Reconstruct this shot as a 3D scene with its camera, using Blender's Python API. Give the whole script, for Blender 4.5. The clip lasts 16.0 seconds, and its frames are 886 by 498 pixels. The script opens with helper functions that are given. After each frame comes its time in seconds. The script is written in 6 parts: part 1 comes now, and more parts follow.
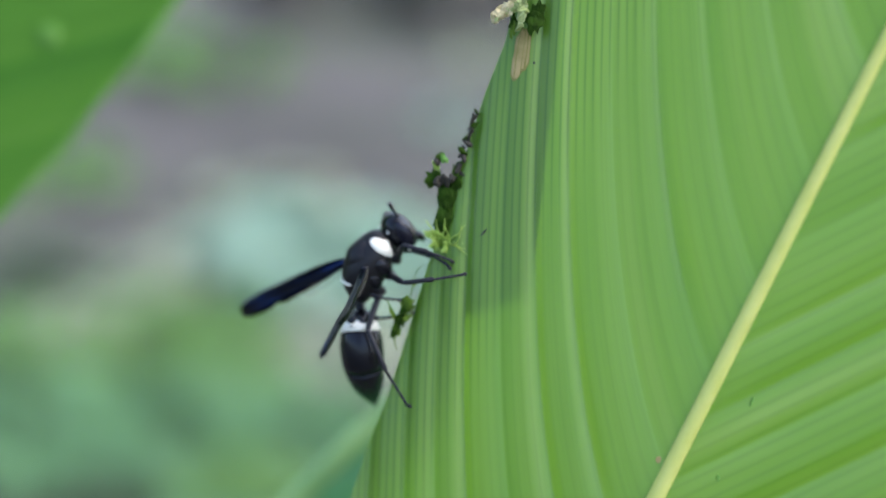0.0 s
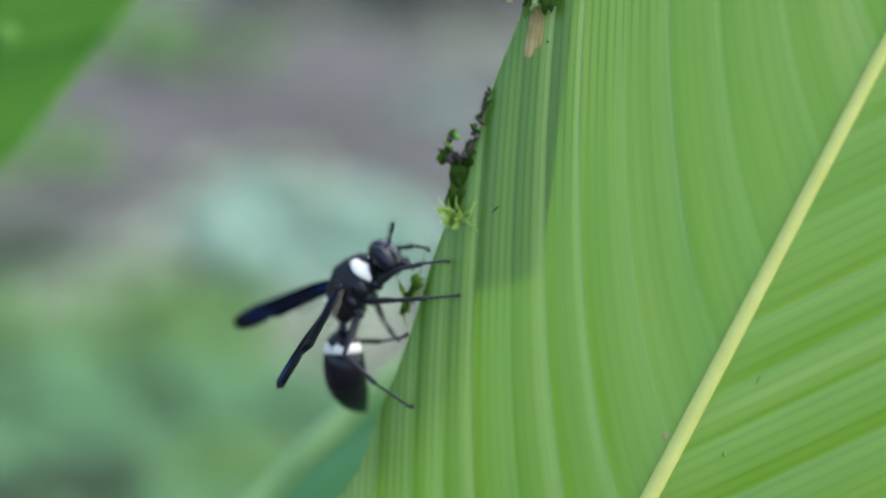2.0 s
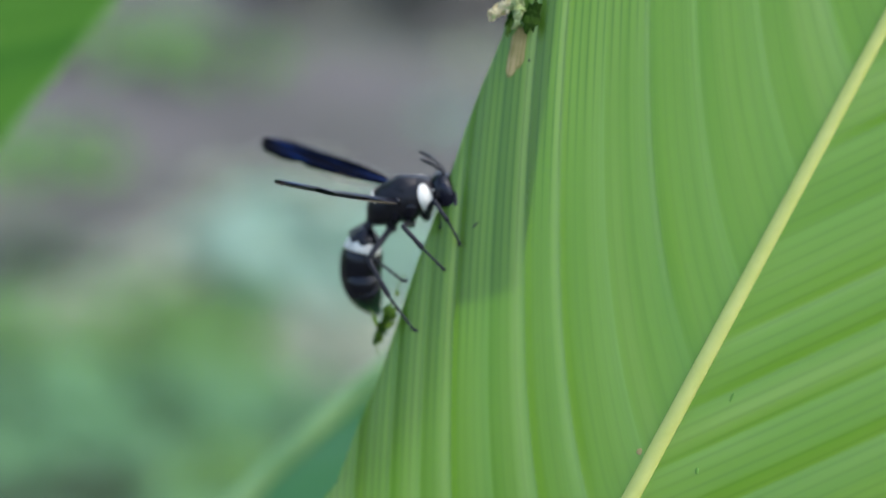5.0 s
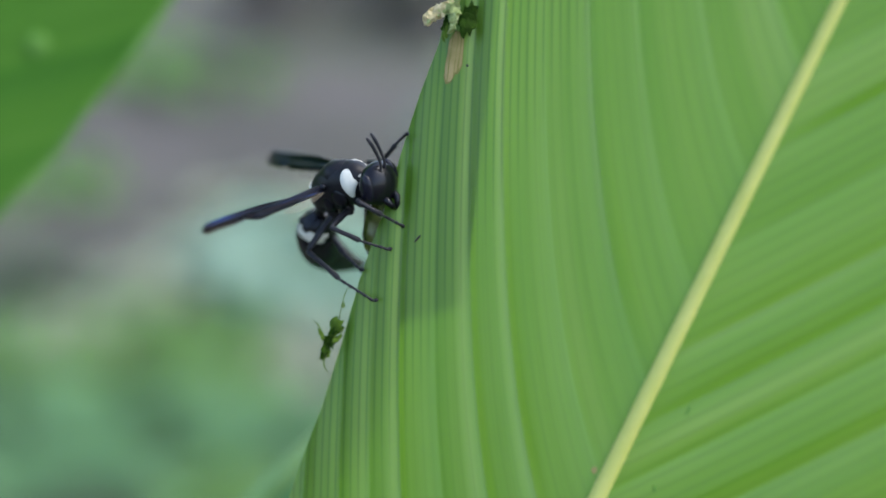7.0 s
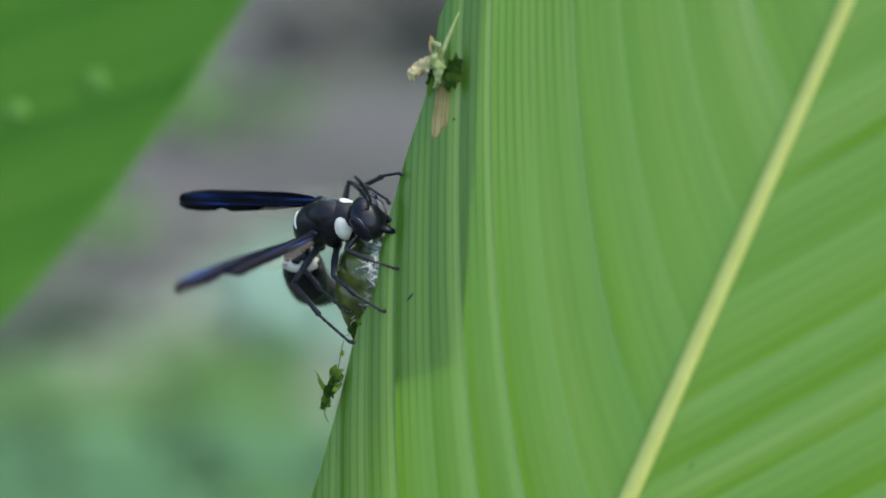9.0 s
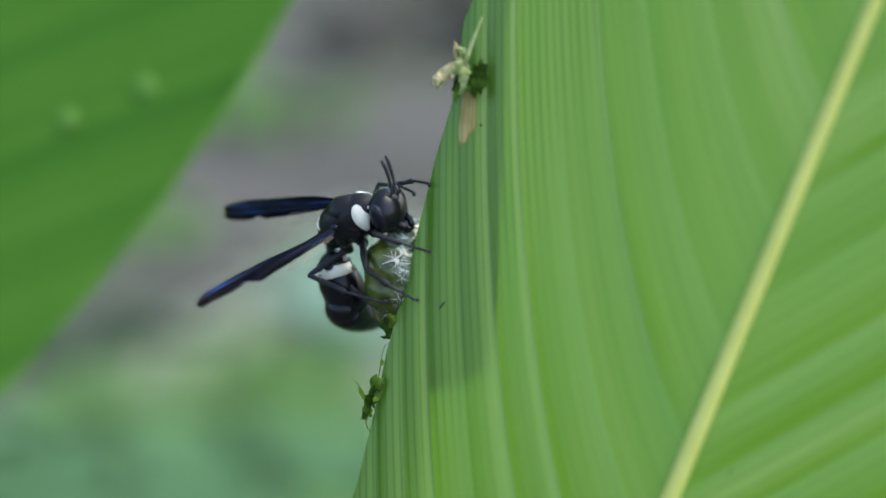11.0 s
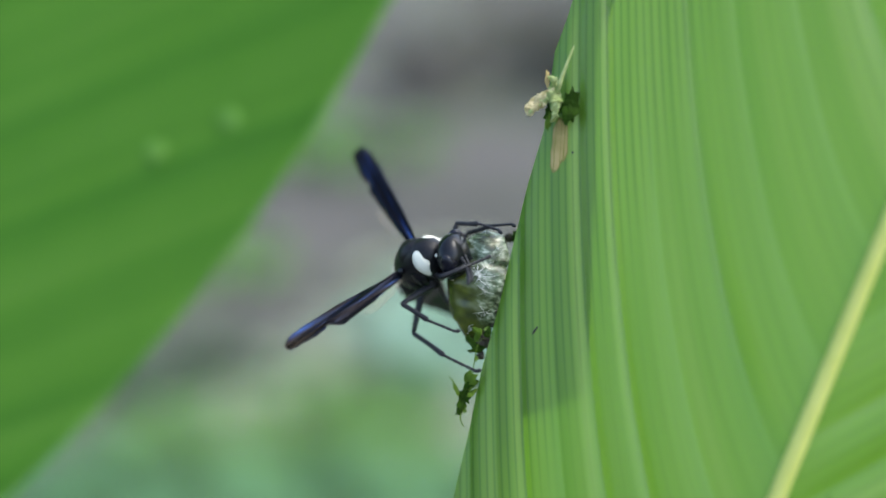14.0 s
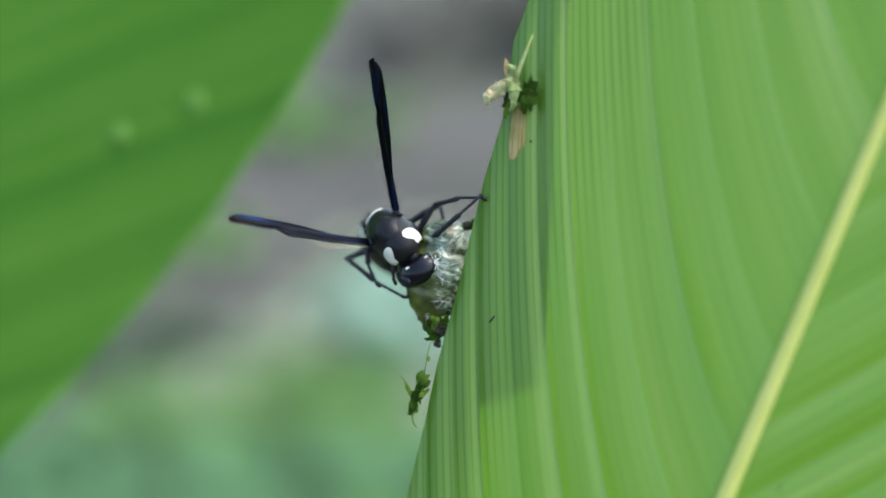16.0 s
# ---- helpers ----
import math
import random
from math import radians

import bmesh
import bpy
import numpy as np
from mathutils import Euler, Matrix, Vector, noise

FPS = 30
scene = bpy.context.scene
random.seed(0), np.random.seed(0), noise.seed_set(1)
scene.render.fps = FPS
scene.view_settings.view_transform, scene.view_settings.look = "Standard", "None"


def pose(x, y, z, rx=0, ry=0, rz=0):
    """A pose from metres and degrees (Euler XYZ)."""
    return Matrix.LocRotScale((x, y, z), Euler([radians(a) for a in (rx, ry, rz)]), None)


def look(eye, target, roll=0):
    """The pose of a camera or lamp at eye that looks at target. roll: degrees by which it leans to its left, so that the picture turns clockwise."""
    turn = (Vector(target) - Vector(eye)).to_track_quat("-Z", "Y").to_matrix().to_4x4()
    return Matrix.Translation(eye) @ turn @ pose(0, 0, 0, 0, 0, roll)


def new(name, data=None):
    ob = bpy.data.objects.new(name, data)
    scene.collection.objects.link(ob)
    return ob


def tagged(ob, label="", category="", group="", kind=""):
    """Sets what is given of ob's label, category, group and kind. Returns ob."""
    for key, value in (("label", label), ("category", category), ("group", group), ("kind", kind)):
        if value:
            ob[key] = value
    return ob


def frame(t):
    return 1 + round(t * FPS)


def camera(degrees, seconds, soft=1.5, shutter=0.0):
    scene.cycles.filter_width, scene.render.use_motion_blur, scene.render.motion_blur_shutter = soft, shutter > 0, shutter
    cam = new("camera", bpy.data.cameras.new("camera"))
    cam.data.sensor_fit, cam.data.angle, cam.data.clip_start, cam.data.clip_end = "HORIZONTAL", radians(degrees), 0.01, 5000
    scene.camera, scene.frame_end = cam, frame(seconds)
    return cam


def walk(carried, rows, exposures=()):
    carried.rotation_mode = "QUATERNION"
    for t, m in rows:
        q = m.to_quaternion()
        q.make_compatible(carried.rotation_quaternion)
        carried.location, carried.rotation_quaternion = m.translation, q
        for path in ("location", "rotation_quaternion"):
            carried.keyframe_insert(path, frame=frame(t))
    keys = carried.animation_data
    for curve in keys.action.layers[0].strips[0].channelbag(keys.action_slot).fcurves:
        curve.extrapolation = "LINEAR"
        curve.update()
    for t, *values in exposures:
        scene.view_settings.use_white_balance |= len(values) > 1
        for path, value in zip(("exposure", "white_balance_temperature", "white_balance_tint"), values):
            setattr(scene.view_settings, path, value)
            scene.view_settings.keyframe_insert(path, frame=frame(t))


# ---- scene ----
# The leaf's own upright space, knee-high above the soil; the camera looks down on it by twenty degrees.
SITE = pose(0, 0, 0.38, -20, 0, 0)
cam = camera(39.8, 16.0, soft=1.75, shutter=0.35)
cam.data.dof.use_dof = True
cam.data.dof.focus_distance = 0.1085
cam.data.dof.aperture_fstop = 7.4
walk(cam, [
    (0, SITE @ pose(-0.00540, -0.11123, -0.00149, 89.186, -1.747, -1.452)),
    (0.5, SITE @ pose(-0.00517, -0.11157, -0.00184, 88.698, -1.580, -1.865)),
    (1, SITE @ pose(-0.00512, -0.11230, -0.00240, 88.603, -1.787, -2.013)),
    (1.5, SITE @ pose(-0.00524, -0.11084, -0.00227, 88.175, -1.838, -2.155)),
    (2, SITE @ pose(-0.00793, -0.11219, -0.00234, 88.499, -2.493, -2.198)),
    (2.5, SITE @ pose(-0.01288, -0.11324, -0.00117, 87.958, -3.438, -3.622)),
    (3, SITE @ pose(-0.00687, -0.11362, -0.00262, 88.781, -3.598, -1.898)),
    (3.5, SITE @ pose(-0.00659, -0.11383, -0.00344, 88.733, -3.504, -2.698)),
    (4, SITE @ pose(-0.00586, -0.11468, -0.00254, 89.182, -3.724, -2.015)),
    (6.5, SITE @ pose(-0.00314, -0.11026, -0.00143, 89.153, -2.320, -1.771)),
    (7, SITE @ pose(0.00025, -0.10913, -0.00158, 89.622, -1.471, -1.650)),
    (7.5, SITE @ pose(0.00093, -0.10850, 0.00011, 90.123, -0.856, -1.476)),
    (8, SITE @ pose(0.00184, -0.10769, 0.00090, 90.455, -0.321, -0.635)),
    (8.5, SITE @ pose(0.00103, -0.10823, 0.00057, 90.402, -0.008, -0.517)),
    (9, SITE @ pose(0.00416, -0.10721, 0.00136, 90.724, 0.576, 0.079)),
    (9.5, SITE @ pose(0.00453, -0.10705, 0.00183, 90.805, 0.656, 0.741)),
    (10, SITE @ pose(0.00534, -0.10578, 0.00236, 90.503, 1.264, 1.483)),
    (12.5, SITE @ pose(0.00686, -0.10707, 0.00235, 91.014, 2.957, 4.102)),
    (13, SITE @ pose(0.00682, -0.10710, 0.00229, 91.407, 3.318, 4.904)),
    (13.5, SITE @ pose(0.00874, -0.10696, 0.00239, 91.839, 3.259, 6.635)),
    (14, SITE @ pose(0.00508, -0.10796, 0.00161, 92.352, 2.256, 6.335)),
    (14.5, SITE @ pose(0.00680, -0.10722, 0.00246, 91.650, 2.412, 5.081)),
    (15, SITE @ pose(0.00822, -0.10736, 0.00244, 91.100, 3.435, 4.896)),
    (15.5, SITE @ pose(0.00691, -0.10752, 0.00251, 91.053, 2.836, 5.074)),
    (16, SITE @ pose(0.00604, -0.10768, 0.00263, 91.195, 1.950, 4.835)),
], exposures=[(0, 0.78, 6550, 10), (4, 0.71, 6550, 10), (7, 0.6, 6600, 8), (10, 0.58, 6700, 5), (12.5, 0.7, 6800, 4), (16, 0.77, 6800, 4)])
MM = 0.001
TILT = -0.308          # the big leaf's right side comes nearer

# ---- world and light: bright shade under an open, hazy sky ----
world = bpy.data.worlds.new("sky")
scene.world = world
world.use_nodes = True
wn = world.node_tree
sky = wn.nodes.new("ShaderNodeTexSky")
sky.sky_type, sky.sun_disc = "NISHITA", False
sky.sun_elevation, sky.sun_rotation = radians(52), radians(84)
sky.air_density, sky.dust_density, sky.ozone_density = 1.0, 3.5, 1.0
wn.links.new(sky.outputs[0], wn.nodes["Background"].inputs[0])
wn.nodes["Background"].inputs[1].default_value = 0.355
sun_data = bpy.data.lights.new("sun", "SUN")
sun_data.energy, sun_data.angle, sun_data.color = 0.9, radians(30), (1.0, 0.98, 0.96)
sun = new("sun", sun_data)
sun.matrix_world = look((2.5, 0.26, 3.6), (0, 0, 0.3))


# ---- materials ----
def material(name, rough=0.5, spec=0.5, tint=(1.0, 1.0, 1.0)):
    m = bpy.data.materials.new(name)
    m.use_nodes = True
    p = m.node_tree.nodes["Principled BSDF"]
    p.inputs["Roughness"].default_value = rough
    p.inputs["Specular IOR Level"].default_value = spec
    p.inputs["Specular Tint"].default_value = tint + (1,)
    p.inputs["IOR"].default_value = 1.5 if tint[0] == 1.0 else 1.42     # waxy chitin
    return m, m.node_tree, p


def node(tree, kind, **values):
    n = tree.nodes.new("ShaderNode" + kind)
    for key, value in values.items():
        n.inputs[key].default_value = value
    return n


def ramp(tree, fac, stops):
    n = tree.nodes.new("ShaderNodeValToRGB")
    while len(n.color_ramp.elements) < len(stops):
        n.color_ramp.elements.new(0.5)
    for e, (at, col) in zip(n.color_ramp.elements, stops):
        e.position, e.color = at, (*col, 1)
    tree.links.new(fac, n.inputs[0])
    return n.outputs[0]


def blend(tree, fac, a, b, how="MIX"):
    n = tree.nodes.new("ShaderNodeMix")
    n.data_type, n.blend_type = "RGBA", how
    for sock, val in ((n.inputs[0], fac), (n.inputs[6], a), (n.inputs[7], b)):
        if isinstance(val, (int, float)):
            sock.default_value = val
        elif isinstance(val, tuple):
            sock.default_value = (*val, 1)
        else:
            tree.links.new(val, sock)
    return n.outputs[2]


def bump(tree, p, height, strength, distance):
    b = node(tree, "Bump", Strength=strength, Distance=distance)
    tree.links.new(height, b.inputs["Height"])
    tree.links.new(b.outputs[0], p.inputs["Normal"])


def simple(name, dark, light, scale=400.0, rough=0.5, spec=0.5, relief=0.0, metal=0.0, detail=4.0, thin=0.0, tint=(1.0, 1.0, 1.0)):
    """A surface that varies between two colours over its own coordinates."""
    m, t, p = material(name, rough, spec, tint)
    co = node(t, "TexCoord")
    n = node(t, "TexNoise", Scale=scale, Detail=detail, Roughness=0.6)
    t.links.new(co.outputs["Object"], n.inputs["Vector"])
    t.links.new(ramp(t, n.outputs["Fac"], [(0.3, dark), (0.7, light)]), p.inputs["Base Color"])
    p.inputs["Metallic"].default_value = metal
    if relief:
        bump(t, p, n.outputs["Fac"], 0.6, relief)
    if thin:
        glow = node(t, "BsdfTranslucent", Color=(*light, 1))
        mix = node(t, "MixShader", Fac=thin)
        t.links.new(p.outputs[0], mix.inputs[1])
        t.links.new(glow.outputs[0], mix.inputs[2])
        t.links.new(mix.outputs[0], t.nodes["Material Output"].inputs[0])
    return m


def leaf_material(name, dark, mid, light, thin=0.35, fine=1.0, rough=0.42, wide=0.11, stripe=0.4, spec=0.45, ribs=0.0, pleats=False):
    """Leaf tissue with parallel veins: the map's first axis counts millimetres across the veins, the second along the rib."""
    m, t, p = material(name, rough, spec)
    uv = node(t, "UVMap")
    uv.uv_map = "UVMap"
    sep = node(t, "SeparateXYZ")
    t.links.new(uv.outputs[0], sep.inputs[0])
    long = node(t, "CombineXYZ")
    squeeze = node(t, "Math")
    squeeze.operation = "MULTIPLY"
    squeeze.inputs[1].default_value = 0.05
    t.links.new(sep.outputs[1], squeeze.inputs[0])
    t.links.new(sep.outputs[0], long.inputs[0])
    t.links.new(squeeze.outputs[0], long.inputs[1])
    # broad bands, fine veins and soft blotches
    broad = node(t, "TexNoise", Scale=wide * 2.2, Detail=2.0, Roughness=0.5)
    t.links.new(long.outputs[0], broad.inputs["Vector"])
    veins = node(t, "TexNoise", Scale=1.25 * fine, Detail=3.0, Roughness=0.65)
    t.links.new(long.outputs[0], veins.inputs["Vector"])
    blotch = node(t, "TexNoise", Scale=0.09, Detail=3.0)
    t.links.new(uv.outputs[0], blotch.inputs["Vector"])
    base = ramp(t, broad.outputs["Fac"], [(0.3, dark), (0.5, mid), (0.72, light)])
    lines = ramp(t, veins.outputs["Fac"], [(0.35, (0.72, 0.74, 0.7)), (0.5, (1, 1, 1)), (0.68, (1.12, 1.1, 1.14))])
    base = blend(t, stripe, base, lines, "MULTIPLY")
    height = veins.outputs["Fac"]
    if ribs:     # evenly spaced thin veins
        wave = node(t, "TexWave", Scale=0.185, Distortion=0.5, Detail=1.0)
        wave.inputs["Detail Scale"].default_value = 0.5
        t.links.new(long.outputs[0], wave.inputs["Vector"])
        thin_lines = ramp(t, wave.outputs["Fac"], [(0.0, (0.5, 0.58, 0.54)), (0.16, (0.8, 0.84, 0.8)), (0.38, (1, 1, 1)), (0.9, (1.06, 1.05, 1.08))])
        near_edge = node(t, "MapRange")     # the veins stand out towards the margin
        near_edge.inputs["From Min"].default_value, near_edge.inputs["From Max"].default_value = -17.0, -20.5
        near_edge.inputs["To Min"].default_value, near_edge.inputs["To Max"].default_value = 0.24 * ribs, 1.45 * ribs
        t.links.new(sep.outputs[1], near_edge.inputs[0])
        beyond = node(t, "MapRange")     # and beyond the midrib
        beyond.inputs["From Min"].default_value, beyond.inputs["From Max"].default_value = 0.5, 4.0
        beyond.inputs["To Min"].default_value, beyond.inputs["To Max"].default_value = 0.0, 0.3 * ribs
        t.links.new(sep.outputs[1], beyond.inputs[0])
        total = node(t, "Math")
        t.links.new(near_edge.outputs[0], total.inputs[0])
        t.links.new(beyond.outputs[0], total.inputs[1])
        base = blend(t, total.outputs[0], base, thin_lines, "MULTIPLY")
        both = node(t, "Math")
        both.operation = "MULTIPLY_ADD"
        both.inputs[1].default_value = 0.5
        t.links.new(wave.outputs["Fac"], both.inputs[0])
        t.links.new(veins.outputs["Fac"], both.inputs[2])
        height = both.outputs[0]
    if pleats:     # sheen and shade of pleats put into colour: pale creases, deeper green beside
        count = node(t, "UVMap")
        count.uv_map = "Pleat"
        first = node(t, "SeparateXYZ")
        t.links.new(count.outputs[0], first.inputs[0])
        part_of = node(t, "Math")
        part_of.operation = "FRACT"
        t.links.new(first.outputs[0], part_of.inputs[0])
        pleat_sheen = ramp(t, part_of.outputs[0], [(0.0, (1.0, 1.02, 1.15)), (0.07, (0.8, 0.9, 0.54)), (0.24, (0.88, 0.94, 0.7)), (0.52, (1.0, 1.0, 1.0)), (0.8, (1.09, 1.06, 1.45)), (0.94, (1.14, 1.11, 1.75))])
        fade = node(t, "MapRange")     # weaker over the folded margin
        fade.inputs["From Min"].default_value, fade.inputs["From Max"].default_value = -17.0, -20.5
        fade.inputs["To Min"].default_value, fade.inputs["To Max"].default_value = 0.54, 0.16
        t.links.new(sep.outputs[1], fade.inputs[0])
        base = blend(t, fade.outputs[0], base, pleat_sheen, "MULTIPLY")
    tone = ramp(t, blotch.outputs["Fac"], [(0.35, (0.9, 0.95, 0.8)), (0.65, (1.08, 1.03, 1.15))])
    base = blend(t, 0.6, base, tone, "MULTIPLY")
    t.links.new(base, p.inputs["Base Color"])
    bump(t, p, height, 0.5, 0.00004)
    through_light = node(t, "BsdfTranslucent")
    warm = blend(t, 1.0, base, (1.02, 1.06, 0.6), "MULTIPLY")
    t.links.new(warm, through_light.inputs[0])
    mix = node(t, "MixShader", Fac=thin)
    t.links.new(p.outputs[0], mix.inputs[1])
    t.links.new(through_light.outputs[0], mix.inputs[2])
    t.links.new(mix.outputs[0], t.nodes["Material Output"].inputs[0])
    return m


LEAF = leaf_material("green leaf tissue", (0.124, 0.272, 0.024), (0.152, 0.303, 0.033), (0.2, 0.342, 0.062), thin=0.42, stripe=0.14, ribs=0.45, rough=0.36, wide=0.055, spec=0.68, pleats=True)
FOLD = leaf_material("folded leaf tissue", (0.124, 0.272, 0.024), (0.152, 0.303, 0.033), (0.2, 0.342, 0.062), thin=0.19, stripe=0.3, ribs=0.45, rough=0.36, wide=0.055, spec=0.5)
LEAF_DEEP = leaf_material("deep green leaf tissue", (0.042, 0.145, 0.013), (0.062, 0.18, 0.018), (0.083, 0.21, 0.026), fine=0.2, wide=0.05, stripe=0.15, rough=0.6, spec=0.2)
LEAF_BLUE = leaf_material("blue-green leaf tissue", (0.07, 0.21, 0.11), (0.085, 0.24, 0.13), (0.1, 0.26, 0.15), fine=0.2, wide=0.02, stripe=0.1, spec=0.3)
RIB = simple("pale midrib", (0.58, 0.63, 0.17), (0.68, 0.71, 0.23), 600, 0.5, 0.2, thin=0.3)
RIM = simple("pale leaf margin", (0.07, 0.19, 0.025), (0.11, 0.235, 0.04), 300, 0.6, 0.2)
PALE_RIM = simple("pale grey-green margin", (0.17, 0.32, 0.12), (0.23, 0.37, 0.16), 300, 0.6, 0.2)
SPOT = simple("pale leaf blotch", (0.082, 0.205, 0.04), (0.11, 0.23, 0.052), 300, 0.8, 0.02)
DRY = simple("dry brown leaf tissue", (0.26, 0.21, 0.07), (0.44, 0.33, 0.15), 500, 0.7, 0.2, 0.00005)
DRY_DARK = simple("brown dry leaf tissue", (0.17, 0.18, 0.04), (0.3, 0.24, 0.08), 700, 0.7, 0.2, 0.00005)
SCRAP = simple("chewed dark green scrap", (0.012, 0.026, 0.004), (0.035, 0.085, 0.008), 1400, 0.85, 0.08, 0.0001, thin=0.3)
OLIVE = simple("limp olive green scrap", (0.04, 0.085, 0.008), (0.13, 0.23, 0.025), 1100, 0.7, 0.15, 0.0001, thin=0.3)
FRESH = simple("fresh torn green scrap", (0.14, 0.28, 0.02), (0.42, 0.58, 0.13), 900, 0.55, 0.3, 0.0001, thin=0.35)
PALE = simple("pale dry frass and silk", (0.38, 0.32, 0.11), (0.8, 0.71, 0.47), 1500, 0.7, 0.2, 0.0001, thin=0.3)
PALE_GREEN = simple("pale green silk and frass", (0.2, 0.28, 0.07), (0.56, 0.62, 0.3), 1700, 0.7, 0.2, 0.0001, thin=0.3)
DROPPING = simple("dark dropping", (0.008, 0.009, 0.006), (0.035, 0.03, 0.02), 900, 0.6, 0.3, 0.0001)
SILK = simple("white silk", (0.45, 0.5, 0.46), (0.78, 0.8, 0.78), 1200, 0.5, 0.4)
BLACK = simple("black chitin", (0.004, 0.004, 0.005), (0.011, 0.01, 0.011), 2600, 0.4, 0.34, 0.000006, tint=(0.8, 0.88, 1.0))
GLOSS = simple("glossy black chitin", (0.003, 0.003, 0.004), (0.006, 0.006, 0.009), 900, 0.24, 0.4, 0.000003, tint=(0.8, 0.88, 1.0))
EYE = simple("dark compound eye", (0.005, 0.005, 0.009), (0.01, 0.01, 0.018), 4000, 0.25, 0.4, 0.00001, tint=(0.8, 0.88, 1.0))
IVORY = simple("ivory white marking", (0.56, 0.56, 0.49), (0.68, 0.68, 0.61), 900, 0.4, 0.4)
LIMB = simple("dusky leg", (0.008, 0.008, 0.01), (0.024, 0.024, 0.028), 2500, 0.4, 0.3, 0.00001, tint=(0.8, 0.88, 1.0))


def wing_material():
    m, t, p = material("smoky blue-black wing", 0.36, 0.2)
    p.inputs["IOR"].default_value = 1.25
    co = node(t, "TexCoord")
    mp = node(t, "Mapping", Scale=(110.0, 2600.0, 200.0))
    n = node(t, "TexNoise", Scale=1.0, Detail=3.0)
    t.links.new(co.outputs["Object"], mp.inputs[0])
    t.links.new(mp.outputs[0], n.inputs["Vector"])
    streak = ramp(t, n.outputs["Fac"], [(0.48, (0.004, 0.004, 0.006)), (0.57, (0.005, 0.008, 0.019)), (0.71, (0.014, 0.044, 0.175))])
    sep = node(t, "SeparateXYZ")     # the blue gives way to smoky brown at the tip
    t.links.new(co.outputs["Object"], sep.inputs[0])
    along = node(t, "MapRange")
    along.inputs["From Min"].default_value, along.inputs["From Max"].default_value = 0.0095, 0.0138
    along.inputs["To Min"].default_value, along.inputs["To Max"].default_value = 1.0, 0.0
    t.links.new(sep.outputs[0], along.inputs[0])
    t.links.new(blend(t, along.outputs[0], (0.008, 0.007, 0.006), streak), p.inputs["Base Color"])
    p.inputs["Metallic"].default_value = 0.8
    bump(t, p, n.outputs["Fac"], 0.7, 0.0002)
    return m


WING = wing_material()


def film_material():
    m, t, p = material("clear brownish hind wing", 0.6, 0.0)
    p.inputs["Base Color"].default_value = (0.32, 0.28, 0.21, 1)
    clear = node(t, "BsdfTransparent")
    mix = node(t, "MixShader", Fac=0.1)
    t.links.new(clear.outputs[0], mix.inputs[1])
    t.links.new(p.outputs[0], mix.inputs[2])
    t.links.new(mix.outputs[0], t.nodes["Material Output"].inputs[0])
    return m


FILM = film_material()


def grub_material():
    """Olive skin that turns glassy grey on one flank, with white branching threads below it."""
    m, t, p = material("olive and glassy caterpillar skin", 0.25, 0.5)
    co = node(t, "TexCoord")
    n = node(t, "TexNoise", Scale=350.0, Detail=3.0)
    t.links.new(co.outputs["Object"], n.inputs["Vector"])
    sep = node(t, "SeparateXYZ")
    t.links.new(co.outputs["Object"], sep.inputs[0])
    side = node(t, "MapRange")
    side.inputs["From Min"].default_value, side.inputs["From Max"].default_value = -0.0012, 0.0006
    lean = node(t, "Math")     # the olive flank widens towards the tail
    lean.operation = "MULTIPLY_ADD"
    lean.inputs[1].default_value = 0.35
    t.links.new(sep.outputs[2], lean.inputs[0])
    t.links.new(sep.outputs[0], lean.inputs[2])
    patchy = node(t, "Math")
    patchy.operation = "MULTIPLY_ADD"
    patchy.inputs[1].default_value = 0.0022
    t.links.new(n.outputs["Fac"], patchy.inputs[0])
    t.links.new(lean.outputs[0], patchy.inputs[2])
    shift = node(t, "Math")
    shift.operation = "SUBTRACT"
    shift.inputs[1].default_value = 0.0011
    t.links.new(patchy.outputs[0], shift.inputs[0])
    t.links.new(shift.outputs[0], side.inputs[0])
    bent = node(t, "TexNoise", Scale=260.0, Detail=2.0)
    t.links.new(co.outputs["Object"], bent.inputs["Vector"])
    swirl = blend(t, 0.0016, co.outputs["Object"], bent.outputs["Color"], "ADD")
    stretch = node(t, "Mapping", Scale=(1300.0, 1300.0, 2000.0))
    t.links.new(swirl, stretch.inputs[0])
    hair = node(t, "TexNoise", Scale=1.0, Detail=3.0, Roughness=0.6)
    t.links.new(stretch.outputs[0], hair.inputs["Vector"])
    olive = ramp(t, n.outputs["Fac"], [(0.35, (0.018, 0.028, 0.004)), (0.54, (0.065, 0.085, 0.01)), (0.75, (0.17, 0.18, 0.025))])
    glass = ramp(t, hair.outputs["Fac"], [(0.4, (0.035, 0.055, 0.03)), (0.53, (0.1, 0.145, 0.1)), (0.68, (0.42, 0.48, 0.42))])
    patch = node(t, "TexNoise", Scale=520.0, Detail=2.0)     # the pale threads lie in patches
    t.links.new(co.outputs["Object"], patch.inputs["Vector"])
    cover = ramp(t, patch.outputs["Fac"], [(0.4, (0.38, 0.4, 0.3)), (0.58, (1, 1, 1))])
    glass = blend(t, 1.0, glass, cover, "MULTIPLY")
    t.links.new(blend(t, side.outputs[0], olive, glass), p.inputs["Base Color"])
    bump(t, p, n.outputs["Fac"], 0.4, 0.0002)
    return m


GRUB = grub_material()


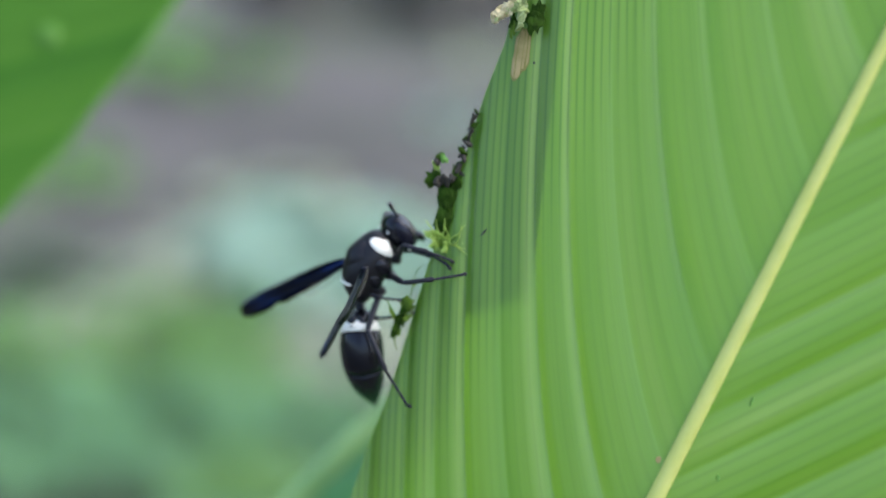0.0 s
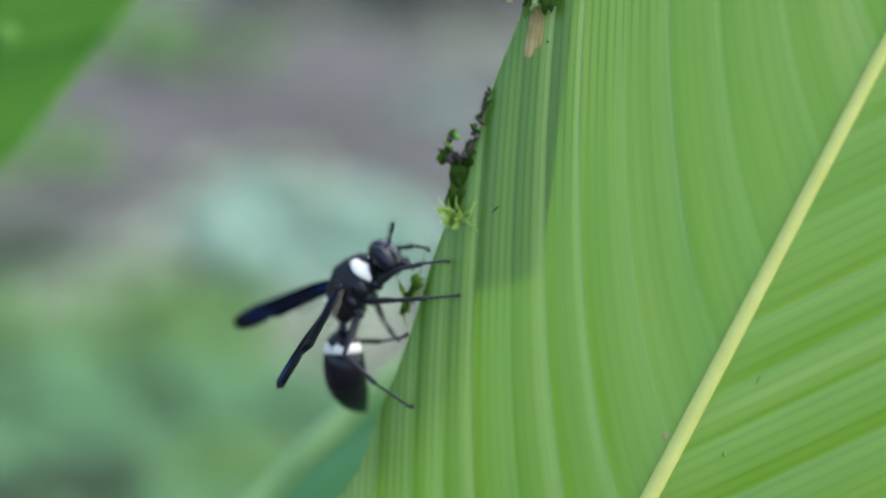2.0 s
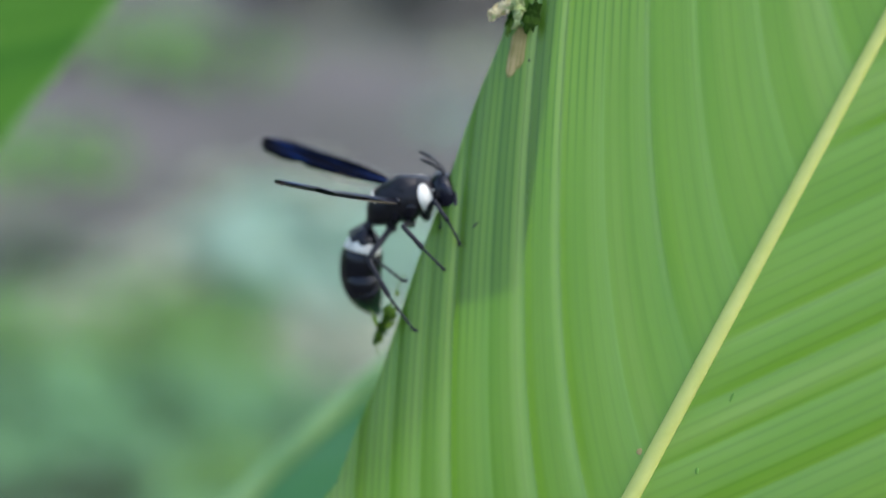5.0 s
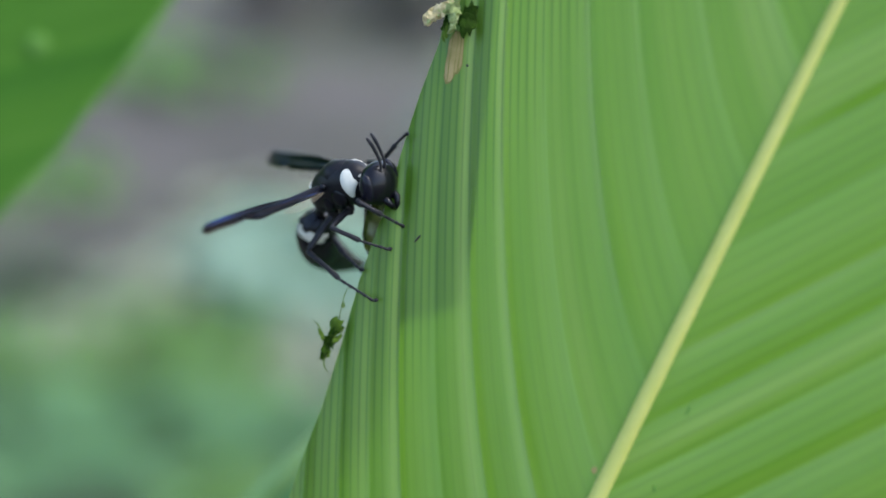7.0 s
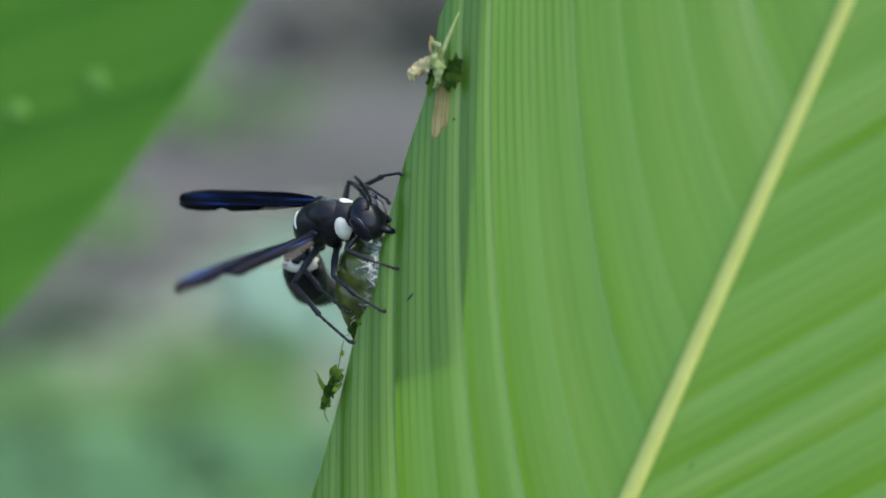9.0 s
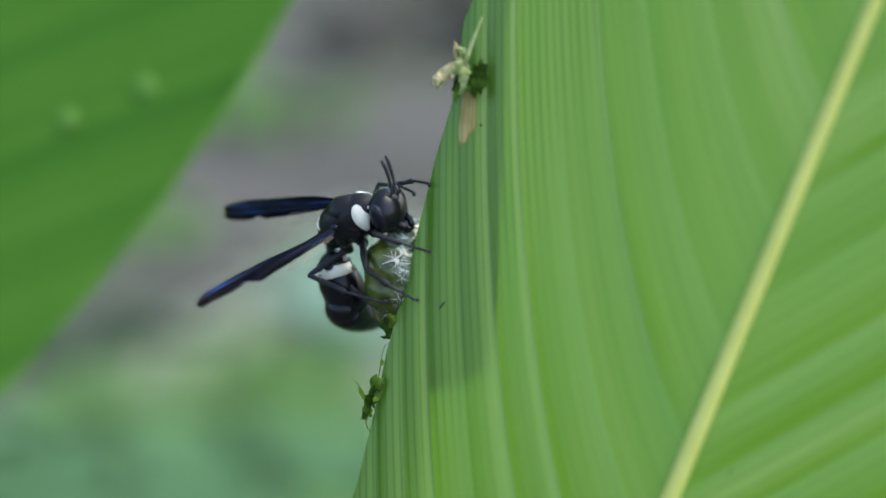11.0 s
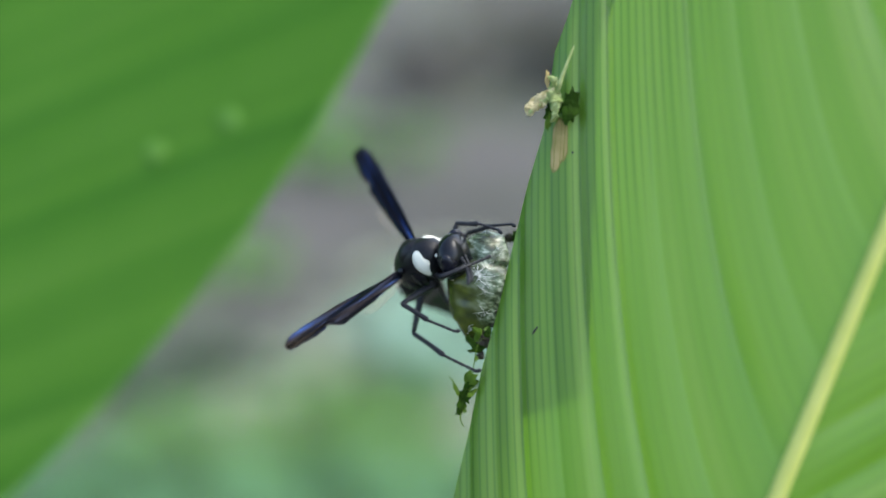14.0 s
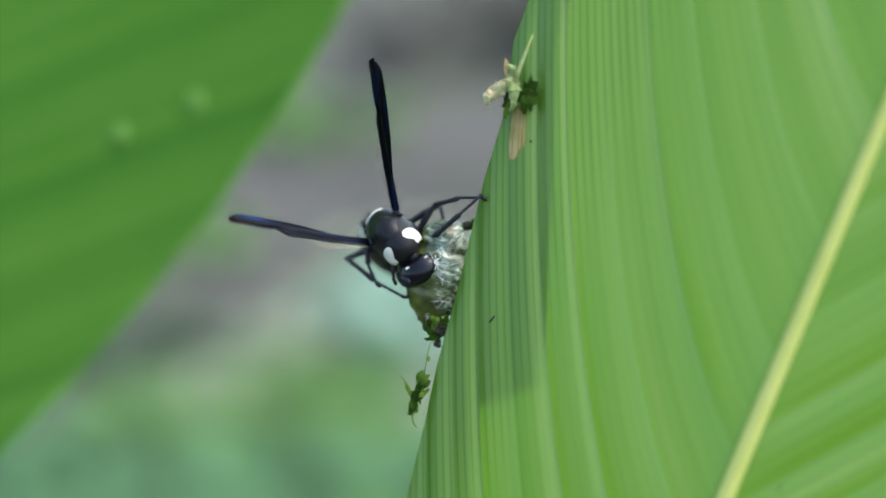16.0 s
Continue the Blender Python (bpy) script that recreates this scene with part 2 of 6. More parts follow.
def soil_material():
    m, t, p = material("grey-brown bare soil", 0.9, 0.2)
    co = node(t, "TexCoord")
    n1 = node(t, "TexNoise", Scale=2.2, Detail=5.0)
    n2 = node(t, "TexNoise", Scale=40.0, Detail=6.0)
    for n in (n1, n2):
        t.links.new(co.outputs["Object"], n.inputs["Vector"])
    a = ramp(t, n1.outputs["Fac"], [(0.35, (0.043, 0.0425, 0.042)), (0.5, (0.065, 0.065, 0.064)), (0.68, (0.105, 0.104, 0.1))])
    b = ramp(t, n2.outputs["Fac"], [(0.3, (0.6, 0.58, 0.56)), (0.7, (1.2, 1.2, 1.2))])
    n3 = node(t, "TexNoise", Scale=3.4, Detail=3.0)     # thin green growth in patches
    t.links.new(co.outputs["Object"], n3.inputs["Vector"])
    moss = ramp(t, n3.outputs["Fac"], [(0.5, (1.0, 1.0, 1.0)), (0.62, (0.92, 1.22, 0.8)), (0.75, (0.8, 1.35, 0.62))])
    a = blend(t, 0.8, a, moss, "MULTIPLY")
    t.links.new(blend(t, 0.7, a, b, "MULTIPLY"), p.inputs["Base Color"])
    bump(t, p, n2.outputs["Fac"], 0.8, 0.02)
    return m


SOIL = soil_material()
HERB = leaf_material("soft green herb leaf", (0.084, 0.188, 0.054), (0.112, 0.23, 0.072), (0.14, 0.258, 0.095), fine=0.2, wide=0.03, stripe=0.1, rough=0.6, spec=0.2)
HERB_BLUE = leaf_material("glaucous herb leaf", (0.16, 0.28, 0.23), (0.21, 0.34, 0.28), (0.26, 0.38, 0.32), fine=0.2, wide=0.03, stripe=0.1, rough=0.6, spec=0.2)
HERB_TEAL = leaf_material("teal herb leaf", (0.07, 0.174, 0.08), (0.094, 0.21, 0.102), (0.121, 0.239, 0.125), fine=0.2, wide=0.03, stripe=0.1, rough=0.6, spec=0.2)
HERB_PALE = leaf_material("pale grey-green herb leaf", (0.2, 0.25, 0.19), (0.26, 0.31, 0.24), (0.32, 0.36, 0.29), fine=0.2, wide=0.03, stripe=0.1, rough=0.7, spec=0.15)
HERB_DULL = leaf_material("withered grey-brown herb leaf", (0.045, 0.045, 0.043), (0.06, 0.06, 0.057), (0.08, 0.08, 0.075), fine=0.2, wide=0.03, stripe=0.1, rough=0.7, spec=0.15)
HERB_DARK = leaf_material("dark herb leaf", (0.034, 0.068, 0.034), (0.046, 0.088, 0.045), (0.06, 0.105, 0.055), fine=0.2, wide=0.03, stripe=0.1, rough=0.6, spec=0.2)


# ---- mesh helpers ----
def mesh_object(name, verts, faces, mat, smooth=True, uvs=None):
    me = bpy.data.meshes.new(name)
    me.from_pydata(verts, [], faces)
    if uvs is not None:
        add_map(me, "UVMap", uvs)
    if smooth:
        me.polygons.foreach_set("use_smooth", [True] * len(me.polygons))
    for one in (mat if isinstance(mat, (list, tuple)) else [mat]):
        me.materials.append(one)
    return new(name, me)


def add_map(me, name, uvs):
    layer = me.uv_layers.new(name=name)
    index = np.empty(len(me.loops), dtype=np.int32)
    me.loops.foreach_get("vertex_index", index)
    layer.data.foreach_set("uv", np.asarray(uvs, dtype=np.float32)[index].ravel())


def child(ob, parent, label="", at=None):
    ob.parent = parent
    if at is not None:
        ob.matrix_basis = at
    return tagged(ob, label) if label else ob


def part(name, bm, mat, parent, label="", at=None, smooth=True):
    me = bpy.data.meshes.new(name)
    bm.to_mesh(me)
    bm.free()
    if smooth:
        me.polygons.foreach_set("use_smooth", [True] * len(me.polygons))
    me.materials.append(mat)
    return child(new(name, me), parent, label, at)


def loft(spine, radii, sides=20, up=(0, 0, 1), caps=True):
    """Rings of (half width, half height) along a spine, closed at both ends. Millimetres in, metres out."""
    bm = bmesh.new()
    pts = [Vector(p) for p in spine]
    rings = []
    for i, p in enumerate(pts):
        d = (pts[min(i + 1, len(pts) - 1)] - pts[max(i - 1, 0)]).normalized()
        side = Vector(up).cross(d)
        side = side.normalized() if side.length > 1e-6 else Vector((0, 1, 0))
        top = d.cross(side)
        a, b = radii[i] if isinstance(radii[i], tuple) else (radii[i], radii[i])
        rings.append([bm.verts.new((p + side * (a * math.cos(k)) + top * (b * math.sin(k))) * MM)
                      for k in (2 * math.pi * j / sides for j in range(sides))])
    for r, q in zip(rings, rings[1:]):
        for j in range(sides):
            bm.faces.new((r[j], r[(j + 1) % sides], q[(j + 1) % sides], q[j]))
    if caps:
        bm.faces.new(rings[0][::-1])
        bm.faces.new(rings[-1])
    bmesh.ops.recalc_face_normals(bm, faces=bm.faces)
    return bm


def rounded(length, profile, steps=14, bend=None):
    """Spine along x with radii by a profile of (fraction, half width, half height)."""
    spine, radii = [], []
    keys = np.array(profile)
    for i in range(steps + 1):
        f = 0.5 - 0.5 * math.cos(math.pi * i / steps)
        spine.append((f * length, 0, bend(f) if bend else 0.0))
        radii.append((float(np.interp(f, keys[:, 0], keys[:, 1])), float(np.interp(f, keys[:, 0], keys[:, 2]))))
    return spine, radii


def ball(size, sides=16, rings=10):
    bm = bmesh.new()
    bmesh.ops.create_uvsphere(bm, u_segments=sides, v_segments=rings, radius=1.0)
    bmesh.ops.scale(bm, vec=Vector(size) * MM, verts=bm.verts)
    return bm


# ---- ground ----
def make_ground():
    n, verts, faces = 60, [], []
    line = [math.copysign(abs(v) ** 2.2, v) * 400 for v in np.linspace(-1, 1, n)]
    for y in line:
        for x in line:
            near = math.exp(-(x * x + (y - 1) ** 2) / 9)
            verts.append((x, y + 1, near * 0.05 * noise.noise((x * 2, y * 2, 0))))
    for j in range(n - 1):
        for i in range(n - 1):
            faces.append((j * n + i, j * n + i + 1, (j + 1) * n + i + 1, (j + 1) * n + i))
    tagged(mesh_object("ground", verts, faces, SOIL), "bare grey-brown soil behind and below the leaves", "ground", kind="structure")


# ---- big leaf ----
RIB_A, RIB_DIR = np.array([25.75, -2.0]), np.array([0.3911, 0.9203])      # midrib line in the leaf's plane
EDGE_Z = [-60, -45, -36, -30, -27, -22, -17, -11, -5.2, 2, 7.5, 11.5, 16, 23, 26, 40, 80]
EDGE_X = [-30, -22, -16, -12.6, -10.5, -9.0, -7.2, -5.5, -4.0, -1.7, -0.2, 1.0, 2.6, 3.9, 5.2, 10, 26]


def vein_place(x, z):
    """How far a place lies across the veins, and from the midrib."""
    rel = np.array([x, z]) - RIB_A
    s, u = rel @ RIB_DIR, rel @ np.array([RIB_DIR[1], -RIB_DIR[0]])
    a = abs(u)
    return s - (1.017 * a + 0.0312 * a * a if u < 0 else 1.297 * a + 0.0046 * a * a), u


# where the creases between pleats run, counted across the veins
CREASES = {True: [-160, -92, -83, -74, -65.5, -58.8, -52.4, -44.6, -37.2, -30.2, -21.5, -12.5, -3.8, 6.4, 16.3, 25, 34, 43, 52, 61, 70, 200],
           False: [-240, -76, -67, -58, -49.5, -40.5, -31.5, -22.7, -16.8, -9.9, 0.0, 8.6, 17, 26, 35, 44, 53, 62, 200]}


def pleat_phase(w, left):
    """A running count of pleats: whole numbers are creases."""
    c = CREASES[left]
    if w < c[1]:
        return 1 + (w - c[1]) / 9.0
    if w > c[-2]:
        return len(c) - 2 + (w - c[-2]) / 9.0
    return float(np.interp(w, c, range(len(c))))


def leaf_depth(x, z):
    """Depth of the blade in millimetres; less is nearer the camera."""
    w, u = vein_place(x, z)
    a = abs(u)
    count = pleat_phase(w, u < 0)
    q = count - math.floor(count)
    wave = abs(2 * q - 1) ** 2.4 + 0.05 * math.sin(w * 1.63 + 1.0)     # pleats: soft swells between sharp creases
    grow = min(1, a / 6) * (0.58 if u < 0 else 0.5) * (0.75 + 0.4 * math.sin(2.4 * math.floor(count + 0.5)))
    fold = x - float(np.interp(z, EDGE_Z, EDGE_X))
    curl = 0.9 * math.exp(-max(fold, 0) / 1.1) if u < 0 else 0
    return TILT * x + grow * wave + curl + 0.9 * (1 - math.exp(-a / 5.0)) - 0.9


def blade_half(left):
    ss = np.concatenate([np.linspace(-150, -42, 24), np.linspace(-40, 48, 280), np.linspace(50, 190, 28)])
    cols = np.linspace(0, 1, 190) ** (1.0 if left else 1.5)
    verts, uvs, faces, counts = [], [], [], []
    for s in ss:
        r = RIB_A + s * RIB_DIR
        taper = max(0.02, 1 - abs((s - 10) / 185) ** 2.5)
        if left:
            z = r[1] + 6
            e = np.array([np.interp(z, EDGE_Z, EDGE_X) if -60 <= z <= 80 else r[0] - 58 * taper, z])
            if abs(s - 5) > 75:
                e = r + np.array([-0.85, 0.5]) * 60 * taper
        else:
            e = r + np.array([0.9, -0.1]) * 75 * taper
        for c in cols:
            x, z = r + (e - r) * c
            verts.append((x * MM, leaf_depth(x, z) * MM, z * MM))
            uvs.append(vein_place(x, z))
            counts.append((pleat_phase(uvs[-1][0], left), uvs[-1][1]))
    n = len(cols)
    for j in range(len(ss) - 1):
        for i in range(n - 1):
            q = (j * n + i, j * n + i + 1, (j + 1) * n + i + 1, (j + 1) * n + i)
            faces.append(q if left else q[::-1])
    return verts, faces, uvs, counts


def make_big_leaf():
    root = tagged(new("leaf"), "large bright green leaf with a pale midrib and folded margin", "leaf")
    root.matrix_basis = SITE
    for left in (True, False):
        v, f, uv, counts = blade_half(left)
        blade = child(mesh_object("blade", v, f, LEAF, uvs=uv), root)
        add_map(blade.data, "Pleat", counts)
    # midrib: a raised rounded bar that narrows towards the tip
    spine, radii = [], []
    for s in np.linspace(-150, 185, 160):
        x, z = RIB_A + s * RIB_DIR
        wide = 0.66 - 0.004 * s if s > -60 else 1.0
        spine.append((x, leaf_depth(x, z) - 0.05, z))
        radii.append((max(0.15, wide), max(0.12, wide * 0.85)))
    part("midrib", loft(spine, radii, 14, up=(0, 1, 0)), RIB, root, "pale yellow-green midrib")
    end = Vector(spine[0])
    drop = [end + Vector((-6 * k, 0.342 * 27 * k, -0.94 * 27 * k)) for k in range(10, 0, -1)] + [end + Vector((0.3, 0.1, 0.7))]
    part("stalk", loft(drop, [(2.6 - 0.09 * k, 2.4 - 0.12 * k) for k in range(11)], 12, up=(0, 1, 0)), RIB, root, "thick pale leaf stalk")
    # margin folded over behind the blade
    verts, faces, uvs = [], [], []
    zs = np.linspace(-34, 60, 240)
    cols = np.linspace(0, 1, 26)
    for z in zs:
        x0 = float(np.interp(z, EDGE_Z, EDGE_X))
        x1 = float(np.interp(z, [-34, -25, -18, -12.6, -9.0, -8.4, -7.6, -6.8, 0, 10, 23, 60], [-14.0, -5.5, -1.4, -0.5, -0.1, 0.6, 3.4, 5.5, 6.1, 6.9, 7.7, 23.5]))
        for c in cols:
            x = x0 + (x1 - x0) * c
            zz = z + 0.45 * noise.noise((x * 1.1, 0.0, 4.0)) * math.exp(-((z + 7.6) / 1.5) ** 2)     # torn lower end
            behind = 0.14 + 0.4 * math.sin(math.pi * min(1, c * 1.05)) ** 0.7
            behind += 0.5 * math.exp(-((z + 7.8) / 1.4) ** 2) + (0.12 * min(10.0, -9.0 - z) * c if z < -9 else 0)     # the lower end stands off
            verts.append((x * MM, (leaf_depth(x, zz) + 0.02 + behind + 0.04 * math.sin(x * 7)) * MM, zz * MM))
            uvs.append((x * 1.6 + 40, zz))
    n = len(cols)
    for j in range(len(zs) - 1):
        for i in range(n - 1):
            faces.append((j * n + i, j * n + i + 1, (j + 1) * n + i + 1, (j + 1) * n + i))
    child(mesh_object("folded_margin", verts, faces, FOLD, uvs=uvs), root, "leaf margin folded over behind the blade")
    # hidden bar added behind the blade, blocking light along the fold's outer edge
    roll = [(x - 0.35, leaf_depth(x, z) + 0.5, z) for x, z in ((float(np.interp(z, [-7.2, 0, 10, 23, 60], [5.6, 6.1, 6.9, 7.7, 23.5])), z) for z in np.linspace(-3.5, 58, 60))]
    part("fold_edge_blocker", loft(roll, [(0.1 + 0.3 * min(1, k / 12), 0.05 + 0.12 * min(1, k / 12)) for k in range(60)], 8, up=(0, 1, 0)), FOLD, root, "hidden bar added behind the fold to darken its edge")
    # dry streak and small marks on the surface
    lows, highs = (12.9, 12.4, 12.2, 12.3, 12.25, 12.7, 13.1, 13.0, 13.4, 13.9), (16.2, 16.5, 16.9, 17.1, 16.8, 17.1, 17.0, 16.9, 16.7, 16.2)
    for first, last, inset, lift, mat, label in ((0, 9, 0.0, 0.05, DRY_DARK, "dry brown streak between two veins"), (0, 2, 0.3, 0.075, DRY, "pale dry strip"), (2, 5, 0.25, 0.08, DRY, "pale dry strip"), (5, 7, 0.3, 0.075, DRY, "pale dry strip"), (7, 9, 0.4, 0.078, DRY, "pale dry strip")):
        verts, faces, n = [], [], 7
        for k in np.linspace(first + inset, last - inset, n):
            lo, hi = float(np.interp(k, range(10), lows)) + inset, float(np.interp(k, range(10), highs)) - 0.6 * inset
            for i in range(13):
                z = lo + (hi - lo) * i / 12
                x = 2.92 + 0.175 * k + (z - 12) * 0.13 * (1 - 0.045 * k) + 0.07 * noise.noise((z * 1.1, 0.4 * k, 0))
                verts.append((x * MM, (leaf_depth(x, z) - lift) * MM, z * MM))
        faces = [(k * 13 + i, k * 13 + 13 + i, k * 13 + 14 + i, k * 13 + 1 + i) for k in range(n - 1) for i in range(12)]
        child(mesh_object("dry_streak", verts, faces, mat), root, label)
    for x, z, w, h, mat, lean in ((1.15, -1.4, 0.09, 0.5, DROPPING, 40), (16.6, -20.7, 0.3, 0.3, DRY, 0),
                                  (24.0, -15.2, 0.12, 0.45, RIM, 20), (21.5, -21.9, 0.16, 0.3, RIM, 0), 
                                  (5.1, 13.9, 0.12, 0.12, DROPPING, 0)):
        part("speck", ball((w, 0.05, h), 8, 6), mat, root, "", pose(x * MM, (leaf_depth(x, z) - 0.05) * MM, z * MM, 0, lean, 0))
    return root


# ---- leaves behind ----
def plain_leaf(name, label, mat, length, width, rim, rim_mat, keel=0.12, droop=0.1):
    """A long blade along x with its free edge at y = -width and its midrib at y = 0."""
    root = tagged(new(name), label, "leaf")
    nx, ny, verts, uvs, faces = 70, 24, [], [], []
    for i in range(nx):
        f = i / (nx - 1)
        half = width * max(0.01, math.sin(math.pi * min(1, f * 0.93 + 0.035))) ** 0.6
        for j in range(ny):
            g = 2 * j / (ny - 1) - 1
            y = g * half
            x = (f - 0.5) * length
            wv = x - abs(y) * 1.5
            z = keel * abs(y) - droop * (f - 0.4) ** 2 * length + 0.0012 * width * 5 * math.sin(wv * 0.5) * min(1, abs(g) * 3)
            verts.append((x * MM, y * MM, z * MM))
            uvs.append((wv, y))
    for i in range(nx - 1):
        for j in range(ny - 1):
            faces.append((i * ny + j, (i + 1) * ny + j, (i + 1) * ny + j + 1, i * ny + j + 1))
    child(mesh_object("blade", verts, faces, mat, uvs=uvs), root)
    spine = [((f - 0.5) * length, 0, -droop * (f - 0.4) ** 2 * length) for f in np.linspace(0.01, 0.98, 40)]
    part("midrib", loft(spine, [(1.6 - 1.2 * k / 40, 1.0 - 0.7 * k / 40) for k in range(40)], 10), RIB, root, "pale midrib")
    stalk = [(-length / 2 - 14 * k, 0, -droop * 0.16 * length - 0.6 * k * k) for k in range(12, -1, -1)]
    part("stalk", loft(stalk, [1.9] * 13, 10), RIB, root, "pale leaf stalk")
    edge = [Vector(verts[i * ny]) / MM for i in range(1, nx - 1)]
    part("margin", loft(edge, [(rim, rim * 0.4)] * len(edge), 8), rim_mat, root, "pale margin")
    return root


# ---- wasp ----
THIGH = {"front": 3.0, "middle": 3.4, "hind": 3.8}
SHIN = {"front": 4.2, "middle": 5.0, "hind": 7.2}
HIP = {"front": (1.9, 1.0, -1.7), "middle": (0.3, 1.2, -1.9), "hind": (-1.5, 1.1, -1.8)}


def make_thigh(length):
    spine = [(-0.5, 0, 0), (0, 0, 0), (length * 0.2, 0, 0.02), (length * 0.5, 0, 0.05), (length * 0.85, 0, 0.02), (length, 0, 0)]
    return loft(spine, [0.4, 0.38, 0.28, 0.31, 0.23, 0.18], 10)


def make_shin(length):
    a, b = length * 0.52, length
    spine, radii = [(-0.08, 0, 0), (0.1, 0, 0)], [0.14, 0.22]
    spine += [(a * 0.6, 0, -0.03), (a * 0.95, 0, 0), (a, 0, 0)]
    radii += [0.2, 0.25, 0.12]
    joints = 5
    for k in range(joints):
        x0, x1 = a + (b - a) * k / joints, a + (b - a) * (k + 1) / joints
        dip = -0.1 * k
        spine += [(x0 + 0.05, 0, dip), (x1 - 0.04, 0, dip - 0.07), (x1, 0, dip - 0.08)]
        radii += [0.1, 0.145, 0.085]
    spine += [(b + 0.12, 0, -0.65), (b + 0.3, 0, -0.8)]
    radii += [0.2, 0.08]
    return loft(spine, radii, 8)


def make_wing(root, name, side, step):
    keys = [(0, 0.3, 0.16), (0.06, 0.5, 0.13), (0.25, 0.8, 0.1), (0.5, 1.0, 0.08), (0.78, 1.1, 0.05), (0.92, 0.98, 0.04), (0.98, 0.66, 0.03), (1, 0.2, 0.02)]
    spine, radii = rounded(14.0, keys, 70, lambda f: 0.5 * f * f)
    bm = loft(spine, radii, 18, up=(0, 0, 1))
    for v in bm.verts:     # lengthwise pleats and a straight leading edge
        f = max(0.0, min(1.0, v.co.x / (14 * MM)))
        v.co.z += 0.00016 * math.sin(v.co.y / MM * 6.0 + 2.0 * f)
        v.co.y -= (0.25 + 0.5 * f) * MM
        if v.co.y < -0.0006:     # frayed hind edge
            v.co.y += (0.2 + 0.2 * step) * MM * noise.noise((v.co.x * 1300, 3.0, 0.0)) * f
            v.co.y += step * MM * min(1.0, max(0.0, (f - 0.6) / 0.07)) * min(1.0, max(0.0, (-v.co.y / MM - 0.6) / 0.6))     # narrower past the folded margin
            v.co.y += 0.24 * MM * max(0.0, 1 - abs(f - 0.66) / 0.05) ** 0.7     # the notch where the folded hind margin ends
    if side < 0:     # mirrored for the other side of the body
        for v in bm.verts:
            v.co.y *= -1
        bmesh.ops.reverse_faces(bm, faces=bm.faces[:])
    wing = part(name, bm, WING, root, "smoky black wing folded lengthwise with a blue sheen")
    wing.scale = (0.93, 0.93, 0.93)
    spine, radii = rounded(5.4, [(0, 0.2, 0.03), (0.4, 0.55, 0.02), (0.8, 0.6, 0.02), (1, 0.2, 0.01)], 14)
    hind = loft(spine, radii, 12)
    part("hind_wing", hind, FILM, wing, "clear brownish hind wing", pose(0.5 * MM, side * -0.9 * MM, 0, 0, 0, side * -9))
    return wing


def shoulder_patch(side, spine, radii):
    """A rounded triangle laid on the front of the thorax, one point down."""
    bm, n = bmesh.new(), 21
    xs = [p[0] for p in spine]
    width = [r[0] for r in radii]
    height = [r[1] for r in radii]
    mid = [p[2] for p in spine]
    grid = []
    for i in range(n):
        f = i / (n - 1)                                  # from the lower point up to the broad top
        a = radians(-28 + 112 * f)
        half = 1.12 * math.sin(math.pi * (0.05 + 0.88 * f ** 1.2)) ** 0.8
        row = []
        for j in range(n):
            g = 2 * j / (n - 1) - 1
            x = 2.12 + 1.1 * f + g * half * 0.7
            lift = 0.075 * (1 - g ** 4) * (1 - (2 * f - 1) ** 6) + 0.045
            w, h = np.interp(x, xs, width) + lift, np.interp(x, xs, height) + lift
            row.append(bm.verts.new(Vector((x + lift * 0.7, side * w * math.cos(a), np.interp(x, xs, mid) + h * math.sin(a))) * MM))
        grid.append(row)
    for p, q in zip(grid, grid[1:]):
        for j in range(n - 1):
            bm.faces.new((p[j], p[j + 1], q[j + 1], q[j]) if side < 0 else (p[j], q[j], q[j + 1], p[j + 1]))
    bmesh.ops.remove_doubles(bm, verts=bm.verts, dist=1e-7)
    return bm


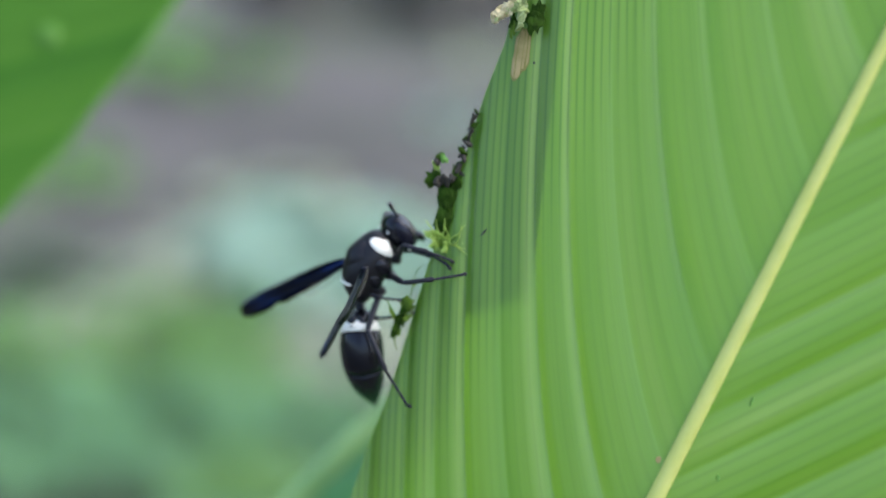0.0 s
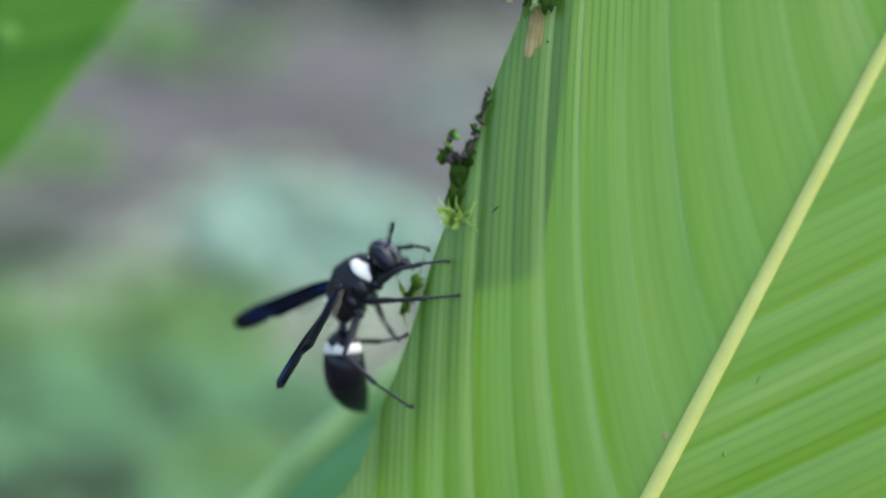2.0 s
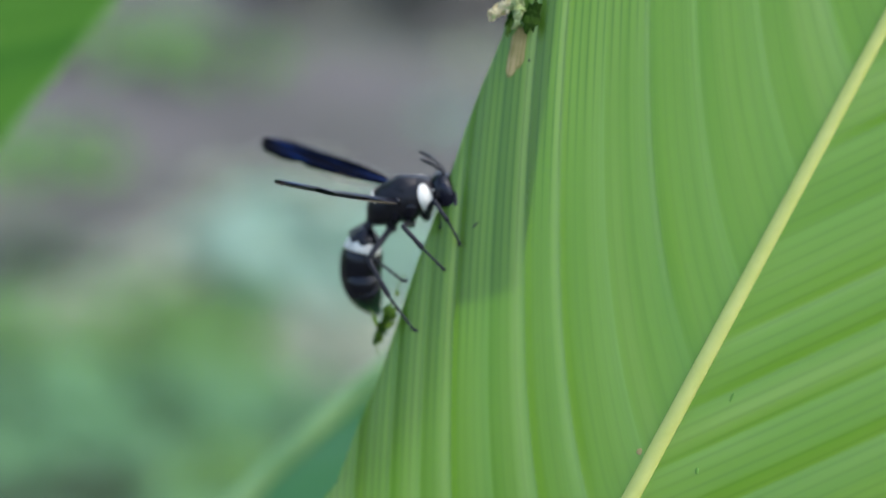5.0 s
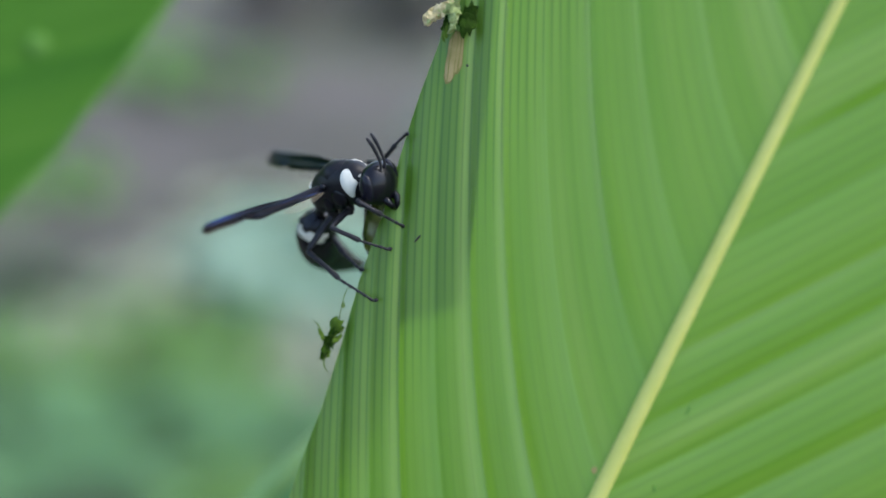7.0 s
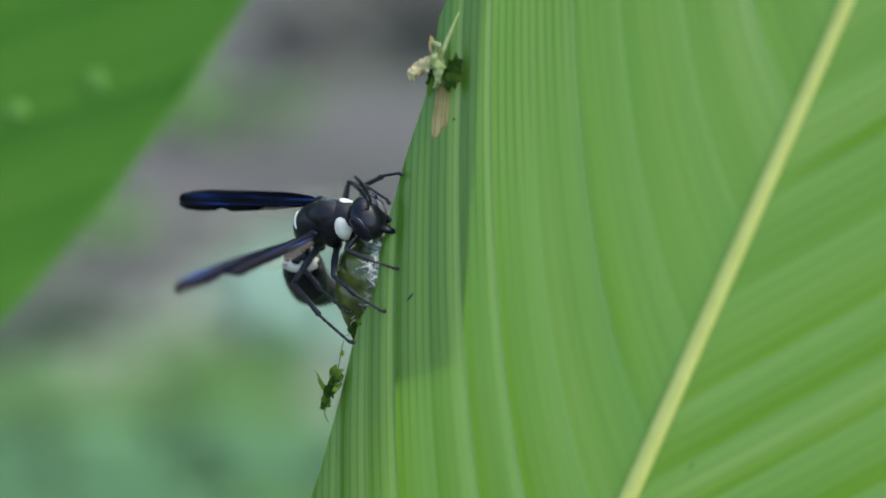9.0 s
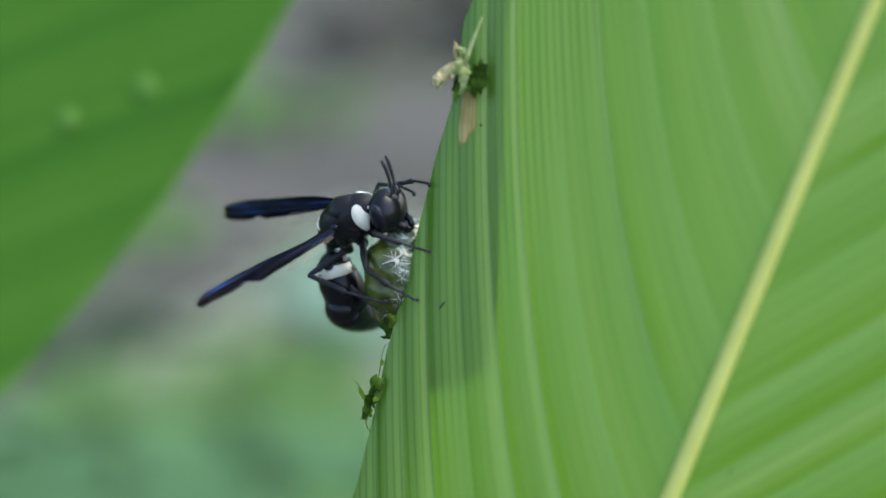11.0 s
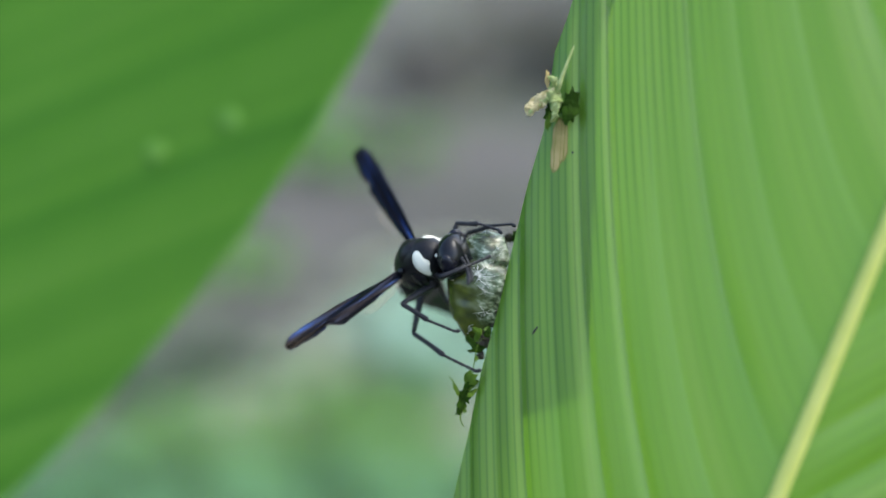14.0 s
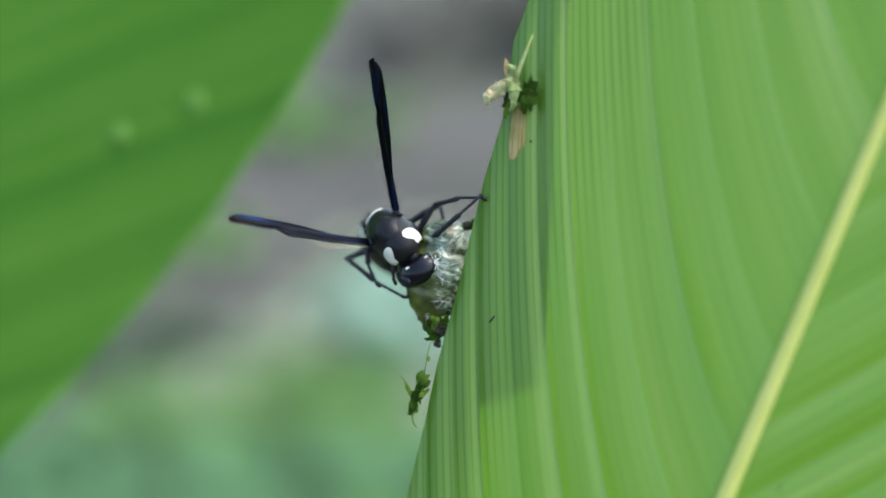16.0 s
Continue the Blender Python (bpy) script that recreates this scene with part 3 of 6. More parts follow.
def make_wasp():
    root = tagged(new("wasp"), "black wasp with ivory markings and blue-black wings at the leaf edge", "wasp")
    root.scale = (1.08, 1.08, 1.08)
    # middle body: shoulders, rounded back, sloping rear
    spine = [(-3.4, 0, -1.15), (-3.15, 0, -1.05), (-2.7, 0, -0.75), (-1.9, 0, -0.3), (-0.9, 0, -0.05), (0.3, 0, 0), (1.4, 0, 0), (2.3, 0, -0.08), (2.9, 0, -0.2), (3.3, 0, -0.35), (3.45, 0, -0.45)]
    radii = [(0.4, 0.42), (0.75, 0.72), (1.2, 1.15), (1.6, 1.62), (1.76, 1.93), (1.84, 2.03), (1.78, 1.92), (1.62, 1.7), (1.36, 1.4), (0.95, 0.95), (0.5, 0.5)]
    bm = loft(spine, radii, 28)
    bmesh.ops.subdivide_edges(bm, edges=bm.edges[:], cuts=1, use_grid_fill=True, smooth=0.4)
    thorax = part("thorax", bm, BLACK, root, "punctured dull black thorax")
    thorax.scale = (0.91, 0.99, 1.0)
    plate = loft([(-1.1, 0, 0.75), (-0.6, 0, 0.95), (0.6, 0, 1.05), (1.8, 0, 0.85), (2.4, 0, 0.5)], [(0.5, 0.5), (1.12, 1.02), (1.4, 1.24), (1.15, 1.06), (0.45, 0.55)], 20)
    part("back_plate", plate, BLACK, thorax)
    part("scutellum", ball((0.5, 0.95, 0.42)), BLACK, thorax, "", pose(-1.45 * MM, 0, 1.3 * MM))
    part("rear_band", ball((0.26, 1.0, 0.42), 16, 8), IVORY, thorax, "narrow ivory band", pose(-2.15 * MM, 0, 1.02 * MM, 0, -40, 0))
    part("neck", loft([(2.9, 0, -0.5), (3.7, 0, -0.8)], [0.55, 0.5], 12), BLACK, thorax)
    for s in (-1, 1):
        part("shoulder_mark", shoulder_patch(s, spine, radii), IVORY, thorax, "ivory white shoulder mark")
        part("wing_base", ball((0.6, 0.36, 0.34), 12, 8), GLOSS, thorax, "", pose(-0.25 * MM, s * 1.66 * MM, 1.02 * MM, 0, 0, s * 8))
        part("side_plate", ball((0.85, 0.4, 1.0), 14, 10), GLOSS, thorax, "", pose(0.75 * MM, s * 1.6 * MM, -0.5 * MM, 0, 20, 0))
        part("side_plate", ball((0.6, 0.42, 0.95), 14, 10), GLOSS, thorax, "", pose(-0.75 * MM, s * 1.5 * MM, -0.5 * MM, 0, 25, 0))
        part("side_mark", ball((0.16, 0.1, 0.3), 10, 6), IVORY, thorax, "small ivory spot", pose(-2.6 * MM, s * 1.16 * MM, -0.3 * MM))
        for k, (nx, ny, nz) in HIP.items():
            part("coxa", ball((0.55, 0.55, 0.8), 12, 8), BLACK, thorax, "", pose(nx * MM, s * ny * 0.9 * MM, (nz + 0.25) * MM))
    # head
    spine, radii = rounded(2.5, [(0, 0.6, 0.6), (0.08, 1.4, 1.3), (0.3, 1.95, 1.75), (0.55, 2.02, 1.88), (0.8, 1.65, 1.6), (0.95, 0.9, 1.0), (1, 0.4, 0.45)], 16)
    head = part("head", loft(spine, radii, 26), GLOSS, root, "glossy black head")
    head.scale = (0.96, 0.98, 1.0)
    antennae = {}
    for s in (-1, 1):
        part("eye", ball((0.8, 0.55, 1.35), 18, 12), EYE, head, "large dark compound eye", pose(1.25 * MM, s * 1.55 * MM, 0.2 * MM, s * 8, 8, s * 14))
        feeler = loft([(-0.1, 0, 0), (0.15, 0, 0.03), (0.6, 0, 0.16), (0.95, 0, 0.3), (1.1, 0, 0.36), (1.5, 0, 0.4), (2.1, 0, 0.38), (2.8, 0, 0.28), (3.3, 0, 0.16), (3.65, 0, 0.02), (3.78, 0, -0.06)],
                      [0.16, 0.15, 0.12, 0.14, 0.09, 0.11, 0.14, 0.17, 0.18, 0.15, 0.07], 8, up=(0, 1, 0))
        antennae["LR"[s < 0]] = part("antenna", feeler, LIMB, head, "thin bent black antenna", pose(2.0 * MM, s * 0.32 * MM, 0.55 * MM))
        part("cheek_spot", ball((0.22, 0.16, 0.34), 10, 6), IVORY, head, "small ivory spot", pose(0.8 * MM, s * 1.4 * MM, -1.2 * MM))
        part("face_spot", ball((0.14, 0.26, 0.2), 10, 6), IVORY, head, "small ivory spot", pose(2.2 * MM, s * 0.42 * MM, -0.7 * MM))
        part("crown_spot", ball((0.12, 0.22, 0.1), 10, 6), IVORY, head, "small ivory spot", pose(0.3 * MM, s * 0.9 * MM, 1.12 * MM))
        bm = loft([(1.9, 0.6 * s, -1.0), (2.3, 0.55 * s, -1.5), (2.4, 0.3 * s, -2.0), (2.3, 0.05 * s, -2.4)], [0.35, 0.34, 0.25, 0.08], 8)
        part("mandible", bm, GLOSS, head)
    part("face_plate", ball((0.4, 0.75, 0.7), 14, 8), GLOSS, head, "", pose(1.95 * MM, 0, -0.75 * MM))
    part("ocelli", ball((0.12, 0.35, 0.1), 10, 6), EYE, head, "", pose(1.2 * MM, 0, 1.62 * MM))
    # hind body: stalk, bell-shaped first ring with an ivory rim, then overlapping rings that curve down
    curve = lambda x: -0.082 * max(0.0, x - 2.0) ** 2
    ring = lambda xs, rs: loft([(x, 0, curve(x)) for x in xs], [(r * 0.99, r * 0.97) for r in rs], 26)
    abdomen = part("abdomen", ring((2.5, 2.9, 3.6, 4.6, 5.4, 5.9, 5.95, 5.85), (1.6, 1.86, 2.0, 2.02, 1.98, 1.9, 1.88, 1.7)), GLOSS, root, "glossy black hind body")
    abdomen.scale = (0.95, 0.95, 0.95)
    part("stalk", ring((-0.35, 0, 0.5, 0.9), (0.42, 0.38, 0.42, 0.62)), BLACK, abdomen)
    part("first_ring", ring((0.7, 0.9, 1.2, 1.6, 1.85, 1.9), (0.55, 0.85, 1.2, 1.5, 1.6, 1.4)), GLOSS, abdomen)
    part("ring", ring((1.6, 2.0, 2.5, 2.82), (1.35, 1.56, 1.76, 1.84)), GLOSS, abdomen)
    band = ring((1.7, 1.75, 1.95, 2.3, 2.75, 2.8), (1.4, 1.5, 1.6, 1.74, 1.87, 1.6))
    bmesh.ops.delete(band, geom=[v for v in band.verts if v.co.z < -0.45 * MM], context="VERTS")
    part("ivory_band", band, IVORY, abdomen, "broad ivory band on the first ring")
    for s in (-1, 1):
        part("band_notch", ball((0.42, 0.48, 0.24), 16, 10), GLOSS, abdomen, "black notch in the ivory band", pose(1.82 * MM, s * 0.5 * MM, 1.4 * MM, s * -18, -24, 0))
    part("band_dash", ball((0.06, 0.3, 0.06), 10, 6), GLOSS, abdomen, "", pose(2.48 * MM, -0.5 * MM, 1.68 * MM, 16, -10, 0))
    # the tail rings bend on a joint inside the large ring
    back = lambda x: -0.082 * (x + 3.6) ** 2 + 1.06
    ring = lambda xs, rs: loft([(x - 5.6, 0, back(x - 5.6)) for x in xs], [(r * 0.99, r * 0.97) for r in rs], 26)
    lap = lambda a, b, r0, r1: ring((a, (a * 2 + b) / 3, (a + b * 2) / 3, b - 0.08, b - 0.01, b, b - 0.12), (r0, (r0 * 2 + r1) / 3 + 0.04, (r0 + r1 * 2) / 3 + 0.04, r1, r1 * 0.985, r1 * 0.96, r1 * 0.85))
    tail = part("tail", lap(5.6, 7.25, 1.88, 1.63), GLOSS, root, "glossy black ringed tail of the hind body")
    tail.scale = (0.95, 0.95, 0.95)
    part("joint", ball((1.78, 1.8, 1.78), 20, 14), GLOSS, tail)
    for a, b, r0, r1 in ((7.1, 8.3, 1.61, 1.2), (8.15, 9.15, 1.2, 0.78), (9.0, 9.95, 0.79, 0.36)):
        part("ring", lap(a, b, r0, r1), GLOSS, tail)
    part("tail_tip", ring((9.8, 10.3, 10.7), (0.31, 0.2, 0.05)), BLACK, tail)
    wings = {}
    wings["L"] = make_wing(root, "wing", 1, 0.1)
    wings["R"] = make_wing(root, "wing", -1, 0.62)
    legs = {}
    for s in "LR":
        for k in HIP:
            thigh = part("leg", make_thigh(THIGH[k]), LIMB, root, "slender black leg")
            shin = part("shin_and_foot", make_shin(SHIN[k]), LIMB, thigh, "", pose(THIGH[k] * MM, 0, 0))
            legs[s + k] = (thigh, shin)
    return root, head, abdomen, tail, wings, legs, antennae


# ---- caterpillar, scraps and frass ----
def make_grub():
    root = tagged(new("caterpillar"), "plump olive caterpillar with white silky threads on the leaf edge", "caterpillar")
    root.scale = (1.04, 1.0, 0.84)
    rnd = random.Random(5)
    spine, radii = [], []
    for i in range(53):
        f = i / 52
        z = 6.2 - 12.4 * f
        fat = 2.75 * max(0.04, math.sin(math.pi * min(1, 0.06 + 0.92 * f ** 0.9))) ** 0.75
        fat *= 1 - 0.14 * math.exp(-((f - 0.27) / 0.05) ** 2) - 0.05 * math.exp(-((f - 0.6) / 0.05) ** 2)
        fat *= 1 - 0.016 * (0.5 + 0.5 * math.cos(f * 2 * math.pi * 11))
        spine.append((-0.5 * math.sin(math.pi * f) + 0.9 * f * f * 0.6, 0, z))
        radii.append((fat, fat * 0.95))
    bm = loft(spine, radii, 30, up=(0, 1, 0))
    for v in bm.verts:
        v.co *= 1 + 0.05 * noise.noise(v.co * 500) + 0.025 * noise.noise(v.co * 1500)
    body = part("body", bm, GRUB, root)
    for tuft in range(7):
        bm = bmesh.new()
        large = tuft == 6     # one bold star of threads on the upper back
        mz, mx = (1.5, -0.3) if large else (4.4 - 1.7 * tuft + rnd.uniform(-0.5, 0.5), rnd.uniform(-0.1, 1.3))
        rays = 19 if large else 8
        for k in range(rays):
            cz, cx = mz + rnd.uniform(-0.2, 0.2), mx + rnd.uniform(-0.2, 0.2)
            a = 2 * math.pi * k / rays + rnd.uniform(-0.3, 0.3)
            ln, bow = rnd.uniform(0.3, 1.1) * (1 + 0.6 * large), rnd.uniform(-0.9, 0.9)
            pts, rad = [], []
            for q in np.linspace(0.0, 1, 6):
                x = cx + math.cos(a + bow * q) * ln * q
                z = cz + math.sin(a + bow * q) * ln * q
                i = min(52, max(0, int((6.2 - z) / 12.4 * 52)))
                off = x - spine[i][0]
                r = radii[i][0]
                y = -math.sqrt(max(0.02, 1 - min(0.97, (off / r) ** 2))) * r * 0.95 - 0.04
                pts.append((x, y, z))
                rad.append((0.026 if large else 0.015) * (1.15 - q * 0.9))
            one = loft(pts, rad, 5, up=(0.3, 1, 0.2))
            tmp = bpy.data.meshes.new("thread")
            one.to_mesh(tmp)
            one.free()
            bm.from_mesh(tmp)
            bpy.data.meshes.remove(tmp)
        part("silk_tuft", bm, SILK, body, "fine white silk threads")
    for k, (x, z, s, mat, ry) in enumerate(((0.6, -5.2, 0.7, OLIVE, 30), (0.2, -5.8, 0.6, SCRAP, -40), (1.5, -4.6, 0.7, SCRAP, 10), (0.9, -6.4, 0.7, SCRAP, 60), (1.3, -4.0, 0.42, FRESH, -20))):
        scrap(root, pose(x * MM, (-1.5 + 0.1 * k) * MM, z * MM, 0, ry, 15 * k - 30), s * 1.3, mat, 160 + k, 0.5)
    for x, y, z, s, mat in ((1.3, -1.0, -5.2, 0.8, DROPPING), (0.8, -0.8, -6.1, 0.65, SCRAP), (1.9, -0.4, -5.9, 0.6, DROPPING), (2.0, -0.8, -3.6, 0.45, DROPPING), (0.5, -1.6, -4.5, 0.4, OLIVE),
                            (2.1, -0.3, 0.4, 0.5, DROPPING), (2.2, -0.9, 1.6, 0.42, PALE), (2.0, 0.2, 6.3, 0.6, SCRAP), (1.2, 0.3, 6.0, 0.5, DROPPING), (1.9, -0.9, -1.9, 0.45, DROPPING), (1.2, -0.4, -7.0, 0.4, DROPPING)):
        bm = ball((s, s * 0.8, s), 10, 8)
        for v in bm.verts:
            v.co *= 1 + 1.1 * noise.noise(v.co * 2200 + Vector((x, y, z)))
        part("crumb", bm, mat, root, "", pose(x * MM, y * MM, z * MM, rnd.uniform(0, 90), rnd.uniform(0, 90), 0), False)
    return root


def scrap(parent, at, size, mat, seed, ratio=0.6):
    """A torn, curled bit of leaf with a ragged outline."""
    rnd = random.Random(seed)
    n, rings, verts, faces = 18, 4, [], []
    outline = [0.5 + 0.65 * rnd.random() for _ in range(n)]
    curl = rnd.uniform(0.25, 0.6)
    for back in (0, 1):
        verts.append((0, back * 0.09 * MM, 0))
        for r in range(1, rings + 1):
            for k in range(n):
                a = 2 * math.pi * k / n
                d = (1 + (outline[k] - 1) * (r / rings)) * r / rings
                x, z = math.cos(a) * d * size * ratio, math.sin(a) * d * size
                verts.append((x * MM, (back * 0.09 + curl * x * x / size + 0.15 * math.sin(z * 3 + seed)) * MM, z * MM))
    half = 1 + n * rings
    for b in (0, half):
        for k in range(n):
            faces.append((b, b + 1 + k, b + 1 + (k + 1) % n))
            for r in range(rings - 1):
                p, q = b + 1 + r * n, b + 1 + (r + 1) * n
                faces.append((p + k, q + k, q + (k + 1) % n, p + (k + 1) % n))
    o = 1 + (rings - 1) * n
    for k in range(n):
        faces.append((o + k, half + o + k, half + o + (k + 1) % n, o + (k + 1) % n))
    ob = mesh_object("scrap", verts, faces, mat, smooth=False)
    return child(ob, parent, "", at)


def crumb(parent, at, size, mat, seed):
    bm = ball((size, size * 0.8, size * 1.1), 9, 7)
    for v in bm.verts:
        v.co *= 1 + 1.1 * noise.noise(v.co * (0.9 / (size * MM)) + Vector((seed, seed * 2, 0)))
    return part("crumb", bm, mat, parent, "", at, False)


def at_leaf(x, z, dy, rx=0, ry=0, rz=0):
    return pose(x * MM, (TILT * x + dy) * MM, z * MM, rx, ry, rz)


def make_upper_scraps():
    """The ragged plug that the wasp chews away at the fold."""
    root = tagged(new("chewed_scraps"), "ragged dark green chewed scraps clinging to the leaf edge", "leaf scraps")
    for k, (x, z, s, mat, r, ry, rz) in enumerate(((-2.3, 0.7, 2.0, SCRAP, 0.46, 6, 4), (-1.9, 2.6, 1.1, SCRAP, 0.6, 30, -20), (-3.4, 3.4, 0.8, SCRAP, 0.9, 60, 10), (-3.4, 4.5, 0.5, FRESH, 0.5, -30, 0),
                                           (-3.0, 5.4, 0.55, SCRAP, 0.6, 40, 30), (-1.6, 4.2, 0.6, SCRAP, 0.5, 10, 0), (-2.6, -0.2, 1.2, SCRAP, 0.5, 15, -30),
                                           (-2.9, -2.2, 0.9, FRESH, 0.6, 50, 20), (-2.3, -2.0, 0.8, FRESH, 0.4, -40, -20), (-3.5, -1.7, 0.7, FRESH, 0.5, 80, 0), (-2.2, -2.9, 0.7, FRESH, 0.5, 10, 40), (-3.2, -3.0, 0.6, FRESH, 0.4, -60, 0))):
        scrap(root, at_leaf(x, z, 0.2 + 0.1 * (k % 3), 0, ry, rz), s * 1.3, mat, 20 + k, r)
    for k, (x, z, s, mat) in enumerate(((-2.7, 5.2, 0.36, SPOT), (-3.1, 3.1, 0.4, DROPPING), (-2.5, 3.2, 0.4, DROPPING), (-3.3, 4.9, 0.3, DROPPING), (-1.9, 3.4, 0.35, DROPPING))):
        crumb(root, at_leaf(x, z, -0.1), s, mat, k)
    for k, ry in enumerate((-60, -35, -80, -20, 30, 55, -100, 80, -50, 10, 100, -15)):
        part("fibre", loft([(0, 0, 0), (0.5, 0, 0.5), (0.8, 0, 1.2), (1.0, 0, 1.6)], [0.07, 0.06, 0.05, 0.02], 5, up=(0, 1, 0)), FRESH, root, "", at_leaf(-3.3 + 0.17 * k, -2.1 - 0.25 * (k % 3), -0.2, 0, ry, 0))
    return root


def make_edge_droppings():
    root = tagged(new("edge_droppings"), "row of dark droppings and silk along the leaf edge", "droppings")
    rnd = random.Random(3)
    for k in range(22):
        z = 9.6 - 6.4 * k / 21 + rnd.uniform(-0.15, 0.15)
        x = float(np.interp(z, EDGE_Z, EDGE_X)) - rnd.uniform(0.02, 0.42)
        size = rnd.uniform(0.14, 0.32)
        crumb(root, at_leaf(x, z, 0.6 + rnd.uniform(-0.3, 0.3), rnd.uniform(-40, 40), rnd.uniform(-60, 60), 0) @ Matrix.Diagonal((0.7, 1, 1.5, 1)), size, SCRAP if k % 4 == 0 else DROPPING, 40 + k)
    return root


def make_dangling_scrap():
    root = tagged(new("dangling_scrap"), "dark chewed leaf scrap hanging by a thin thread", "leaf scrap")
    for k, (x, z, s, mat, r, ry) in enumerate(((-5.8, -8.3, 0.95, OLIVE, 0.7, 28), (-5.7, -8.4, 0.8, SCRAP, 0.6, 40), (-5.1, -6.2, 0.26, OLIVE, 0.6, 10), (-6.1, -9.1, 0.75, SCRAP, 0.45, 30), (-6.5, -10.0, 0.95, SCRAP, 0.42, 20),
                                               (-6.3, -9.6, 0.7, SCRAP, 0.5, -40), (-6.8, -10.8, 0.7, SCRAP, 0.5, 35), (-6.4, -10.7, 0.5, OLIVE, 0.4, 5), (-7.0, -9.0, 0.75, OLIVE, 0.24, -28), (-5.6, -9.3, 0.6, OLIVE, 0.4, 65))):
        scrap(root, at_leaf(x, z, 0.12 * (k % 4), 0, ry, 11 * (k % 5) - 20), s * 1.2, mat, 60 + k, r)
    for k, (x, z, turn) in enumerate(((-7.1, -8.9, -25), (-5.8, -9.2, 40), (-6.7, -11.0, 170), (-5.9, -9.0, 25))):
        part("fibre", loft([(0, 0, 0), (0.15, 0, 0.5), (0.1, 0, 1.0), (-0.1, 0, 1.4)], [0.07, 0.06, 0.05, 0.02], 5, up=(0, 1, 0)), OLIVE, root, "", at_leaf(x, z, 0, 0, turn, 0))
    part("thread", loft([(-4.3, TILT * -4.3, -4.4), (-4.8, TILT * -4.8, -4.7), (-5.1, TILT * -5.1, -5.6), (-5.5, TILT * -5.5, -7.7)], [0.025, 0.03, 0.035, 0.04], 6, up=(0, 1, 0)), OLIVE, root, "thin dark green thread")
    return root


def crumbly(name, spine, radii, mat, parent, seed, label=""):
    """A lumpy stick of crumbs stuck together."""
    pts, rad = [], []
    for f in np.linspace(0, 1, 26):
        g = f * (len(spine) - 1)
        i = min(int(g), len(spine) - 2)
        pts.append(tuple(Vector(spine[i]).lerp(Vector(spine[i + 1]), g - i)))
        rad.append(radii[i] + (radii[i + 1] - radii[i]) * (g - i))
    bm = loft(pts, rad, 16, up=(0.1, 1, 0.2))
    for v in bm.verts:
        q = v.co / MM
        n = Vector((noise.noise(q * 2.3 + Vector((seed, 0, 0))), noise.noise(q * 2.3 + Vector((0, seed, 5))), noise.noise(q * 2.3 + Vector((9, 0, seed)))))
        m = Vector((noise.noise(q * 6.1 + Vector((seed, 0, 0))), noise.noise(q * 6.1 + Vector((0, seed, 5))), noise.noise(q * 6.1 + Vector((9, 0, seed)))))
        v.co += (n * 0.34 + m * 0.16) * MM
    return part(name, bm, mat, parent, label, None, False)


def make_top_frass():
    root = tagged(new("pale_frass"), "pale crumbly frass and silk stuck above a dry streak", "frass")
    root.matrix_basis = SITE
    rnd = random.Random(9)

    def on(x, z, dy):
        return (x, TILT * x + dy, z)

    crumbly("frass_stick", [on(1.35, 17.5, -0.5), on(1.6, 18.0, -0.6), on(2.3, 18.5, -0.7), on(3.1, 18.9, -0.8), on(3.9, 19.3, -0.8)], [0.3, 0.58, 0.5, 0.42, 0.3], PALE, root, 3.0, "pale beige frass stick")
    crumbly("silk_clump", [on(2.7, 18.5, -0.8), on(3.5, 19.0, -0.9), on(3.9, 18.4, -0.9), on(3.8, 17.4, -0.8), on(3.6, 16.7, -0.6)], [0.3, 0.5, 0.42, 0.34, 0.16], PALE_GREEN, root, 7.0, "pale green silk clump")
    crumbly("silk_clump", [on(3.6, 19.2, -0.7), on(3.9, 20.2, -0.7), on(3.5, 20.6, -0.6)], [0.36, 0.24, 0.2], PALE_GREEN, root, 11.0)
    for k in range(16):
        f = rnd.random()
        crumb(root, at_leaf(1.4 + 2.4 * f + rnd.uniform(-0.3, 0.3), 17.8 + 1.4 * f + rnd.uniform(-0.45, 0.45), -0.9 - 0.3 * rnd.random()), rnd.uniform(0.1, 0.2), PALE if k % 3 else PALE_GREEN, 80 + k)
    for k, (x, z, h) in enumerate(((3.15, 20.4, 0.7), (3.2, 17.0, 0.6), (2.95, 16.6, 0.5))):
        crumb(root, at_leaf(x, z, -0.4) @ Matrix.Diagonal((0.45, 0.6, 1.6, 1)), h * 0.6, OLIVE if k else DRY, 140 + k)
    part("stalk", loft([on(3.9, 19.0, -1.0), on(4.3, 20.0, -1.1), on(4.9, 21.4, -1.2), on(5.6, 22.9, -1.2)], [0.24, 0.2, 0.14, 0.05], 7, up=(0, 1, 0)), PALE_GREEN, root, "thin pale green stalk")
    scrap(root, at_leaf(4.95, 17.75, -0.9, 0, 6, 0), 1.75, SCRAP, 95, 0.55)
    scrap(root, at_leaf(4.85, 17.6, -0.75, 0, 12, 0), 1.5, SCRAP, 97, 0.6)
    scrap(root, at_leaf(3.1, 17.6, -0.3, 0, 12, 0), 0.8, SCRAP, 98, 0.5)
    return root


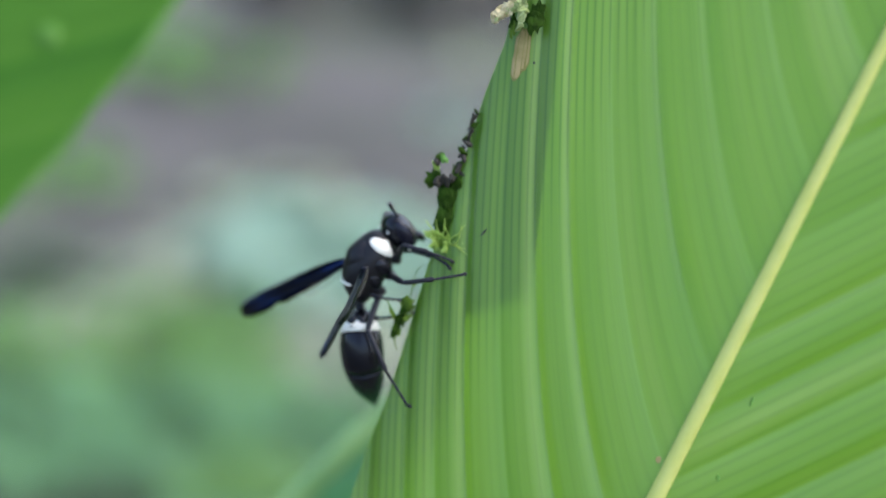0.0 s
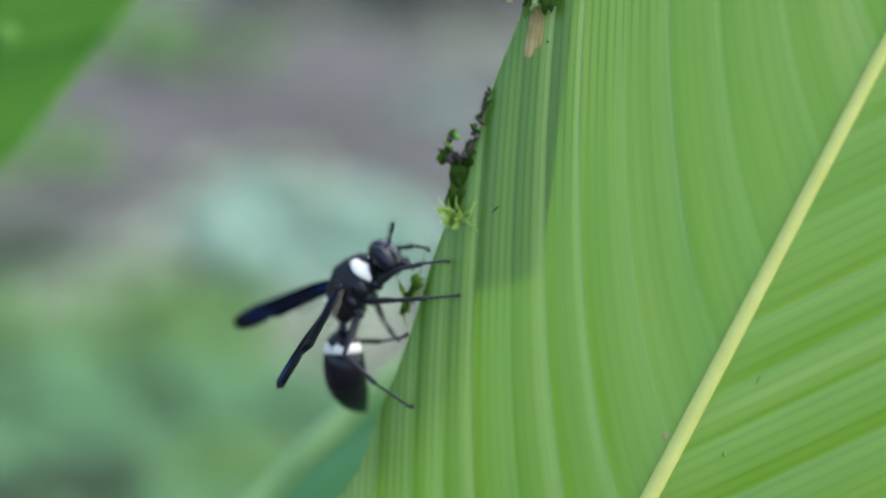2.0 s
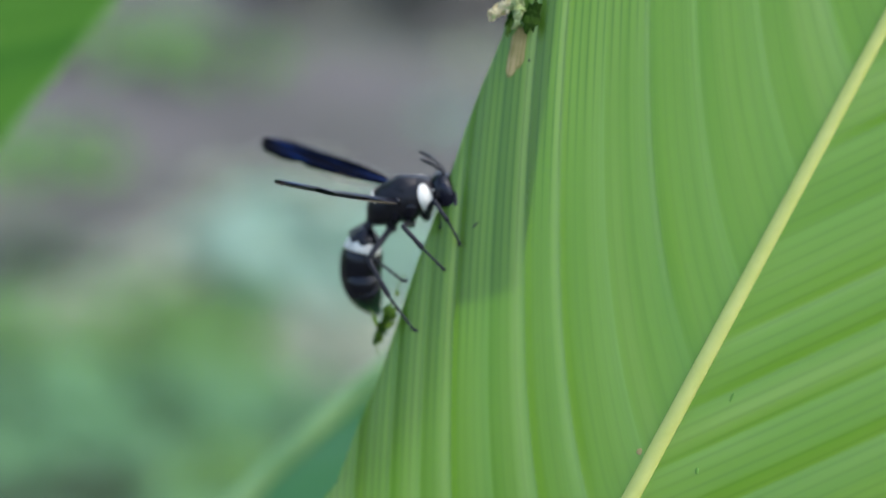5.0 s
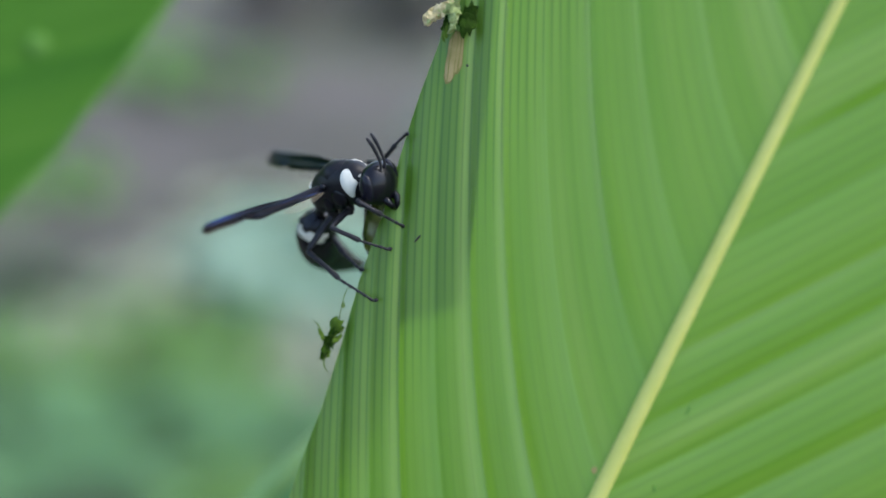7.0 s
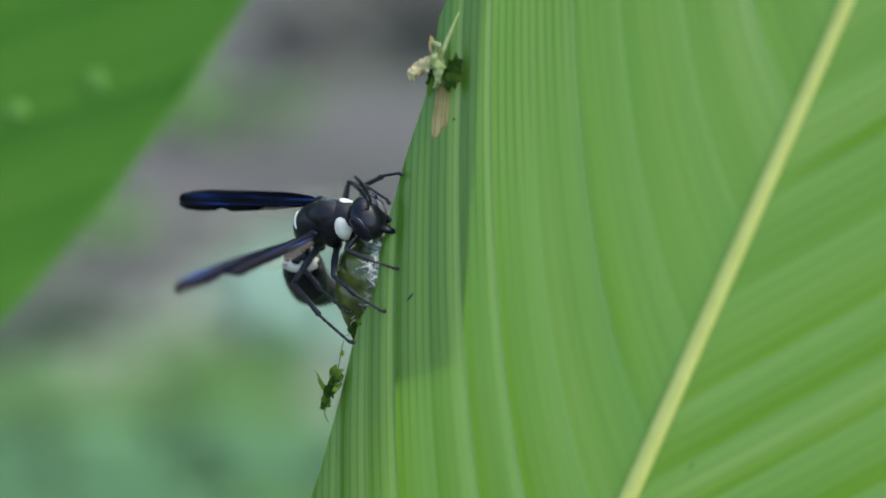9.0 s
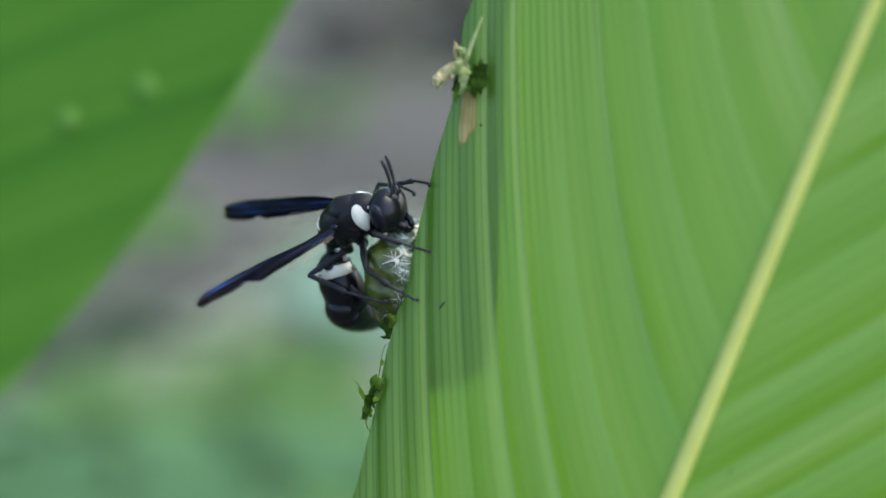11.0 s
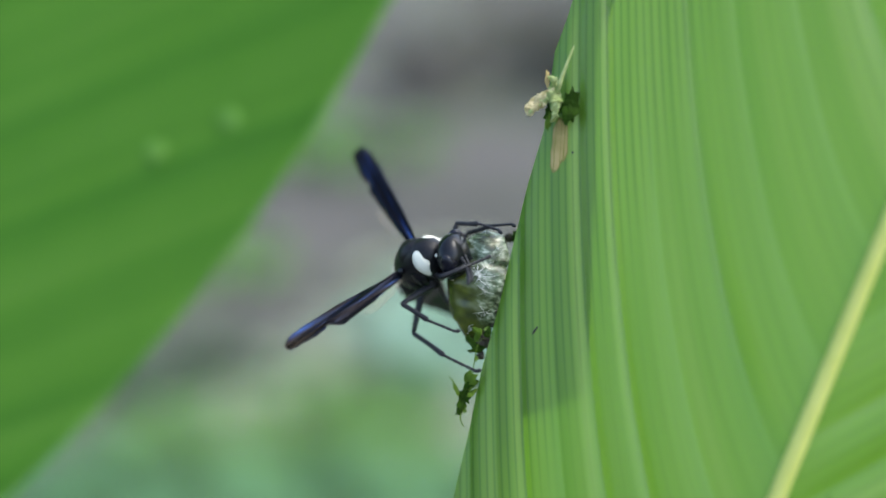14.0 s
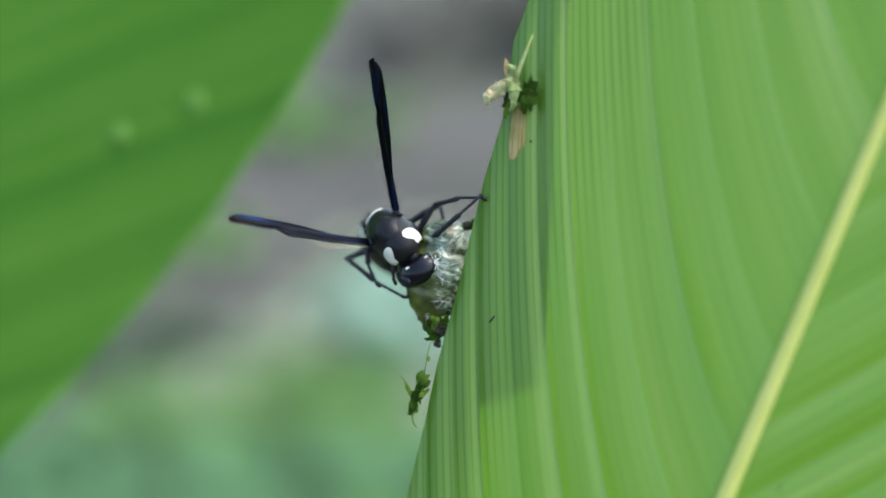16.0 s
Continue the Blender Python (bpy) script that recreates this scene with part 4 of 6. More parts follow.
# ---- soft planting behind ----
def herb(name, label, mat, seed, at, count, reach, size, rise):
    """A low plant: thin stems and many pointed oval leaves."""
    rnd = random.Random(seed)
    root = tagged(new(name), label, "plant", group="herbs on the soil")
    root.matrix_basis = at
    verts, faces, uvs = [], [], []
    for k in range(count):
        a, d = rnd.uniform(0, 2 * math.pi), reach * math.sqrt(rnd.random())
        base = Vector((math.cos(a) * d, math.sin(a) * d, rise * rnd.uniform(0.25, 1.0) * (1 - 0.5 * d / reach)))
        turn = Euler((rnd.uniform(-0.35, 0.35), rnd.uniform(-0.5, 0.1), a + rnd.uniform(-0.8, 0.8))).to_matrix()
        ln, wd = size * rnd.uniform(0.7, 1.2), size * rnd.uniform(0.28, 0.42)
        o = len(verts)
        for i in range(6):
            f = i / 5
            w = wd * math.sin(math.pi * min(1, 0.06 + 0.94 * f)) ** 0.8
            for g in (-1, 0, 1):
                verts.append(base + turn @ Vector((ln * f, g * w, abs(g) * w * 0.25 - ln * 0.4 * f * f)))
                uvs.append((f * 30 + k, g * 8))
        for i in range(5):
            for j in range(2):
                p = o + i * 3 + j
                faces.append((p, p + 3, p + 4, p + 1))
    child(mesh_object("foliage", verts, faces, mat, uvs=uvs), root)
    for k in range(5):
        a = k * 1.3 + rnd.random()
        top = (math.cos(a) * reach * 500, math.sin(a) * reach * 500, rise * 700)
        part("stem", loft([(0, 0, -5), (top[0] * 0.3, top[1] * 0.3, top[2] * 0.6), top], [3, 2.4, 1.2], 7, up=(1, 0.2, 0)), HERB_DARK, root)
    return root


def make_leaf_tip():
    """A narrow pale tip of a shoot that rises from below."""
    root = tagged(new("shoot"), "narrow pale green shoot tip below the leaves", "shoot")
    root.matrix_basis = SITE
    spine = [(TIP_X + 0.012 * k * k * 0.1, TILT * TIP_X, TIP_Z - k) for k in range(0, 40, 2)]
    radii = [(0.1 + 0.5 * (1 - math.exp(-k / 2.0)), 0.08 + 0.1 * (1 - math.exp(-k / 2.0))) for k in range(0, 40, 2)]
    part("blade", loft(spine, radii, 8, up=(0, 1, 0)), FRESH, root)


# ---- the place ----
TIP_X, TIP_Z = -22.6, -31.0
make_ground()
make_big_leaf()
back_leaf = plain_leaf("leaf", "deep green leaf out of focus with a pale spot", LEAF_DEEP, 260, 62, 0.3, RIM)
for sx, sy, sr in ((2.3, -46.2, 1.4), (11.3, -51.6, 1.5)):
    part("pale_spot", ball((sr, sr, 0.25), 12, 6), SPOT, back_leaf, "pale blotch", pose(sx * MM, sy * MM, 5.75 * MM))
low_leaf = plain_leaf("leaf", "blue-green leaf with a pale margin below the big leaf", LEAF_BLUE, 200, 40, 1.5, PALE_RIM)
wasp, wasp_head, wasp_abdomen, wasp_tail, wasp_wings, wasp_legs, wasp_antennae = make_wasp()
grub = make_grub()
upper_scraps = make_upper_scraps()
edge_droppings = make_edge_droppings()
dangling = make_dangling_scrap()
make_top_frass()
make_leaf_tip()
PLANTS = (
    ("herb", "pale grey-green herb on the soil", HERB_PALE, 21, (-0.05, 0.75), 70, 0.048, 0.026, 0.030),
    ("herb", "pale grey-green herb on the soil", HERB_PALE, 22, (-0.20, 0.90), 90, 0.060, 0.033, 0.030),
    ("herb", "pale grey-green herb on the soil", HERB_PALE, 23, (-0.26, 0.77), 60, 0.050, 0.027, 0.030),
    ("herb", "pale grey-green herb on the soil", HERB_PALE, 24, (-0.14, 1.10), 40, 0.064, 0.035, 0.032),
    ("herb", "pale blue-green seedling in the open soil", HERB_BLUE, 4, (-0.085, 0.93), 230, 0.095, 0.052, 0.047),
    ("herb", "withered grey-brown herb on the soil", HERB_DULL, 16, (-0.06, 2.34), 40, 0.274, 0.151, 0.137),
    ("herb", "soft green herb on the soil", HERB, 17, (-0.14, 0.79), 70, 0.041, 0.022, 0.030),
    ("herb", "low teal-green herb on the soil", HERB_TEAL, 1, (-0.15, 0.61), 170, 0.053, 0.029, 0.030),
    ("herb", "low teal-green herb on the soil", HERB_TEAL, 2, (-0.25, 0.61), 170, 0.059, 0.032, 0.030),
    ("herb", "low teal-green herb on the soil", HERB_TEAL, 6, (-0.07, 0.62), 120, 0.041, 0.023, 0.030),
    ("herb", "soft green herb on the soil", HERB, 3, (-0.11, 0.54), 110, 0.031, 0.020, 0.030),
    ("herb", "soft green herb on the soil", HERB, 7, (-0.22, 0.77), 120, 0.049, 0.027, 0.030),
    ("herb", "dark green herb on the soil", HERB_DARK, 5, (-0.18, 0.52), 70, 0.024, 0.020, 0.030),
    ("herb", "dark green herb on the soil", HERB_DARK, 8, (-0.22, 0.48), 90, 0.034, 0.020, 0.030),
    ("herb", "low teal-green herb on the soil", HERB_TEAL, 9, (-0.12, 0.45), 160, 0.047, 0.026, 0.030),
    ("herb", "pale blue-green seedling in the open soil", HERB_BLUE, 10, (0.06, 1.42), 30, 0.051, 0.028, 0.030),
    ("herb", "soft green herb on the soil", HERB, 11, (-0.30, 0.72), 120, 0.057, 0.031, 0.030),
    ("herb", "soft green herb on the soil", HERB, 12, (-0.06, 0.51), 100, 0.030, 0.020, 0.030),
    ("herb", "soft green herb on the soil", HERB, 13, (-0.13, 0.69), 90, 0.037, 0.020, 0.030),
    ("herb", "low teal-green herb on the soil", HERB_TEAL, 14, (-0.34, 0.64), 100, 0.054, 0.030, 0.030),
    ("herb", "dark green herb on the soil", HERB_DARK, 31, (-0.34, 0.88), 20, 0.055, 0.034, 0.032),
    ("herb", "dark green herb on the soil", HERB_DARK, 32, (-0.29, 0.66), 50, 0.035, 0.022, 0.030),
    ("herb", "sparse green herb on the soil", HERB, 33, (-0.40, 1.17), 45, 0.070, 0.040, 0.035),
    ("herb", "sparse green herb on the soil", HERB, 34, (-0.31, 1.71), 36, 0.100, 0.050, 0.040),
    ("herb", "sparse green herb on the soil", HERB, 35, (-0.46, 1.8), 50, 0.110, 0.055, 0.040),
    ("herb", "pale grey-green herb on the soil", HERB_PALE, 36, (0.12, 1.77), 40, 0.080, 0.045, 0.035),
    ("herb", "low teal-green herb on the soil", HERB_TEAL, 15, (-0.18, 0.43), 120, 0.047, 0.026, 0.030),
)
for name, label, mat, seed, (hx, hy), count, reach, size, rise in PLANTS:
    herb(name, label, mat, seed, pose(hx, hy, 0), count, reach, size, rise)


# ---- what moves ----
def motions():
    walk(wasp, [
        (0, SITE @ pose(-0.009516, 0.003746, -0.004931, 40.6, -62.6, -10.9)),
        (0.5, SITE @ pose(-0.009019, 0.003612, -0.005438, 46.9, -60.9, -11.1)),
        (1, SITE @ pose(-0.009227, 0.003741, -0.005958, 40.3, -63.9, -1.1)),
        (1.5, SITE @ pose(-0.009894, 0.003926, -0.007508, 41.7, -61.5, -21.2)),
        (2, SITE @ pose(-0.01184, 0.004451, -0.009413, 22.6, -55.4, -23.6)),
        (2.5, SITE @ pose(-0.010842, 0.004027, -0.006391, 48.1, -59.9, -32.8)),
        (3, SITE @ pose(-0.008631, 0.003267, -0.002608, 32.7, -50.9, -18.6)),
        (3.5, SITE @ pose(-0.007846, 0.003154, -0.002167, 37.1, -46.9, -24.3)),
        (4, SITE @ pose(-0.006592, 0.002848, -0.001324, 31.2, -36.2, -11.6)),
        (6.5, SITE @ pose(-0.005841, 0.002617, 0.002444, 44.3, -10.0, -13.8)),
        (7, SITE @ pose(-0.00613, 0.002617, 0.003184, 37.0, -17.1, -40.6)),
        (7.5, SITE @ pose(-0.0057, 0.002319, 0.004705, 45.3, -2.3, -24.3)),
        (8, SITE @ pose(-0.005537, 0.002181, 0.005125, 51.8, -5.3, -25.2)),
        (8.5, SITE @ pose(-0.006435, 0.002517, 0.005267, 57.0, -7.5, -30.4)),
        (9, SITE @ pose(-0.006534, 0.002569, 0.005247, 60.0, -6.7, -26.4)),
        (9.5, SITE @ pose(-0.007319, 0.002816, 0.003952, 58.4, -11.5, -45.9)),
        (10, SITE @ pose(-0.006545, 0.002802, 0.0053, 49.8, -11.7, -28.9)),
        (12.5, SITE @ pose(-0.008737, 0.003401, 0.007276, 55.2, -34.7, -40.6)),
        (13, SITE @ pose(-0.008697, 0.003068, 0.008399, 53.8, -36.7, -36.7)),
        (13.5, SITE @ pose(-0.009007, 0.003136, 0.007142, 56.4, -36.9, -35.6)),
        (14, SITE @ pose(-0.009366, 0.00359, 0.005042, 51.9, -16.2, -53.7)),
        (14.5, SITE @ pose(-0.007402, 0.002904, 0.007578, 48.0, 12.6, -59.1)),
        (15, SITE @ pose(-0.008391, 0.003239, 0.007728, 44.3, 16.0, -72.3)),
        (15.5, SITE @ pose(-0.008138, 0.003247, 0.007292, 48.0, 29.3, -66.4)),
        (16, SITE @ pose(-0.007874, 0.003066, 0.006429, 55.4, 33.6, -50.5)),
    ])
    walk(wasp_head, [
        (0, pose(0.00285, 0, -0.00072, -2.8, 19.9, -0.8)),
        (0.5, pose(0.00285, 0, -0.00072, 0.7, 15.4, 3.1)),
        (1, pose(0.00285, 0, -0.00072, -1.0, 23.0, -4.8)),
        (1.5, pose(0.00285, 0, -0.00072, -2.8, 20.4, -6.9)),
        (2, pose(0.00285, 0, -0.00072, -1.4, 12.3, 0.9)),
        (2.5, pose(0.00285, 0, -0.00072, 2.1, 17.3, 8.2)),
        (3, pose(0.00285, 0, -0.00072, 3.2, 21.7, 4.4)),
        (3.5, pose(0.00285, 0, -0.00072, 3.7, 34.4, 2.2)),
        (4, pose(0.00285, 0, -0.00072, -3.0, -5.5, 12.1)),
        (6.5, pose(0.00285, 0, -0.00072, -4.7, -8.4, -11.9)),
        (7, pose(0.00285, 0, -0.00072, -7.5, 16.6, -12.1)),
        (7.5, pose(0.00285, 0, -0.00072, -3.5, -9.1, -1.2)),
        (8, pose(0.00285, 0, -0.00072, -10.4, -22.6, 2.8)),
        (8.5, pose(0.00285, 0, -0.00072, -10.0, 1.8, -1.0)),
        (9, pose(0.00285, 0, -0.00072, -16.0, -18.4, 1.9)),
        (9.5, pose(0.00285, 0, -0.00072, -13.7, 11.1, 1.9)),
        (10, pose(0.00285, 0, -0.00072, -13.7, 5.9, -7.8)),
        (12.5, pose(0.00285, 0, -0.00072, -15.3, 27.7, -21.4)),
        (13, pose(0.00285, 0, -0.00072, -13.1, 44.0, -14.9)),
        (13.5, pose(0.00285, 0, -0.00072, -14.3, 46.1, -14.7)),
        (14, pose(0.00285, 0, -0.00072, 6.3, 31.6, 12.1)),
        (14.5, pose(0.00285, 0, -0.00072, 10.8, 60.2, 13.1)),
        (15, pose(0.00285, 0, -0.00072, -29.3, 50.5, -33.4)),
        (15.5, pose(0.00285, 0, -0.00072, -24.9, 66.9, -27.2)),
        (16, pose(0.00285, 0, -0.00072, -28.0, 59.1, -31.1)),
    ])
    walk(wasp_abdomen, [
        (0, pose(-0.00315, 0, -0.00115, -43.6, 15.6, -149.1)),
        (0.5, pose(-0.00315, 0, -0.00115, -16.8, 1.6, -160.6)),
        (1, pose(-0.00315, 0, -0.00115, -28.3, 7.8, -155.3)),
        (1.5, pose(-0.00315, 0, -0.00115, -47.6, 7.6, -155.5)),
        (2, pose(-0.00315, 0, -0.00115, -67.0, 33.5, -160.8)),
        (2.5, pose(-0.00315, 0, -0.00115, -35.7, 8.8, -144.9)),
        (3, pose(-0.00315, 0, -0.00115, -25.0, 13.6, -147.0)),
        (3.5, pose(-0.00315, 0, -0.00115, -28.7, 18.8, -146.7)),
        (4, pose(-0.00315, 0, -0.00115, -30.7, 28.5, -143.0)),
        (6.5, pose(-0.00315, 0, -0.00115, -20.8, 66.8, -152.3)),
        (7, pose(-0.00315, 0, -0.00115, -50.1, 39.7, 179.5)),
        (7.5, pose(-0.00315, 0, -0.00115, -23.2, 68.1, -136.5)),
        (8, pose(-0.00315, 0, -0.00115, -33.7, 62.3, -150.5)),
        (8.5, pose(-0.00315, 0, -0.00115, -18.8, 48.4, -122.1)),
        (9, pose(-0.00315, 0, -0.00115, -11.8, 50.7, -120.4)),
        (9.5, pose(-0.00315, 0, -0.00115, -24.1, 29.0, 179.9)),
        (10, pose(-0.00315, 0, -0.00115, -23.4, 57.2, -144.0)),
        (12.5, pose(-0.00315, 0, -0.00115, -25.1, 33.9, -111.5)),
        (13, pose(-0.00315, 0, -0.00115, -18.1, 36.6, -109.8)),
        (13.5, pose(-0.00315, 0, -0.00115, -28.6, 34.3, -124.8)),
        (13.75, pose(-0.00315, 0, -0.00115, -13.2, 14.3, -169.9)),
        (14, pose(-0.00315, 0, -0.00115, 11.4, 10.4, 143.8)),
        (14.5, pose(-0.00315, 0, -0.00115, 14.6, 20.5, 168.8)),
        (15, pose(-0.00315, 0, -0.00115, 7.6, 8.0, -168.5)),
        (15.5, pose(-0.00315, 0, -0.00115, 7.0, 25.7, -153.6)),
        (16, pose(-0.00315, 0, -0.00115, 11.7, 45.5, -147.9)),
    ])
    walk(wasp_tail, [
        (0, pose(-0.007737, -0.001933, -0.00328, -48.0, 26.7, -161.3)),
        (0.5, pose(-0.008238, -0.001485, -0.002258, -17.3, 14.0, -164.4)),
        (1, pose(-0.008029, -0.001721, -0.002747, -29.6, 18.3, -161.2)),
        (1.5, pose(-0.008174, -0.001475, -0.002528, -50.5, 18.4, -168.2)),
        (2, pose(-0.007436, -0.000512, -0.004418, -78.0, 38.4, -179.4)),
        (2.5, pose(-0.007688, -0.002471, -0.002769, -37.1, 16.7, -150.8)),
        (3, pose(-0.007536, -0.002345, -0.00329, -25.7, 18.5, -149.4)),
        (3.5, pose(-0.007389, -0.002203, -0.003698, -28.3, 16.7, -145.5)),
        (4, pose(-0.006865, -0.002156, -0.004447, -30.8, 28.7, -143.2)),
        (6.5, pose(-0.004406, -0.000254, -0.006411, -112.5, 81.3, 114.2)),
        (7, pose(-0.006821, 0.000806, -0.005048, -59.6, 46.8, 165.8)),
        (7.5, pose(-0.004242, -0.00049, -0.00643, -109.6, 81.0, 135.4)),
        (8, pose(-0.004929, -0.000363, -0.006251, -50.8, 70.6, -169.2)),
        (8.5, pose(-0.004921, -0.002213, -0.005763, -33.1, 66.9, -138.8)),
        (9, pose(-0.004645, -0.002142, -0.005893, -20.7, 68.5, -130.5)),
        (9.5, pose(-0.007354, 0.000421, -0.004536, -25.0, 32.2, 178.2)),
        (10, pose(-0.005088, -0.000913, -0.006123, -33.6, 67.1, -155.5)),
        (12.5, pose(-0.004976, -0.003481, -0.004873, -36.6, 53.9, -127.8)),
        (13, pose(-0.004697, -0.003377, -0.00509, -24.3, 52.7, -118.5)),
        (13.5, pose(-0.005767, -0.002926, -0.004879, -52.4, 60.1, -156.1)),
        (13.75, pose(-0.006557, -5.3e-05, -0.003981, -23.5, 29.6, 178.2)),
        (14, pose(-0.007347, 0.002821, -0.003084, 11.5, 13.5, 144.5)),
        (14.5, pose(-0.007751, 0.00065, -0.003929, 15.6, 28.2, 171.1)),
        (15, pose(-0.008149, -0.001158, -0.002878, 7.9, 16.3, -167.3)),
        (15.5, pose(-0.007001, -0.002048, -0.004358, 7.5, 33.0, -152.5)),
        (16, pose(-0.005607, -0.001783, -0.005634, 13.1, 51.3, -146.0)),
    ])
    walk(wasp_wings["L"], [
        (0, pose(-0.0003, 0.00172, 0.00112, 153.8, -15.2, 139.4)),
        (0.5, pose(-0.0003, 0.00172, 0.00112, 157.3, -27.4, 145.8)),
        (1, pose(-0.0003, 0.00172, 0.00112, 157.4, -25.8, 147.7)),
        (1.5, pose(-0.0003, 0.00172, 0.00112, 143.2, -32.7, 158.5)),
        (2, pose(-0.0003, 0.00172, 0.00112, 126.6, -29.4, 158.9)),
        (2.5, pose(-0.0003, 0.00172, 0.00112, 151.7, -21.1, 146.5)),
        (3, pose(-0.0003, 0.00172, 0.00112, 142.9, -27.8, 150.7)),
        (3.5, pose(-0.0003, 0.00172, 0.00112, 145.4, -30.6, 155.0)),
        (3.9333, pose(-0.0003, 0.00172, 0.00112, 151.1, -22.5, 141.7)),
        (3.9667, pose(-0.0003, 0.00172, 0.00112, -172.4, -37.2, 107.0)),
        (4, pose(-0.0003, 0.00172, 0.00112, 151.1, -22.5, 141.7)),
        (4.0333, pose(-0.0003, 0.00172, 0.00112, 129.3, 4.8, 161.1)),
        (4.0667, pose(-0.0003, 0.00172, 0.00112, 151.1, -22.5, 141.7)),
        (6.5, pose(-0.0003, 0.00172, 0.00112, 158.0, -18.9, 158.1)),
        (7, pose(-0.0003, 0.00172, 0.00112, 163.7, -10.5, 150.6)),
        (7.5, pose(-0.0003, 0.00172, 0.00112, 155.3, -15.4, 176.7)),
        (8, pose(-0.0003, 0.00172, 0.00112, 160.6, -25.4, 177.8)),
        (8.5, pose(-0.0003, 0.00172, 0.00112, 167.7, -15.5, 169.5)),
        (9, pose(-0.0003, 0.00172, 0.00112, 166.9, -14.5, 175.7)),
        (9.5, pose(-0.0003, 0.00172, 0.00112, 169.5, -18.0, 159.9)),
        (9.9333, pose(-0.0003, 0.00172, 0.00112, 157.2, -13.9, 176.6)),
        (9.9667, pose(-0.0003, 0.00172, 0.00112, 161.7, -18.6, 170.5)),
        (10, pose(-0.0003, 0.00172, 0.00112, 157.2, -13.9, 176.6)),
        (10.0333, pose(-0.0003, 0.00172, 0.00112, 153.3, -8.8, -177.8)),
        (10.0667, pose(-0.0003, 0.00172, 0.00112, 157.2, -13.9, 176.6)),
        (12.4333, pose(-0.0003, 0.00172, 0.00112, 165.9, -19.0, 148.9)),
        (12.4667, pose(-0.0003, 0.00172, 0.00112, 174.2, -21.7, 142.3)),
        (12.5, pose(-0.0003, 0.00172, 0.00112, 165.9, -19.0, 148.9)),
        (12.5333, pose(-0.0003, 0.00172, 0.00112, 158.2, -15.4, 154.9)),
        (12.5667, pose(-0.0003, 0.00172, 0.00112, 165.9, -19.0, 148.9)),
        (13, pose(-0.0003, 0.00172, 0.00112, 159.7, -18.5, 151.6)),
        (13.5, pose(-0.0003, 0.00172, 0.00112, 164.2, -19.6, 148.1)),
        (14, pose(-0.0003, 0.00172, 0.00112, -157.7, -36.0, 122.7)),
        (14.5, pose(-0.0003, 0.00172, 0.00112, -120.7, -60.3, 42.7)),
        (15, pose(-0.0003, 0.00172, 0.00112, -124.8, -46.4, 53.9)),
        (15.5, pose(-0.0003, 0.00172, 0.00112, -149.8, -54.1, 82.4)),
        (16, pose(-0.0003, 0.00172, 0.00112, 165.9, -50.2, 116.9)),
    ])
